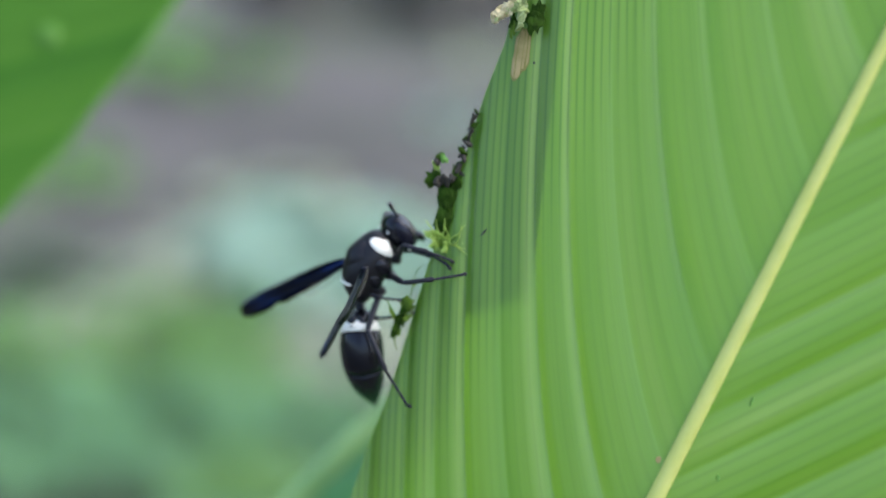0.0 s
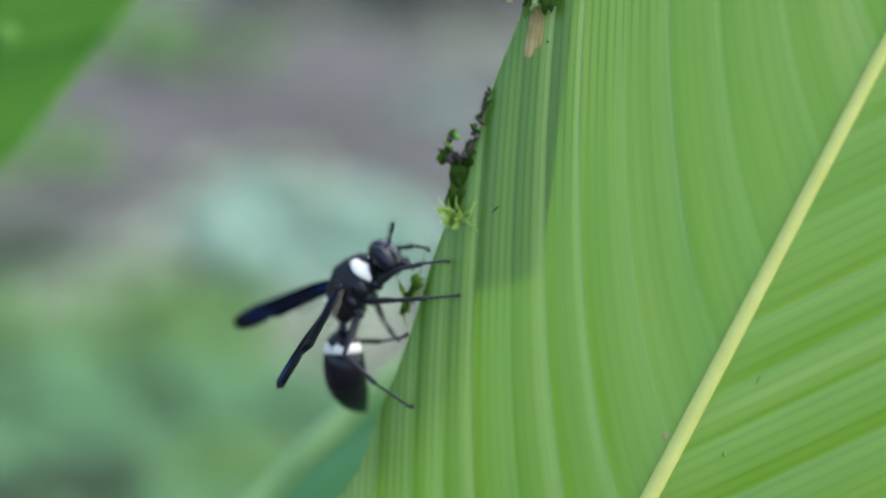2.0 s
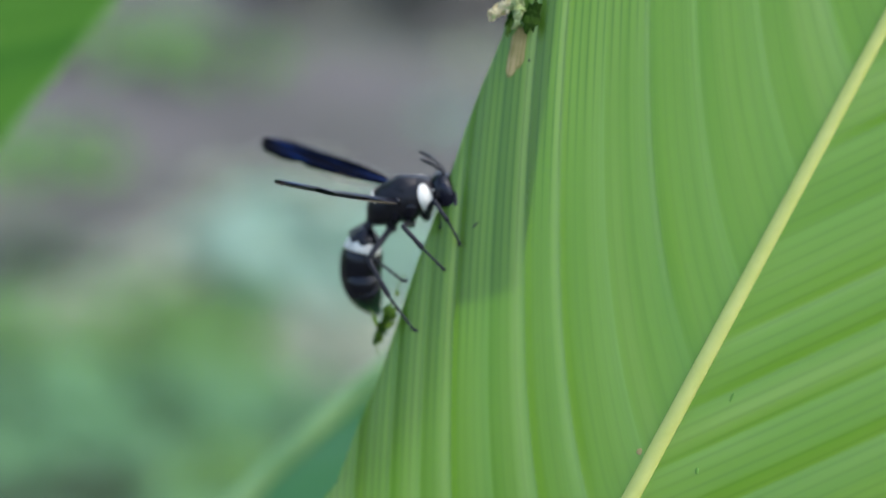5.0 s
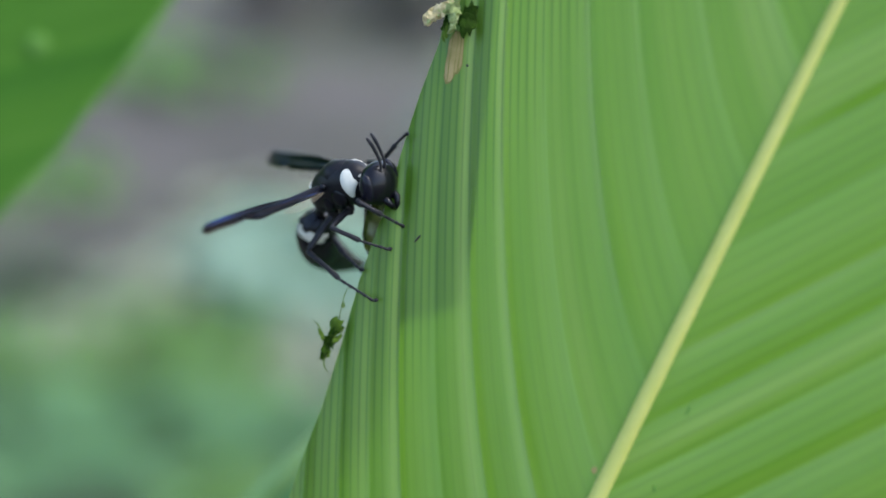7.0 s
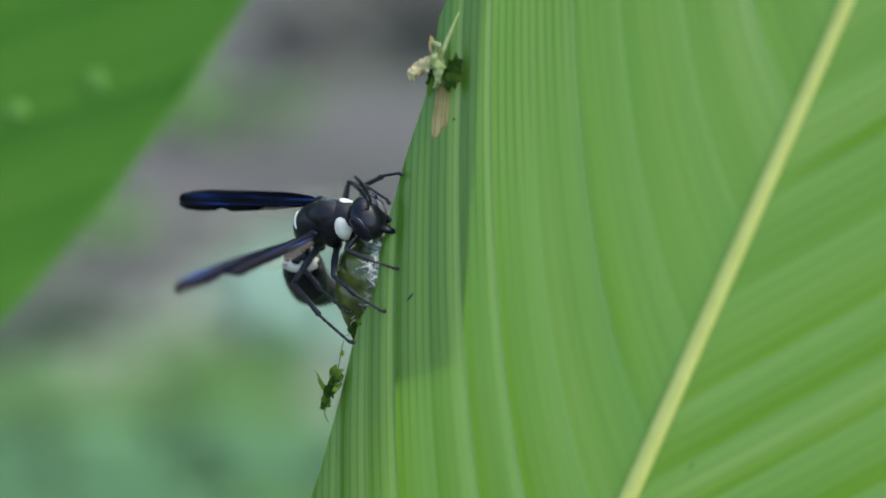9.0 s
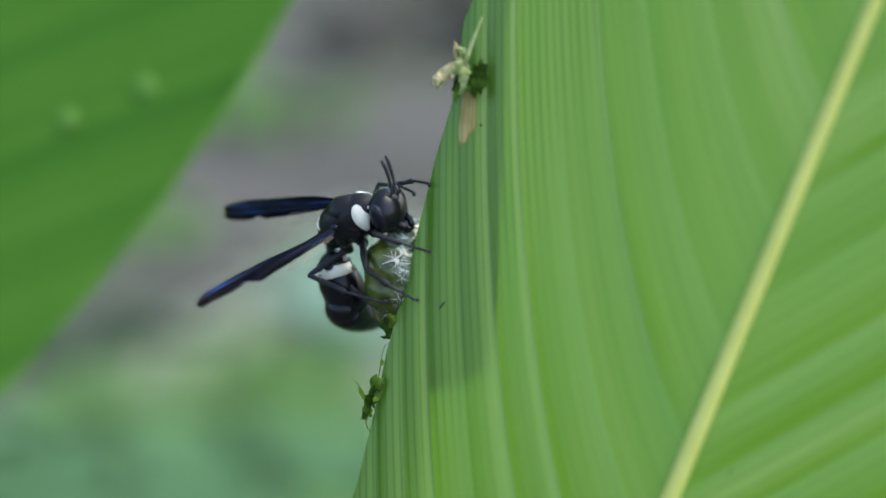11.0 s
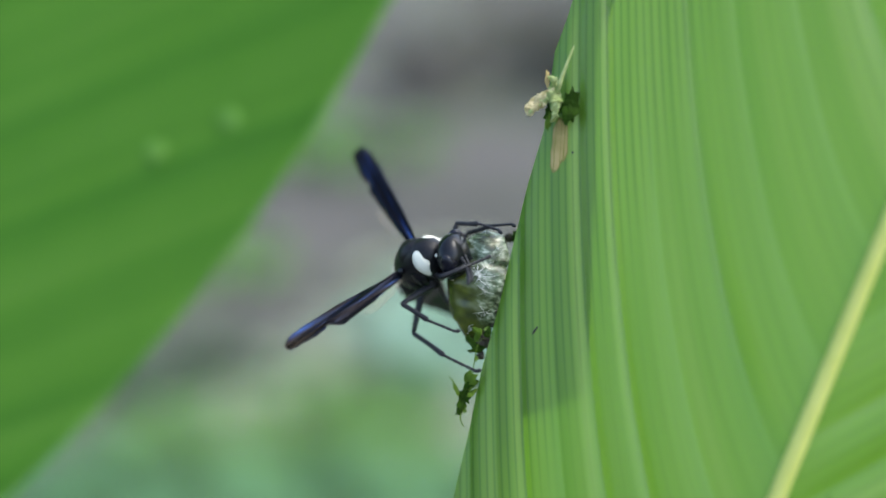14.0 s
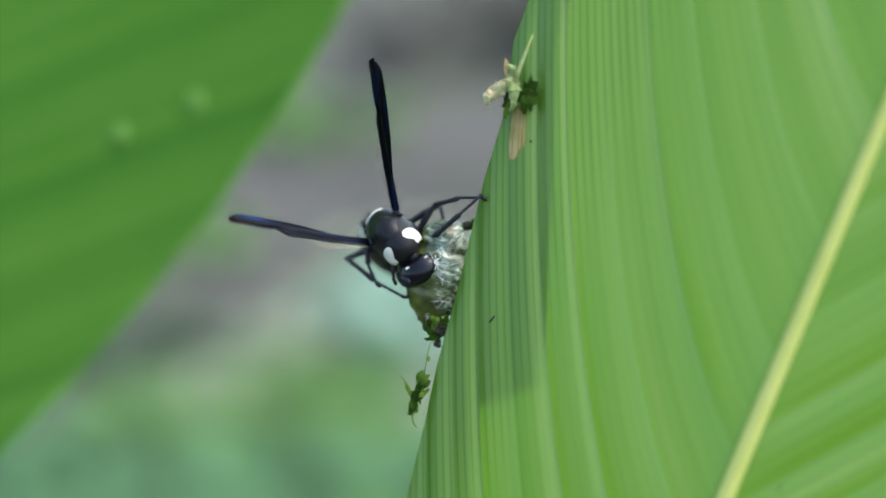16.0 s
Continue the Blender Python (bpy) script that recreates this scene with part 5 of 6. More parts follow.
    walk(wasp_wings["R"], [
        (0, pose(-0.0003, -0.00172, 0.00112, -0.5, -22.7, -121.1)),
        (0.5, pose(-0.0003, -0.00172, 0.00112, 2.9, -32.1, -102.5)),
        (1, pose(-0.0003, -0.00172, 0.00112, 3.3, -32.2, -110.2)),
        (1.5, pose(-0.0003, -0.00172, 0.00112, -3.6, -16.7, -88.3)),
        (2, pose(-0.0003, -0.00172, 0.00112, -29.5, 1.9, -119.5)),
        (2.5, pose(-0.0003, -0.00172, 0.00112, -28.7, -26.1, -116.4)),
        (3, pose(-0.0003, -0.00172, 0.00112, -24.2, -16.0, -115.1)),
        (3.5, pose(-0.0003, -0.00172, 0.00112, -24.6, -17.4, -111.9)),
        (3.9333, pose(-0.0003, -0.00172, 0.00112, -5.5, -50.9, -130.9)),
        (3.9667, pose(-0.0003, -0.00172, 0.00112, -69.9, -71.1, -88.4)),
        (4, pose(-0.0003, -0.00172, 0.00112, -5.5, -50.9, -130.9)),
        (4.0333, pose(-0.0003, -0.00172, 0.00112, 21.3, -23.2, -131.9)),
        (4.0667, pose(-0.0003, -0.00172, 0.00112, -5.5, -50.9, -130.9)),
        (6.5, pose(-0.0003, -0.00172, 0.00112, 4.8, -15.2, -151.0)),
        (7, pose(-0.0003, -0.00172, 0.00112, -36.1, -19.6, -98.4)),
        (7.5, pose(-0.0003, -0.00172, 0.00112, -10.7, -28.7, -123.2)),
        (8, pose(-0.0003, -0.00172, 0.00112, -10.7, -26.8, -129.7)),
        (8.5, pose(-0.0003, -0.00172, 0.00112, -15.9, -31.6, -127.3)),
        (8.9333, pose(-0.0003, -0.00172, 0.00112, -16.1, -34.7, -126.8)),
        (8.9667, pose(-0.0003, -0.00172, 0.00112, -17.0, -39.2, -131.5)),
        (9, pose(-0.0003, -0.00172, 0.00112, -16.1, -34.7, -126.8)),
        (9.0333, pose(-0.0003, -0.00172, 0.00112, -14.8, -30.2, -122.3)),
        (9.0667, pose(-0.0003, -0.00172, 0.00112, -16.1, -34.7, -126.8)),
        (9.5, pose(-0.0003, -0.00172, 0.00112, -65.2, -38.3, -85.6)),
        (10, pose(-0.0003, -0.00172, 0.00112, -20.7, -27.1, -129.6)),
        (12.5, pose(-0.0003, -0.00172, 0.00112, -34.4, -20.9, -127.3)),
        (13, pose(-0.0003, -0.00172, 0.00112, -27.7, -18.7, -128.9)),
        (13.5, pose(-0.0003, -0.00172, 0.00112, -27.4, -20.8, -126.7)),
        (14, pose(-0.0003, -0.00172, 0.00112, -59.3, -24.2, -90.4)),
        (14.5, pose(-0.0003, -0.00172, 0.00112, -24.9, -46.7, -84.6)),
        (15, pose(-0.0003, -0.00172, 0.00112, -65.2, -46.5, -43.1)),
        (15.4333, pose(-0.0003, -0.00172, 0.00112, -43.0, -61.2, -57.1)),
        (15.4667, pose(-0.0003, -0.00172, 0.00112, -48.1, -65.4, -56.1)),
        (15.5, pose(-0.0003, -0.00172, 0.00112, -43.0, -61.2, -57.1)),
        (15.5333, pose(-0.0003, -0.00172, 0.00112, -38.6, -56.9, -57.3)),
        (15.5667, pose(-0.0003, -0.00172, 0.00112, -43.0, -61.2, -57.1)),
        (16, pose(-0.0003, -0.00172, 0.00112, 2.7, -60.8, -102.6)),
    ])
    walk(wasp_antennae["L"], [
        (0, pose(0.002, 0.00032, 0.00055, 0.0, -0.6, 81.5)),
        (0.5, pose(0.002, 0.00032, 0.00055, -0.5, -28.7, 129.3)),
        (0.75, pose(0.002, 0.00032, 0.00055, 23.7, -11.4, 84.6)),
        (1, pose(0.002, 0.00032, 0.00055, 30.0, 16.4, 48.7)),
        (1.25, pose(0.002, 0.00032, 0.00055, -25.8, 6.7, -16.5)),
        (1.5, pose(0.002, 0.00032, 0.00055, -50.7, -44.0, -60.6)),
        (1.75, pose(0.002, 0.00032, 0.00055, 46.8, -68.6, 136.9)),
        (2, pose(0.002, 0.00032, 0.00055, 38.8, -16.7, 68.7)),
        (2.5, pose(0.002, 0.00032, 0.00055, 41.2, 39.7, 29.6)),
        (3, pose(0.002, 0.00032, 0.00055, 51.4, -3.9, 88.6)),
        (3.5, pose(0.002, 0.00032, 0.00055, 51.2, 5.1, 103.4)),
        (4, pose(0.002, 0.00032, 0.00055, 50.8, -31.4, 120.2)),
        (6.5, pose(0.002, 0.00032, 0.00055, 35.1, -74.8, 147.4)),
        (7, pose(0.002, 0.00032, 0.00055, 38.7, -80.1, 143.8)),
        (7.5, pose(0.002, 0.00032, 0.00055, 69.2, -72.9, 112.4)),
        (8, pose(0.002, 0.00032, 0.00055, 170.8, -75.4, 11.1)),
        (8.5, pose(0.002, 0.00032, 0.00055, 131.5, -44.8, 49.5)),
        (9, pose(0.002, 0.00032, 0.00055, -177.2, -62.5, -11.7)),
        (9.5, pose(0.002, 0.00032, 0.00055, 116.5, -49.0, 70.1)),
        (10, pose(0.002, 0.00032, 0.00055, 85.0, -79.4, 99.0)),
        (12.5, pose(0.002, 0.00032, 0.00055, 105.0, -22.5, 57.4)),
        (13, pose(0.002, 0.00032, 0.00055, 132.7, -36.0, 16.2)),
        (13.5, pose(0.002, 0.00032, 0.00055, 149.9, -41.3, -8.9)),
        (13.75, pose(0.002, 0.00032, 0.00055, -175.4, -19.7, -45.2)),
        (14, pose(0.002, 0.00032, 0.00055, -158.7, 12.9, -64.1)),
        (14.5, pose(0.002, 0.00032, 0.00055, -150.4, -33.1, -42.5)),
        (15, pose(0.002, 0.00032, 0.00055, -171.2, -24.2, -8.6)),
        (15.5, pose(0.002, 0.00032, 0.00055, -163.5, -45.3, -25.0)),
        (16, pose(0.002, 0.00032, 0.00055, -149.3, 8.6, -29.6)),
    ])
    walk(wasp_antennae["R"], [
        (0, pose(0.002, -0.00032, 0.00055, -0.0, -56.2, -89.8)),
        (0.5, pose(0.002, -0.00032, 0.00055, 83.6, -45.0, 147.9)),
        (0.75, pose(0.002, -0.00032, 0.00055, 10.3, -78.2, -139.6)),
        (1, pose(0.002, -0.00032, 0.00055, -67.9, -46.1, -62.2)),
        (1.5, pose(0.002, -0.00032, 0.00055, -66.6, -41.4, -64.3)),
        (2, pose(0.002, -0.00032, 0.00055, -75.4, -23.0, -44.4)),
        (2.5, pose(0.002, -0.00032, 0.00055, -77.9, 12.5, -43.6)),
        (3, pose(0.002, -0.00032, 0.00055, -50.6, -48.3, -86.8)),
        (3.5, pose(0.002, -0.00032, 0.00055, -36.3, -46.7, -105.2)),
        (4, pose(0.002, -0.00032, 0.00055, 2.7, -61.9, -153.7)),
        (6.5, pose(0.002, -0.00032, 0.00055, 41.6, -81.3, 165.0)),
        (7, pose(0.002, -0.00032, 0.00055, 40.6, -87.4, 166.1)),
        (7.5, pose(0.002, -0.00032, 0.00055, 104.3, -80.1, 101.9)),
        (8, pose(0.002, -0.00032, 0.00055, -144.3, -71.3, -8.6)),
        (8.5, pose(0.002, -0.00032, 0.00055, 167.3, -48.5, 40.4)),
        (9, pose(0.002, -0.00032, 0.00055, -147.4, -58.3, -19.4)),
        (9.5, pose(0.002, -0.00032, 0.00055, 143.0, -53.6, 59.6)),
        (10, pose(0.002, -0.00032, 0.00055, 136.4, -85.1, 61.8)),
        (12.5, pose(0.002, -0.00032, 0.00055, 127.9, -26.6, 51.6)),
        (13, pose(0.002, -0.00032, 0.00055, 156.7, -39.7, 8.4)),
        (13.5, pose(0.002, -0.00032, 0.00055, 173.9, -43.5, -17.1)),
        (14, pose(0.002, -0.00032, 0.00055, -147.1, 6.6, -63.5)),
        (14.5, pose(0.002, -0.00032, 0.00055, -142.2, -38.8, -44.4)),
        (15, pose(0.002, -0.00032, 0.00055, -167.4, -30.2, -8.4)),
        (15.5, pose(0.002, -0.00032, 0.00055, -156.9, 14.2, -18.9)),
        (16, pose(0.002, -0.00032, 0.00055, -159.8, 2.4, -31.7)),
    ])
    walk(wasp_legs["Lfront"][0], [
        (0, pose(0.0019, 0.001, -0.0017, -68.7, 13.0, -64.5)),
        (0.5, pose(0.0019, 0.001, -0.0017, -63.5, 1.1, -58.0)),
        (1, pose(0.0019, 0.001, -0.0017, -61.6, -0.9, -63.5)),
        (1.5, pose(0.0019, 0.001, -0.0017, -66.7, 14.5, -37.8)),
        (2, pose(0.0019, 0.001, -0.0017, -58.2, -6.0, 18.9)),
        (2.5, pose(0.0019, 0.001, -0.0017, -68.0, -15.8, 24.4)),
        (3, pose(0.0019, 0.001, -0.0017, -61.5, 4.9, -9.8)),
        (3.5, pose(0.0019, 0.001, -0.0017, -64.7, -7.2, 1.3)),
        (4, pose(0.0019, 0.001, -0.0017, -69.7, -15.0, -8.0)),
        (6.5, pose(0.0019, 0.001, -0.0017, -135.3, -22.5, 58.8)),
        (7, pose(0.0019, 0.001, -0.0017, -105.5, -21.0, 76.0)),
        (7.5, pose(0.0019, 0.001, -0.0017, -134.5, -9.0, 74.6)),
        (8, pose(0.0019, 0.001, -0.0017, -127.2, -11.3, 77.1)),
        (8.5, pose(0.0019, 0.001, -0.0017, -97.8, -23.6, 74.0)),
        (9, pose(0.0019, 0.001, -0.0017, -99.0, -23.7, 66.6)),
        (9.5, pose(0.0019, 0.001, -0.0017, -51.1, -23.7, 54.9)),
        (10, pose(0.0019, 0.001, -0.0017, -99.3, -24.1, 61.6)),
        (11.25, pose(0.0019, 0.001, -0.0017, -70.8, -9.5, 24.4)),
        (12.5, pose(0.0019, 0.001, -0.0017, -55.5, 17.3, -3.2)),
        (13, pose(0.0019, 0.001, -0.0017, -55.7, 13.9, -1.5)),
        (13.5, pose(0.0019, 0.001, -0.0017, -64.2, -15.9, 32.5)),
        (14, pose(0.0019, 0.001, -0.0017, -44.4, -26.3, 57.9)),
        (14.5, pose(0.0019, 0.001, -0.0017, -29.5, -52.9, 72.3)),
        (15, pose(0.0019, 0.001, -0.0017, 12.8, -17.6, 58.1)),
        (15.5, pose(0.0019, 0.001, -0.0017, 26.8, -22.7, 57.5)),
        (16, pose(0.0019, 0.001, -0.0017, 52.8, -24.8, 56.3)),
    ])
    walk(wasp_legs["Lfront"][1], [
        (0, pose(0.003, 0, 0, 0.0, 11.0, 0.0)),
        (0.5, pose(0.003, 0, 0, 0.0, 18.6, 0.0)),
        (1, pose(0.003, 0, 0, 0.0, 11.0, 0.0)),
        (1.5, pose(0.003, 0, 0, 0.0, 15.8, 0.0)),
        (2, pose(0.003, 0, 0, 0.0, 69.1, 0.0)),
        (2.5, pose(0.003, 0, 0, 0.0, 113.8, 0.0)),
        (3, pose(0.003, 0, 0, 0.0, 87.3, 0.0)),
        (3.5, pose(0.003, 0, 0, 0.0, 104.1, 0.0)),
        (4, pose(0.003, 0, 0, 0.0, 94.0, 0.0)),
        (6.5, pose(0.003, 0, 0, 0.0, 77.9, 0.0)),
        (7, pose(0.003, 0, 0, 0.0, 69.2, 0.0)),
        (7.5, pose(0.003, 0, 0, 0.0, 83.1, 0.0)),
        (8, pose(0.003, 0, 0, 0.0, 75.2, 0.0)),
        (8.5, pose(0.003, 0, 0, 0.0, 69.5, 0.0)),
        (9, pose(0.003, 0, 0, 0.0, 60.6, 0.0)),
        (9.5, pose(0.003, 0, 0, 0.0, 38.7, 0.0)),
        (10, pose(0.003, 0, 0, 0.0, 63.3, 0.0)),
        (12.5, pose(0.003, 0, 0, 0.0, 47.5, 0.0)),
        (13, pose(0.003, 0, 0, 0.0, 54.8, 0.0)),
        (13.5, pose(0.003, 0, 0, 0.0, 102.8, 0.0)),
        (14, pose(0.003, 0, 0, 0.0, 80.7, 0.0)),
        (14.5, pose(0.003, 0, 0, 0.0, 89.9, 0.0)),
        (15, pose(0.003, 0, 0, 0.0, 40.1, 0.0)),
        (15.5, pose(0.003, 0, 0, 0.0, 34.2, 0.0)),
        (16, pose(0.003, 0, 0, 0.0, 19.0, 0.0)),
    ])
    walk(wasp_legs["Lmiddle"][0], [
        (0, pose(0.0003, 0.0012, -0.0019, 61.6, -31.7, -158.9)),
        (0.25, pose(0.0003, 0.0012, -0.0019, 40.6, -66.9, -126.9)),
        (0.5, pose(0.0003, 0.0012, -0.0019, -59.8, -63.9, -16.6)),
        (1, pose(0.0003, 0.0012, -0.0019, -31.3, -70.3, -50.0)),
        (1.5, pose(0.0003, 0.0012, -0.0019, -67.5, -11.8, 13.4)),
        (1.75, pose(0.0003, 0.0012, -0.0019, -43.3, 44.7, 49.6)),
        (2, pose(0.0003, 0.0012, -0.0019, 46.3, 43.9, 147.5)),
        (2.25, pose(0.0003, 0.0012, -0.0019, -9.0, 68.0, 81.9)),
        (2.5, pose(0.0003, 0.0012, -0.0019, -68.2, 45.6, 12.4)),
        (3, pose(0.0003, 0.0012, -0.0019, -65.6, 2.7, 11.4)),
        (3.5, pose(0.0003, 0.0012, -0.0019, -66.6, -17.6, 4.5)),
        (4, pose(0.0003, 0.0012, -0.0019, -67.1, -25.9, 3.3)),
        (6.5, pose(0.0003, 0.0012, -0.0019, -105.1, -37.9, 61.2)),
        (7, pose(0.0003, 0.0012, -0.0019, -97.2, -25.7, 85.0)),
        (7.5, pose(0.0003, 0.0012, -0.0019, -106.5, -30.2, 77.7)),
        (8, pose(0.0003, 0.0012, -0.0019, -112.8, -27.1, 88.4)),
        (8.5, pose(0.0003, 0.0012, -0.0019, -92.6, -27.7, 69.3)),
        (9, pose(0.0003, 0.0012, -0.0019, -95.4, -29.3, 68.2)),
        (9.5, pose(0.0003, 0.0012, -0.0019, -73.5, -19.0, 69.3)),
        (10, pose(0.0003, 0.0012, -0.0019, -93.0, -29.3, 64.2)),
        (12.5, pose(0.0003, 0.0012, -0.0019, -64.4, 10.2, 15.9)),
        (13, pose(0.0003, 0.0012, -0.0019, -65.9, 17.5, 9.3)),
        (13.5, pose(0.0003, 0.0012, -0.0019, -65.4, 9.3, 11.0)),
        (14, pose(0.0003, 0.0012, -0.0019, -60.8, -0.8, 44.0)),
        (14.5, pose(0.0003, 0.0012, -0.0019, -68.1, -20.2, 83.8)),
        (15, pose(0.0003, 0.0012, -0.0019, -52.7, -17.2, 85.3)),
        (15.5, pose(0.0003, 0.0012, -0.0019, -61.1, -22.0, 91.5)),
        (16, pose(0.0003, 0.0012, -0.0019, -75.0, -22.1, 86.2)),
    ])
    walk(wasp_legs["Lmiddle"][1], [
        (0, pose(0.0034, 0, 0, 0.0, 101.9, 0.0)),
        (0.5, pose(0.0034, 0, 0, 0.0, 110.9, 0.0)),
        (1, pose(0.0034, 0, 0, 0.0, 109.4, 0.0)),
        (1.5, pose(0.0034, 0, 0, 0.0, 106.7, 0.0)),
        (2, pose(0.0034, 0, 0, 0.0, 98.0, 0.0)),
        (2.5, pose(0.0034, 0, 0, 0.0, 101.5, 0.0)),
        (3, pose(0.0034, 0, 0, 0.0, 113.6, 0.0)),
        (3.5, pose(0.0034, 0, 0, 0.0, 120.9, 0.0)),
        (4, pose(0.0034, 0, 0, 0.0, 123.0, 0.0)),
        (6.5, pose(0.0034, 0, 0, 0.0, 94.1, 0.0)),
        (7, pose(0.0034, 0, 0, 0.0, 110.4, 0.0)),
        (7.5, pose(0.0034, 0, 0, 0.0, 111.9, 0.0)),
        (8, pose(0.0034, 0, 0, 0.0, 116.4, 0.0)),
        (8.5, pose(0.0034, 0, 0, 0.0, 81.2, 0.0)),
        (9, pose(0.0034, 0, 0, 0.0, 92.5, 0.0)),
        (9.5, pose(0.0034, 0, 0, 0.0, 83.2, 0.0)),
        (10, pose(0.0034, 0, 0, 0.0, 92.7, 0.0)),
        (12.5, pose(0.0034, 0, 0, 0.0, 62.0, 0.0)),
        (13, pose(0.0034, 0, 0, 0.0, 65.7, 0.0)),
        (13.5, pose(0.0034, 0, 0, 0.0, 66.2, 0.0)),
        (14, pose(0.0034, 0, 0, 0.0, 40.6, 0.0)),
        (14.5, pose(0.0034, 0, 0, 0.0, 83.6, 0.0)),
        (15, pose(0.0034, 0, 0, 0.0, 58.3, 0.0)),
        (15.5, pose(0.0034, 0, 0, 0.0, 55.9, 0.0)),
        (16, pose(0.0034, 0, 0, 0.0, 42.3, 0.0)),
    ])
    walk(wasp_legs["Lhind"][0], [
        (0, pose(-0.0015, 0.0011, -0.0018, 68.1, -3.0, 167.8)),
        (0.5, pose(-0.0015, 0.0011, -0.0018, 79.0, -8.4, 165.0)),
        (1, pose(-0.0015, 0.0011, -0.0018, 83.7, -10.1, 163.6)),
        (1.5, pose(-0.0015, 0.0011, -0.0018, 65.8, 2.4, 177.4)),
        (2, pose(-0.0015, 0.0011, -0.0018, 29.8, 17.9, 161.4)),
        (2.5, pose(-0.0015, 0.0011, -0.0018, 59.3, 6.8, 175.9)),
        (3, pose(-0.0015, 0.0011, -0.0018, 52.5, 6.2, 168.2)),
        (3.5, pose(-0.0015, 0.0011, -0.0018, 55.9, 6.6, 171.9)),
        (4, pose(-0.0015, 0.0011, -0.0018, 54.7, 7.3, 171.6)),
        (6.5, pose(-0.0015, 0.0011, -0.0018, 79.1, -3.8, -140.8)),
        (7, pose(-0.0015, 0.0011, -0.0018, 51.4, 30.7, -171.6)),
        (7.5, pose(-0.0015, 0.0011, -0.0018, 74.0, 28.5, -137.2)),
        (8, pose(-0.0015, 0.0011, -0.0018, 74.4, 14.7, -141.0)),
        (8.5, pose(-0.0015, 0.0011, -0.0018, 75.6, 8.2, -142.1)),
        (9, pose(-0.0015, 0.0011, -0.0018, 77.9, 7.5, -129.7)),
        (9.5, pose(-0.0015, 0.0011, -0.0018, 68.9, 26.9, -147.5)),
        (10, pose(-0.0015, 0.0011, -0.0018, 75.0, 21.6, -136.3)),
        (12.5, pose(-0.0015, 0.0011, -0.0018, 72.7, 26.7, -140.1)),
        (13, pose(-0.0015, 0.0011, -0.0018, 73.1, 28.2, -139.0)),
        (13.5, pose(-0.0015, 0.0011, -0.0018, 77.2, 28.5, -130.6)),
        (14, pose(-0.0015, 0.0011, -0.0018, 36.3, 48.4, 178.8)),
        (14.5, pose(-0.0015, 0.0011, -0.0018, -60.8, 53.9, 82.6)),
        (15, pose(-0.0015, 0.0011, -0.0018, -53.2, 45.2, 93.4)),
        (15.5, pose(-0.0015, 0.0011, -0.0018, -70.6, 27.1, 74.2)),
        (16, pose(-0.0015, 0.0011, -0.0018, -77.9, 0.1, 71.1)),
    ])
    walk(wasp_legs["Lhind"][1], [
        (0, pose(0.0038, 0, 0, 0.0, 127.8, 0.0)),
        (0.5, pose(0.0038, 0, 0, 0.0, 134.0, 0.0)),
        (1, pose(0.0038, 0, 0, 0.0, 136.7, 0.0)),
        (1.5, pose(0.0038, 0, 0, 0.0, 142.4, 0.0)),
        (2, pose(0.0038, 0, 0, 0.0, 125.6, 0.0)),
        (2.5, pose(0.0038, 0, 0, 0.0, 98.0, 0.0)),
        (3, pose(0.0038, 0, 0, 0.0, 108.4, 0.0)),
        (3.5, pose(0.0038, 0, 0, 0.0, 105.0, 0.0)),
        (4, pose(0.0038, 0, 0, 0.0, 101.6, 0.0)),
        (6.5, pose(0.0038, 0, 0, 0.0, 117.3, 0.0)),
        (7, pose(0.0038, 0, 0, 0.0, 104.7, 0.0)),
        (7.5, pose(0.0038, 0, 0, 0.0, 89.0, 0.0)),
        (8, pose(0.0038, 0, 0, 0.0, 91.2, 0.0)),
        (8.5, pose(0.0038, 0, 0, 0.0, 93.8, 0.0)),
        (9, pose(0.0038, 0, 0, 0.0, 80.8, 0.0)),
        (9.5, pose(0.0038, 0, 0, 0.0, 84.1, 0.0)),
        (10, pose(0.0038, 0, 0, 0.0, 82.4, 0.0)),
        (12.5, pose(0.0038, 0, 0, 0.0, 62.4, 0.0)),
        (13, pose(0.0038, 0, 0, 0.0, 53.6, 0.0)),
        (13.5, pose(0.0038, 0, 0, 0.0, 48.3, 0.0)),
        (14, pose(0.0038, 0, 0, 0.0, 104.5, 0.0)),
        (14.5, pose(0.0038, 0, 0, 0.0, 96.3, 0.0)),
        (15, pose(0.0038, 0, 0, 0.0, 94.7, 0.0)),
        (15.5, pose(0.0038, 0, 0, 0.0, 94.0, 0.0)),
        (16, pose(0.0038, 0, 0, 0.0, 99.3, 0.0)),
    ])
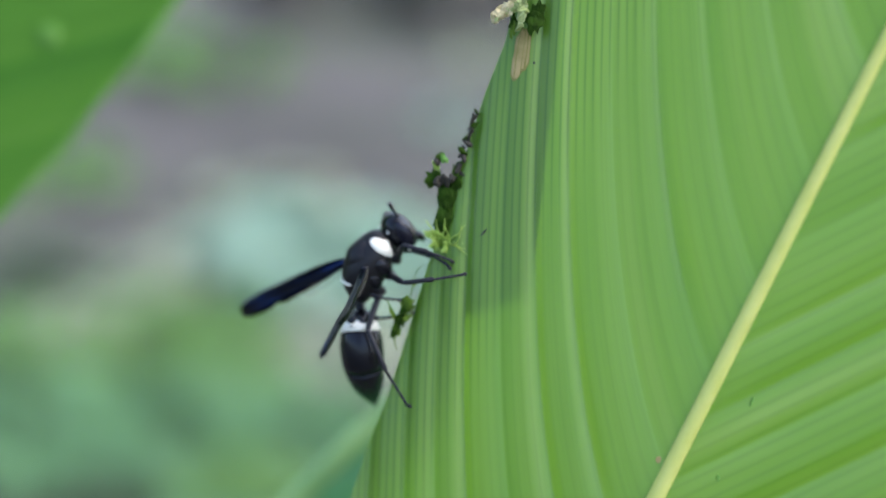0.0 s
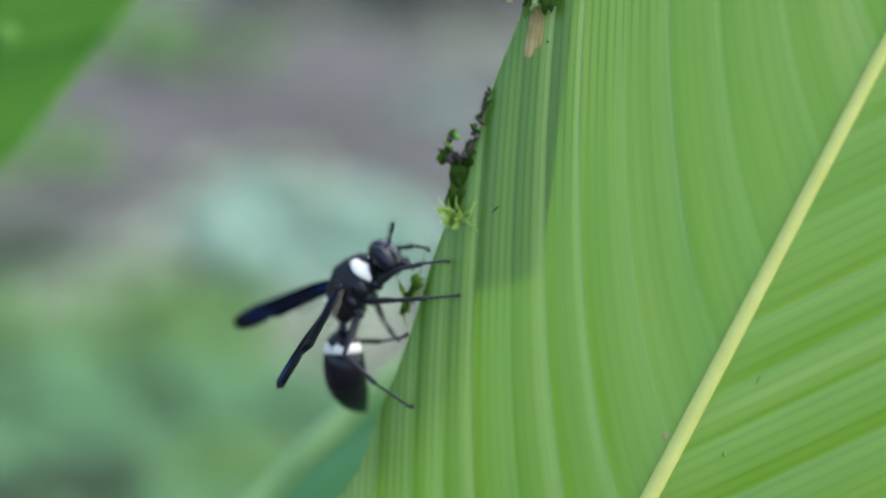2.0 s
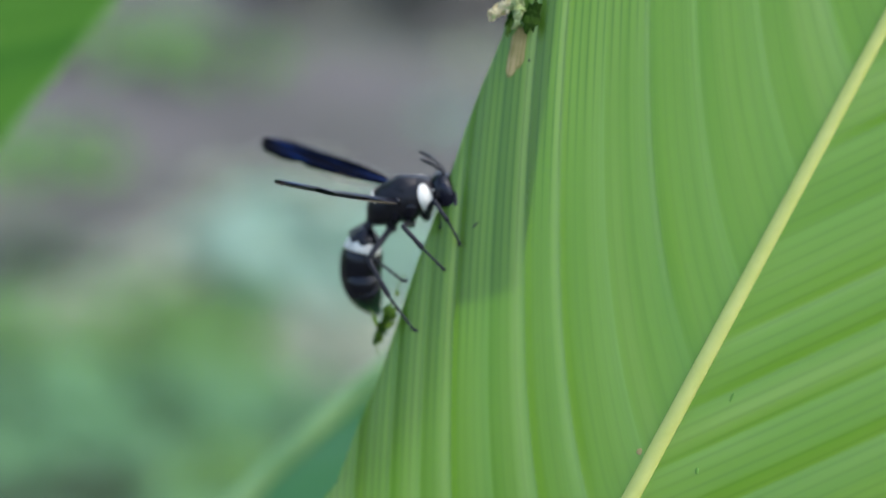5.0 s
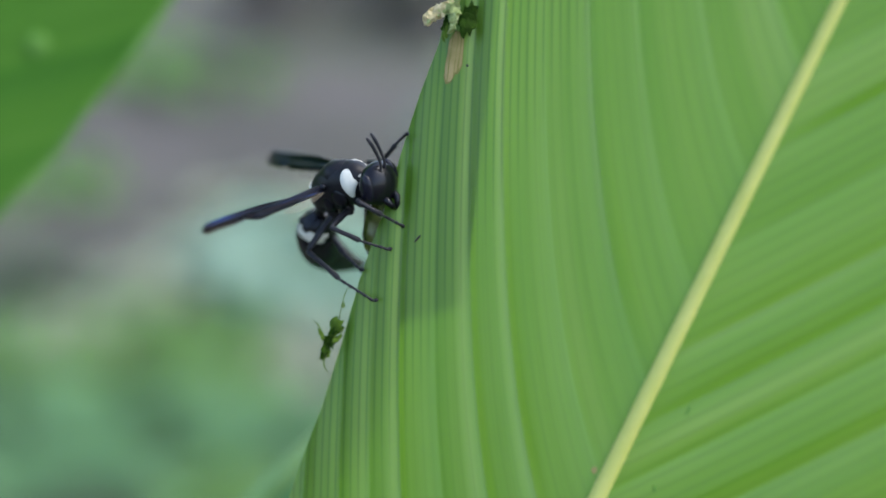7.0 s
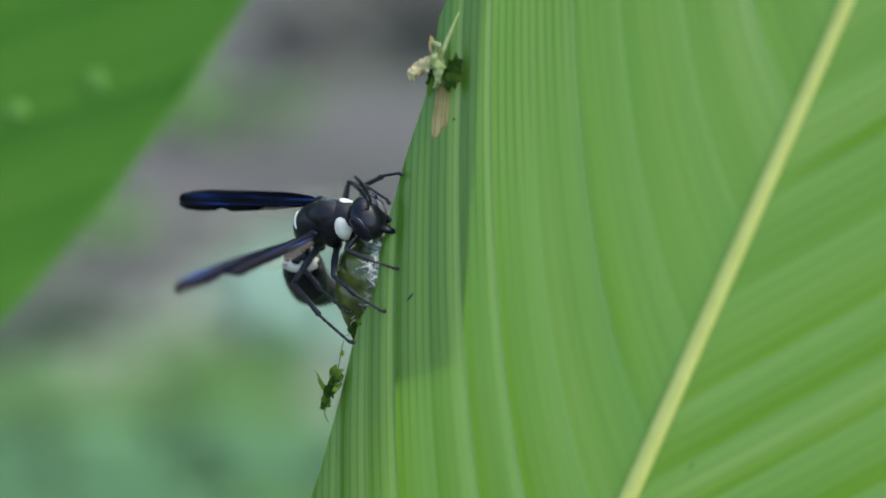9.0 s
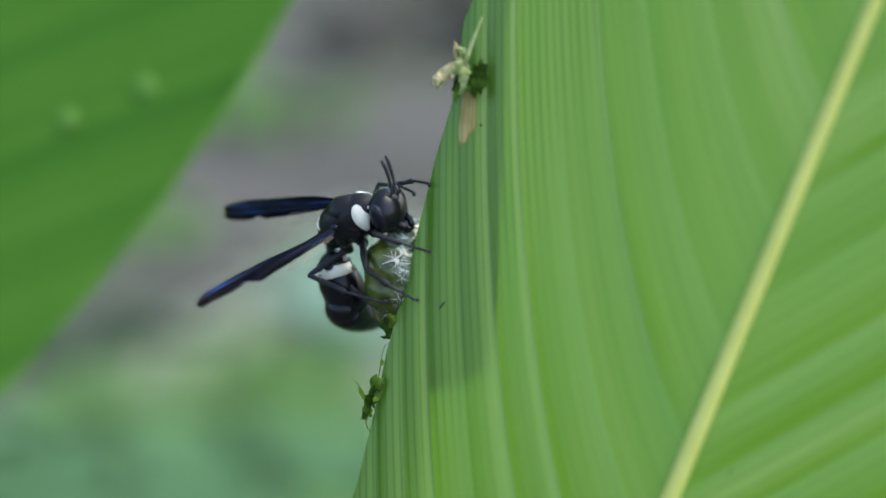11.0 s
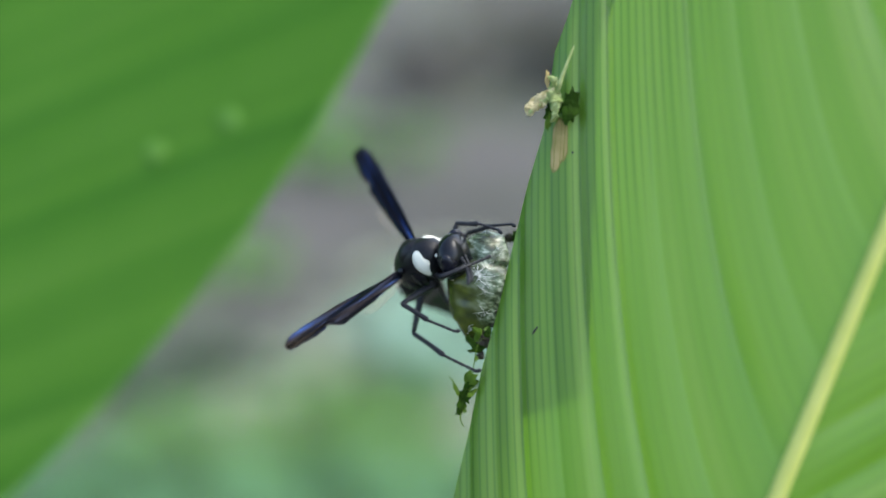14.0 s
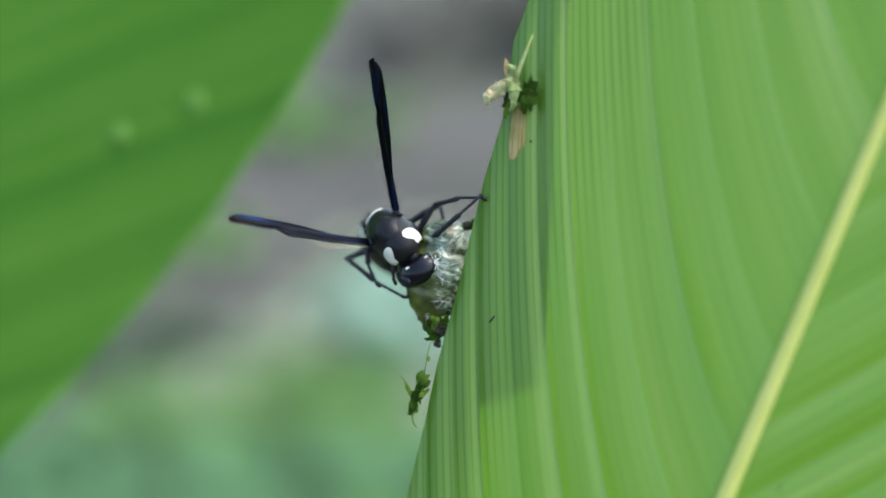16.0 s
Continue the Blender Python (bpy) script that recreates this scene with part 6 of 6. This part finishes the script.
    walk(wasp_legs["Rfront"][0], [
        (0, pose(0.0019, -0.001, -0.0017, -10.7, -27.7, -55.7)),
        (0.5, pose(0.0019, -0.001, -0.0017, -9.4, -44.3, -52.8)),
        (1, pose(0.0019, -0.001, -0.0017, -13.6, -42.2, -51.8)),
        (1.5, pose(0.0019, -0.001, -0.0017, 23.9, -9.3, -48.8)),
        (2, pose(0.0019, -0.001, -0.0017, 34.0, 9.6, -32.1)),
        (2.25, pose(0.0019, -0.001, -0.0017, 6.7, -37.6, -43.8)),
        (2.5, pose(0.0019, -0.001, -0.0017, -84.8, -77.9, 22.7)),
        (3, pose(0.0019, -0.001, -0.0017, 92.6, -59.3, -133.4)),
        (3.5, pose(0.0019, -0.001, -0.0017, 24.9, -57.6, -71.6)),
        (4, pose(0.0019, -0.001, -0.0017, -0.4, -41.1, -56.2)),
        (6.5, pose(0.0019, -0.001, -0.0017, -3.4, -60.6, -54.1)),
        (7, pose(0.0019, -0.001, -0.0017, 25.8, -17.1, -52.2)),
        (7.5, pose(0.0019, -0.001, -0.0017, 52.2, -43.3, -78.9)),
        (8, pose(0.0019, -0.001, -0.0017, 37.4, -47.5, -73.7)),
        (8.5, pose(0.0019, -0.001, -0.0017, 20.8, -24.9, -56.3)),
        (9, pose(0.0019, -0.001, -0.0017, 41.6, -38.6, -69.0)),
        (9.5, pose(0.0019, -0.001, -0.0017, 36.5, -10.8, -44.8)),
        (10, pose(0.0019, -0.001, -0.0017, 27.3, -28.0, -58.1)),
        (12.5, pose(0.0019, -0.001, -0.0017, 19.3, 2.0, -46.3)),
        (13, pose(0.0019, -0.001, -0.0017, 3.7, 4.1, -54.3)),
        (13.5, pose(0.0019, -0.001, -0.0017, 12.6, -3.8, -51.2)),
        (14, pose(0.0019, -0.001, -0.0017, 57.8, -12.1, -31.7)),
        (14.5, pose(0.0019, -0.001, -0.0017, 40.4, -8.2, -40.5)),
        (15, pose(0.0019, -0.001, -0.0017, 41.0, -9.1, -41.0)),
        (15.5, pose(0.0019, -0.001, -0.0017, 49.9, -4.8, -29.0)),
        (15.75, pose(0.0019, -0.001, -0.0017, 55.3, -62.9, -77.2)),
        (16, pose(0.0019, -0.001, -0.0017, 165.0, -45.3, 139.4)),
    ])
    walk(wasp_legs["Rfront"][1], [
        (0, pose(0.003, 0, 0, 0.0, 72.6, 0.0)),
        (0.5, pose(0.003, 0, 0, 0.0, 80.7, 0.0)),
        (1, pose(0.003, 0, 0, 0.0, 69.9, 0.0)),
        (1.5, pose(0.003, 0, 0, 0.0, 48.8, 0.0)),
        (2, pose(0.003, 0, 0, 0.0, 40.0, 0.0)),
        (2.25, pose(0.003, 0, 0, 0.0, 93.9, 0.0)),
        (2.5, pose(0.003, 0, 0, 0.0, 147.9, 0.0)),
        (3, pose(0.003, 0, 0, 0.0, 138.2, 0.0)),
        (3.5, pose(0.003, 0, 0, 0.0, 125.9, 0.0)),
        (4, pose(0.003, 0, 0, 0.0, 100.3, 0.0)),
        (6.5, pose(0.003, 0, 0, 0.0, 105.5, 0.0)),
        (7, pose(0.003, 0, 0, 0.0, 104.5, 0.0)),
        (7.5, pose(0.003, 0, 0, 0.0, 105.8, 0.0)),
        (8, pose(0.003, 0, 0, 0.0, 102.0, 0.0)),
        (8.5, pose(0.003, 0, 0, 0.0, 71.1, 0.0)),
        (9, pose(0.003, 0, 0, 0.0, 84.2, 0.0)),
        (9.5, pose(0.003, 0, 0, 0.0, 79.1, 0.0)),
        (10, pose(0.003, 0, 0, 0.0, 80.6, 0.0)),
        (12.5, pose(0.003, 0, 0, 0.0, 56.7, 0.0)),
        (13, pose(0.003, 0, 0, 0.0, 56.3, 0.0)),
        (13.5, pose(0.003, 0, 0, 0.0, 59.8, 0.0)),
        (14, pose(0.003, 0, 0, 0.0, 95.3, 0.0)),
        (14.5, pose(0.003, 0, 0, 0.0, 93.2, 0.0)),
        (15, pose(0.003, 0, 0, 0.0, 114.3, 0.0)),
        (15.5, pose(0.003, 0, 0, 0.0, 81.7, 0.0)),
        (16, pose(0.003, 0, 0, 0.0, 147.8, 0.0)),
    ])
    walk(wasp_legs["Rmiddle"][0], [
        (0, pose(0.0003, -0.0012, -0.0019, 36.9, -9.5, -83.5)),
        (0.5, pose(0.0003, -0.0012, -0.0019, 49.2, -17.7, -87.3)),
        (1, pose(0.0003, -0.0012, -0.0019, 51.8, -18.6, -87.7)),
        (1.5, pose(0.0003, -0.0012, -0.0019, 49.9, 9.9, -53.3)),
        (2, pose(0.0003, -0.0012, -0.0019, 46.9, 31.1, -45.8)),
        (2.5, pose(0.0003, -0.0012, -0.0019, -0.4, -1.0, -95.9)),
        (3, pose(0.0003, -0.0012, -0.0019, 6.6, -9.9, -93.9)),
        (3.5, pose(0.0003, -0.0012, -0.0019, 5.8, -15.1, -94.7)),
        (4, pose(0.0003, -0.0012, -0.0019, 7.7, -25.8, -96.0)),
        (6.5, pose(0.0003, -0.0012, -0.0019, 53.9, -25.4, -97.6)),
        (7, pose(0.0003, -0.0012, -0.0019, 33.2, -6.4, -82.9)),
        (7.5, pose(0.0003, -0.0012, -0.0019, 42.0, -9.6, -81.1)),
        (8, pose(0.0003, -0.0012, -0.0019, 37.5, -10.6, -84.2)),
        (8.5, pose(0.0003, -0.0012, -0.0019, 38.7, -2.3, -76.5)),
        (9, pose(0.0003, -0.0012, -0.0019, 45.5, -10.3, -79.8)),
        (9.5, pose(0.0003, -0.0012, -0.0019, 41.9, -5.1, -76.7)),
        (10, pose(0.0003, -0.0012, -0.0019, 39.2, -7.0, -80.3)),
        (12.5, pose(0.0003, -0.0012, -0.0019, 32.5, 30.2, -64.4)),
        (13, pose(0.0003, -0.0012, -0.0019, 25.1, 32.7, -71.7)),
        (13.5, pose(0.0003, -0.0012, -0.0019, 27.6, 16.4, -74.5)),
        (14, pose(0.0003, -0.0012, -0.0019, 23.3, -26.7, -96.9)),
        (14.5, pose(0.0003, -0.0012, -0.0019, 44.3, -27.2, -99.0)),
        (15, pose(0.0003, -0.0012, -0.0019, 40.1, -18.2, -90.2)),
        (15.5, pose(0.0003, -0.0012, -0.0019, 55.6, -11.0, -73.2)),
        (15.75, pose(0.0003, -0.0012, -0.0019, 81.3, -23.8, -116.4)),
        (16, pose(0.0003, -0.0012, -0.0019, 109.4, -15.5, -161.4)),
    ])
    walk(wasp_legs["Rmiddle"][1], [
        (0, pose(0.0034, 0, 0, 0.0, 59.9, 0.0)),
        (0.5, pose(0.0034, 0, 0, 0.0, 66.2, 0.0)),
        (1, pose(0.0034, 0, 0, 0.0, 59.9, 0.0)),
        (1.5, pose(0.0034, 0, 0, 0.0, 31.9, 0.0)),
        (2, pose(0.0034, 0, 0, 0.0, 33.4, 0.0)),
        (2.5, pose(0.0034, 0, 0, 0.0, 68.8, 0.0)),
        (3, pose(0.0034, 0, 0, 0.0, 88.0, 0.0)),
        (3.5, pose(0.0034, 0, 0, 0.0, 93.0, 0.0)),
        (4, pose(0.0034, 0, 0, 0.0, 99.4, 0.0)),
        (6.5, pose(0.0034, 0, 0, 0.0, 91.9, 0.0)),
        (7, pose(0.0034, 0, 0, 0.0, 102.0, 0.0)),
        (7.5, pose(0.0034, 0, 0, 0.0, 74.1, 0.0)),
        (8, pose(0.0034, 0, 0, 0.0, 66.0, 0.0)),
        (8.5, pose(0.0034, 0, 0, 0.0, 48.5, 0.0)),
        (9, pose(0.0034, 0, 0, 0.0, 54.7, 0.0)),
        (9.5, pose(0.0034, 0, 0, 0.0, 78.0, 0.0)),
        (10, pose(0.0034, 0, 0, 0.0, 66.6, 0.0)),
        (12.5, pose(0.0034, 0, 0, 0.0, 17.6, 0.0)),
        (13, pose(0.0034, 0, 0, 0.0, 12.5, 0.0)),
        (13.5, pose(0.0034, 0, 0, 0.0, 35.2, 0.0)),
        (14, pose(0.0034, 0, 0, 0.0, 108.9, 0.0)),
        (14.5, pose(0.0034, 0, 0, 0.0, 108.0, 0.0)),
        (15, pose(0.0034, 0, 0, 0.0, 103.1, 0.0)),
        (15.5, pose(0.0034, 0, 0, 0.0, 87.9, 0.0)),
        (16, pose(0.0034, 0, 0, 0.0, 134.6, 0.0)),
    ])
    walk(wasp_legs["Rhind"][0], [
        (0, pose(-0.0015, -0.0011, -0.0018, 10.1, -8.9, -144.5)),
        (0.5, pose(-0.0015, -0.0011, -0.0018, 16.8, -20.4, -147.7)),
        (1, pose(-0.0015, -0.0011, -0.0018, 11.7, -31.1, -149.0)),
        (1.5, pose(-0.0015, -0.0011, -0.0018, 23.9, -33.8, -154.7)),
        (2, pose(-0.0015, -0.0011, -0.0018, 6.8, 12.4, -142.2)),
        (2.5, pose(-0.0015, -0.0011, -0.0018, 23.5, -5.7, -142.4)),
        (3, pose(-0.0015, -0.0011, -0.0018, 10.7, 29.5, -137.8)),
        (3.5, pose(-0.0015, -0.0011, -0.0018, 15.5, 2.5, -141.1)),
        (4, pose(-0.0015, -0.0011, -0.0018, 19.9, 20.0, -134.0)),
        (6.5, pose(-0.0015, -0.0011, -0.0018, 67.3, -9.4, -139.5)),
        (7, pose(-0.0015, -0.0011, -0.0018, 38.2, 16.3, -123.9)),
        (7.5, pose(-0.0015, -0.0011, -0.0018, 61.9, 23.3, -92.0)),
        (8, pose(-0.0015, -0.0011, -0.0018, 57.8, 7.9, -114.4)),
        (8.5, pose(-0.0015, -0.0011, -0.0018, 66.9, -6.2, -131.6)),
        (9, pose(-0.0015, -0.0011, -0.0018, 65.5, -0.3, -119.0)),
        (9.5, pose(-0.0015, -0.0011, -0.0018, 57.4, 0.5, -125.5)),
        (10, pose(-0.0015, -0.0011, -0.0018, 61.4, -3.9, -130.4)),
        (12.5, pose(-0.0015, -0.0011, -0.0018, 57.3, -25.7, -165.2)),
        (13, pose(-0.0015, -0.0011, -0.0018, 43.4, -8.0, -141.6)),
        (13.5, pose(-0.0015, -0.0011, -0.0018, 45.8, 0.6, -132.3)),
        (14, pose(-0.0015, -0.0011, -0.0018, 49.1, 21.4, -110.5)),
        (14.5, pose(-0.0015, -0.0011, -0.0018, 56.0, 14.9, -108.2)),
        (15, pose(-0.0015, -0.0011, -0.0018, 52.9, 23.3, -104.7)),
        (15.5, pose(-0.0015, -0.0011, -0.0018, 70.1, 21.2, -78.0)),
        (16, pose(-0.0015, -0.0011, -0.0018, 82.8, -9.3, -117.1)),
    ])
    walk(wasp_legs["Rhind"][1], [
        (0, pose(0.0038, 0, 0, 0.0, 46.0, 0.0)),
        (0.5, pose(0.0038, 0, 0, 0.0, 55.7, 0.0)),
        (1, pose(0.0038, 0, 0, 0.0, 67.8, 0.0)),
        (1.5, pose(0.0038, 0, 0, 0.0, 94.4, 0.0)),
        (2, pose(0.0038, 0, 0, 0.0, 66.8, 0.0)),
        (2.5, pose(0.0038, 0, 0, 0.0, 69.3, 0.0)),
        (3, pose(0.0038, 0, 0, 0.0, 15.5, 0.0)),
        (3.5, pose(0.0038, 0, 0, 0.0, 55.4, 0.0)),
        (4, pose(0.0038, 0, 0, 0.0, 38.8, 0.0)),
        (6.5, pose(0.0038, 0, 0, 0.0, 115.4, 0.0)),
        (7, pose(0.0038, 0, 0, 0.0, 82.1, 0.0)),
        (7.5, pose(0.0038, 0, 0, 0.0, 42.8, 0.0)),
        (8, pose(0.0038, 0, 0, 0.0, 65.5, 0.0)),
        (8.5, pose(0.0038, 0, 0, 0.0, 101.4, 0.0)),
        (9, pose(0.0038, 0, 0, 0.0, 72.7, 0.0)),
        (9.5, pose(0.0038, 0, 0, 0.0, 84.2, 0.0)),
        (10, pose(0.0038, 0, 0, 0.0, 102.9, 0.0)),
        (12.5, pose(0.0038, 0, 0, 0.0, 120.7, 0.0)),
        (13, pose(0.0038, 0, 0, 0.0, 90.9, 0.0)),
        (13.5, pose(0.0038, 0, 0, 0.0, 76.2, 0.0)),
        (14, pose(0.0038, 0, 0, 0.0, 68.9, 0.0)),
        (14.5, pose(0.0038, 0, 0, 0.0, 95.8, 0.0)),
        (15, pose(0.0038, 0, 0, 0.0, 97.3, 0.0)),
        (15.5, pose(0.0038, 0, 0, 0.0, 82.1, 0.0)),
        (16, pose(0.0038, 0, 0, 0.0, 126.0, 0.0)),
    ])
    walk(back_leaf, [
        (0, SITE @ pose(-0.098548, 0.049, 0.045113, 90, -51.1, 0)),
        (0.5, SITE @ pose(-0.099916, 0.049, 0.043532, 90, -51.1, 0)),
        (1, SITE @ pose(-0.101546, 0.049, 0.042498, 90, -51.1, 0)),
        (1.5, SITE @ pose(-0.101637, 0.049, 0.041361, 90, -51.1, 0)),
        (2, SITE @ pose(-0.104727, 0.049, 0.041566, 90, -51.1, 0)),
        (2.5, SITE @ pose(-0.106443, 0.049, 0.040361, 90, -51.1, 0)),
        (3, SITE @ pose(-0.107952, 0.049, 0.04085, 90, -51.1, 0)),
        (3.5, SITE @ pose(-0.107043, 0.049, 0.039875, 90, -51.1, 0)),
        (4, SITE @ pose(-0.108314, 0.049, 0.041829, 90, -51.1, 0)),
        (6.5, SITE @ pose(-0.098393, 0.049, 0.043317, 90, -51.1, 0)),
        (7, SITE @ pose(-0.093215, 0.049, 0.044948, 90, -51.1, 0)),
        (7.5, SITE @ pose(-0.089415, 0.049, 0.048292, 90, -51.1, 0)),
        (8, SITE @ pose(-0.087197, 0.049, 0.050183, 90, -51.1, 0)),
        (8.5, SITE @ pose(-0.087592, 0.049, 0.047565, 90, -51.1, 0)),
        (9, SITE @ pose(-0.085855, 0.049, 0.047998, 90, -51.1, 0)),
        (9.5, SITE @ pose(-0.085693, 0.049, 0.04874, 90, -51.1, 0)),
        (10, SITE @ pose(-0.084721, 0.049, 0.04896, 90, -51.1, 0)),
        (12.5, SITE @ pose(-0.083542, 0.049, 0.048991, 90, -51.1, 0)),
        (13, SITE @ pose(-0.082691, 0.049, 0.04959, 90, -51.1, 0)),
        (13.5, SITE @ pose(-0.083053, 0.049, 0.048816, 90, -51.1, 0)),
        (14, SITE @ pose(-0.085436, 0.049, 0.049104, 90, -51.1, 0)),
        (14.5, SITE @ pose(-0.08396, 0.049, 0.048805, 90, -51.1, 0)),
        (15, SITE @ pose(-0.082229, 0.049, 0.048912, 90, -51.1, 0)),
        (15.5, SITE @ pose(-0.083151, 0.049, 0.048716, 90, -51.1, 0)),
        (16, SITE @ pose(-0.084643, 0.049, 0.049104, 90, -51.1, 0)),
    ])
    walk(low_leaf, [
        (0, SITE @ pose(0.015453, 0.04, -0.05645, -90, 45.4, 180)),
        (0.5, SITE @ pose(0.014606, 0.04, -0.05747, -90, 45.4, 180)),
        (1, SITE @ pose(0.013387, 0.04, -0.058507, -90, 45.4, 180)),
        (1.5, SITE @ pose(0.013441, 0.04, -0.059593, -90, 45.4, 180)),
        (2, SITE @ pose(0.011757, 0.04, -0.058877, -90, 45.4, 180)),
        (2.5, SITE @ pose(0.011323, 0.04, -0.059203, -90, 45.4, 180)),
        (3, SITE @ pose(0.011361, 0.04, -0.057638, -90, 45.4, 180)),
        (3.5, SITE @ pose(0.01227, 0.04, -0.057952, -90, 45.4, 180)),
        (4, SITE @ pose(0.012548, 0.04, -0.055652, -90, 45.4, 180)),
        (6.5, SITE @ pose(0.014811, 0.04, -0.056885, -90, 45.4, 180)),
        (7, SITE @ pose(0.015935, 0.04, -0.056752, -90, 45.4, 180)),
        (8, SITE @ pose(0.015271, 0.04, -0.0565, -90, 45.4, 180)),
        (9, SITE @ pose(0.016037, 0.04, -0.058321, -90, 45.4, 180)),
        (10, SITE @ pose(0.017376, 0.04, -0.058201, -90, 45.4, 180)),
        (12.5, SITE @ pose(0.017732, 0.04, -0.059848, -90, 45.4, 180)),
        (14, SITE @ pose(0.01608, 0.04, -0.057576, -90, 45.4, 180)),
        (16, SITE @ pose(0.018272, 0.04, -0.059442, -90, 45.4, 180)),
    ])
    walk(grub, [
        (0, SITE @ pose(0.001778, 0.004452, 0.002365, 0, 15, 0)),
        (5, SITE @ pose(0.001778, 0.004452, 0.002365, 0, 15, 0)),
        (6.5, SITE @ pose(0.0006, 0.0042, 0.0008, 0, 20, 0)),
        (7, SITE @ pose(-0.0008, 0.004, 0.0, 0, 21, 0)),
        (8, SITE @ pose(-0.0021, 0.0037, -0.0004, 0, 22, 0)),
        (8.5, SITE @ pose(-0.0027, 0.0036, -0.0003, 0, 22, 0)),
        (9, SITE @ pose(-0.0026, 0.0036, 0.0, 0, 21, 0)),
        (10, SITE @ pose(-0.0025, 0.0035, 0.0004, 0, 19, 0)),
        (11.3, SITE @ pose(-0.0031, 0.0035, 0.0017, 0, 17, 0)),
        (12.5, SITE @ pose(-0.003722, 0.003447, 0.002465, 0, 15, 0)),
        (16, SITE @ pose(-0.003722, 0.003447, 0.002465, 0, 15, 0)),
    ])
    walk(upper_scraps, [
        (0, SITE @ pose(0, 0, 0, 0, 0, 0)),
        (4.3, SITE @ pose(0, 0, 0, 0, 0, 0)),
        (4.7, SITE @ pose(-0.0003, 0.000546, -0.0015, 0, 8, 0)),
        (5.1, SITE @ pose(-0.001, 0.02184, -0.06, 0, 40, 0)),
        (5.4, SITE @ pose(-0.003, 0.08372, -0.23, 0, 75, 0)),
        (5.6, SITE @ pose(-0.004, 0.12558, -0.345, 0, 80, 0)),
        (16, SITE @ pose(-0.004, 0.12558, -0.345, 0, 80, 0)),
    ])
    walk(edge_droppings, [
        (0, SITE @ pose(0, 0, 0, 0, 0, 0)),
        (4.6, SITE @ pose(0, 0, 0, 0, 0, 0)),
        (5.0, SITE @ pose(-0.0006, 0.001, -0.003, 0, 6, 0)),
        (5.4, SITE @ pose(-0.002, 0.0255, -0.07, 0, 35, 0)),
        (5.7, SITE @ pose(-0.004, 0.0874, -0.24, 0, 60, 0)),
        (5.9, SITE @ pose(-0.005, 0.1262, -0.347, 0, 70, 0)),
        (16, SITE @ pose(-0.005, 0.1262, -0.347, 0, 70, 0)),
    ])
    walk(dangling, [
        (0, SITE @ pose(3.9e-05, -1.2e-05, -0.000245, 0, -0, 0)),
        (0.5, SITE @ pose(-8e-06, 2e-06, -2.6e-05, 0, -0, 0)),
        (1, SITE @ pose(-8.8e-05, 2.7e-05, -6e-05, 0, -0, 0)),
        (1.5, SITE @ pose(0.0002, -6.2e-05, 0.0001, 0, -0, 0)),
        (2, SITE @ pose(-5.2e-05, 1.6e-05, -0.000436, 0, -0, 0)),
        (2.5, SITE @ pose(0.000217, -6.7e-05, -0.000615, 0, -0, 0)),
        (3, SITE @ pose(-0.000478, 0.000147, -0.001169, 0, -0, 0)),
        (3.5, SITE @ pose(-0.000629, 0.000194, -0.001139, 0, -0, 0)),
        (4, SITE @ pose(-0.001208, 0.000372, -0.001296, 0, -0, 0)),
        (6.5, SITE @ pose(0.000364, -0.000112, -0.00291, 0, -0, 0)),
        (7, SITE @ pose(-0.000334, 0.000103, -0.001432, 0, -0, 0)),
        (7.5, SITE @ pose(0.000104, -3.2e-05, -0.001506, 0, -0, 0)),
        (8, SITE @ pose(-0.000311, 9.6e-05, -0.000167, 0, -0, 0)),
        (8.5, SITE @ pose(8.7e-05, -2.7e-05, -0.000336, 0, -0, 0)),
        (9, SITE @ pose(7.3e-05, -2.3e-05, -0.000253, 0, -0, 0)),
        (9.5, SITE @ pose(0.000285, -8.8e-05, -0.000363, 0, -0, 0)),
        (10, SITE @ pose(0.000677, -0.000209, -0.000205, 0, -0, 0)),
        (12.5, SITE @ pose(0.000216, -6.7e-05, -0.000108, 0, -0, 0)),
        (13, SITE @ pose(-0.000456, 0.00014, -0.000232, 0, -0, 0)),
        (13.5, SITE @ pose(-0.000363, 0.000112, -0.000907, 0, -0, 0)),
        (14, SITE @ pose(0.000802, -0.000247, 0.002386, 0, -0, 0)),
        (14.5, SITE @ pose(6.8e-05, -2.1e-05, 0.001596, 0, -0, 0)),
        (15, SITE @ pose(7.9e-05, -2.4e-05, 0.001141, 0, -0, 0)),
        (15.5, SITE @ pose(0.000215, -6.6e-05, 0.001232, 0, -0, 0)),
        (16, SITE @ pose(0.000309, -9.5e-05, 0.001314, 0, -0, 0)),
    ])


motions()
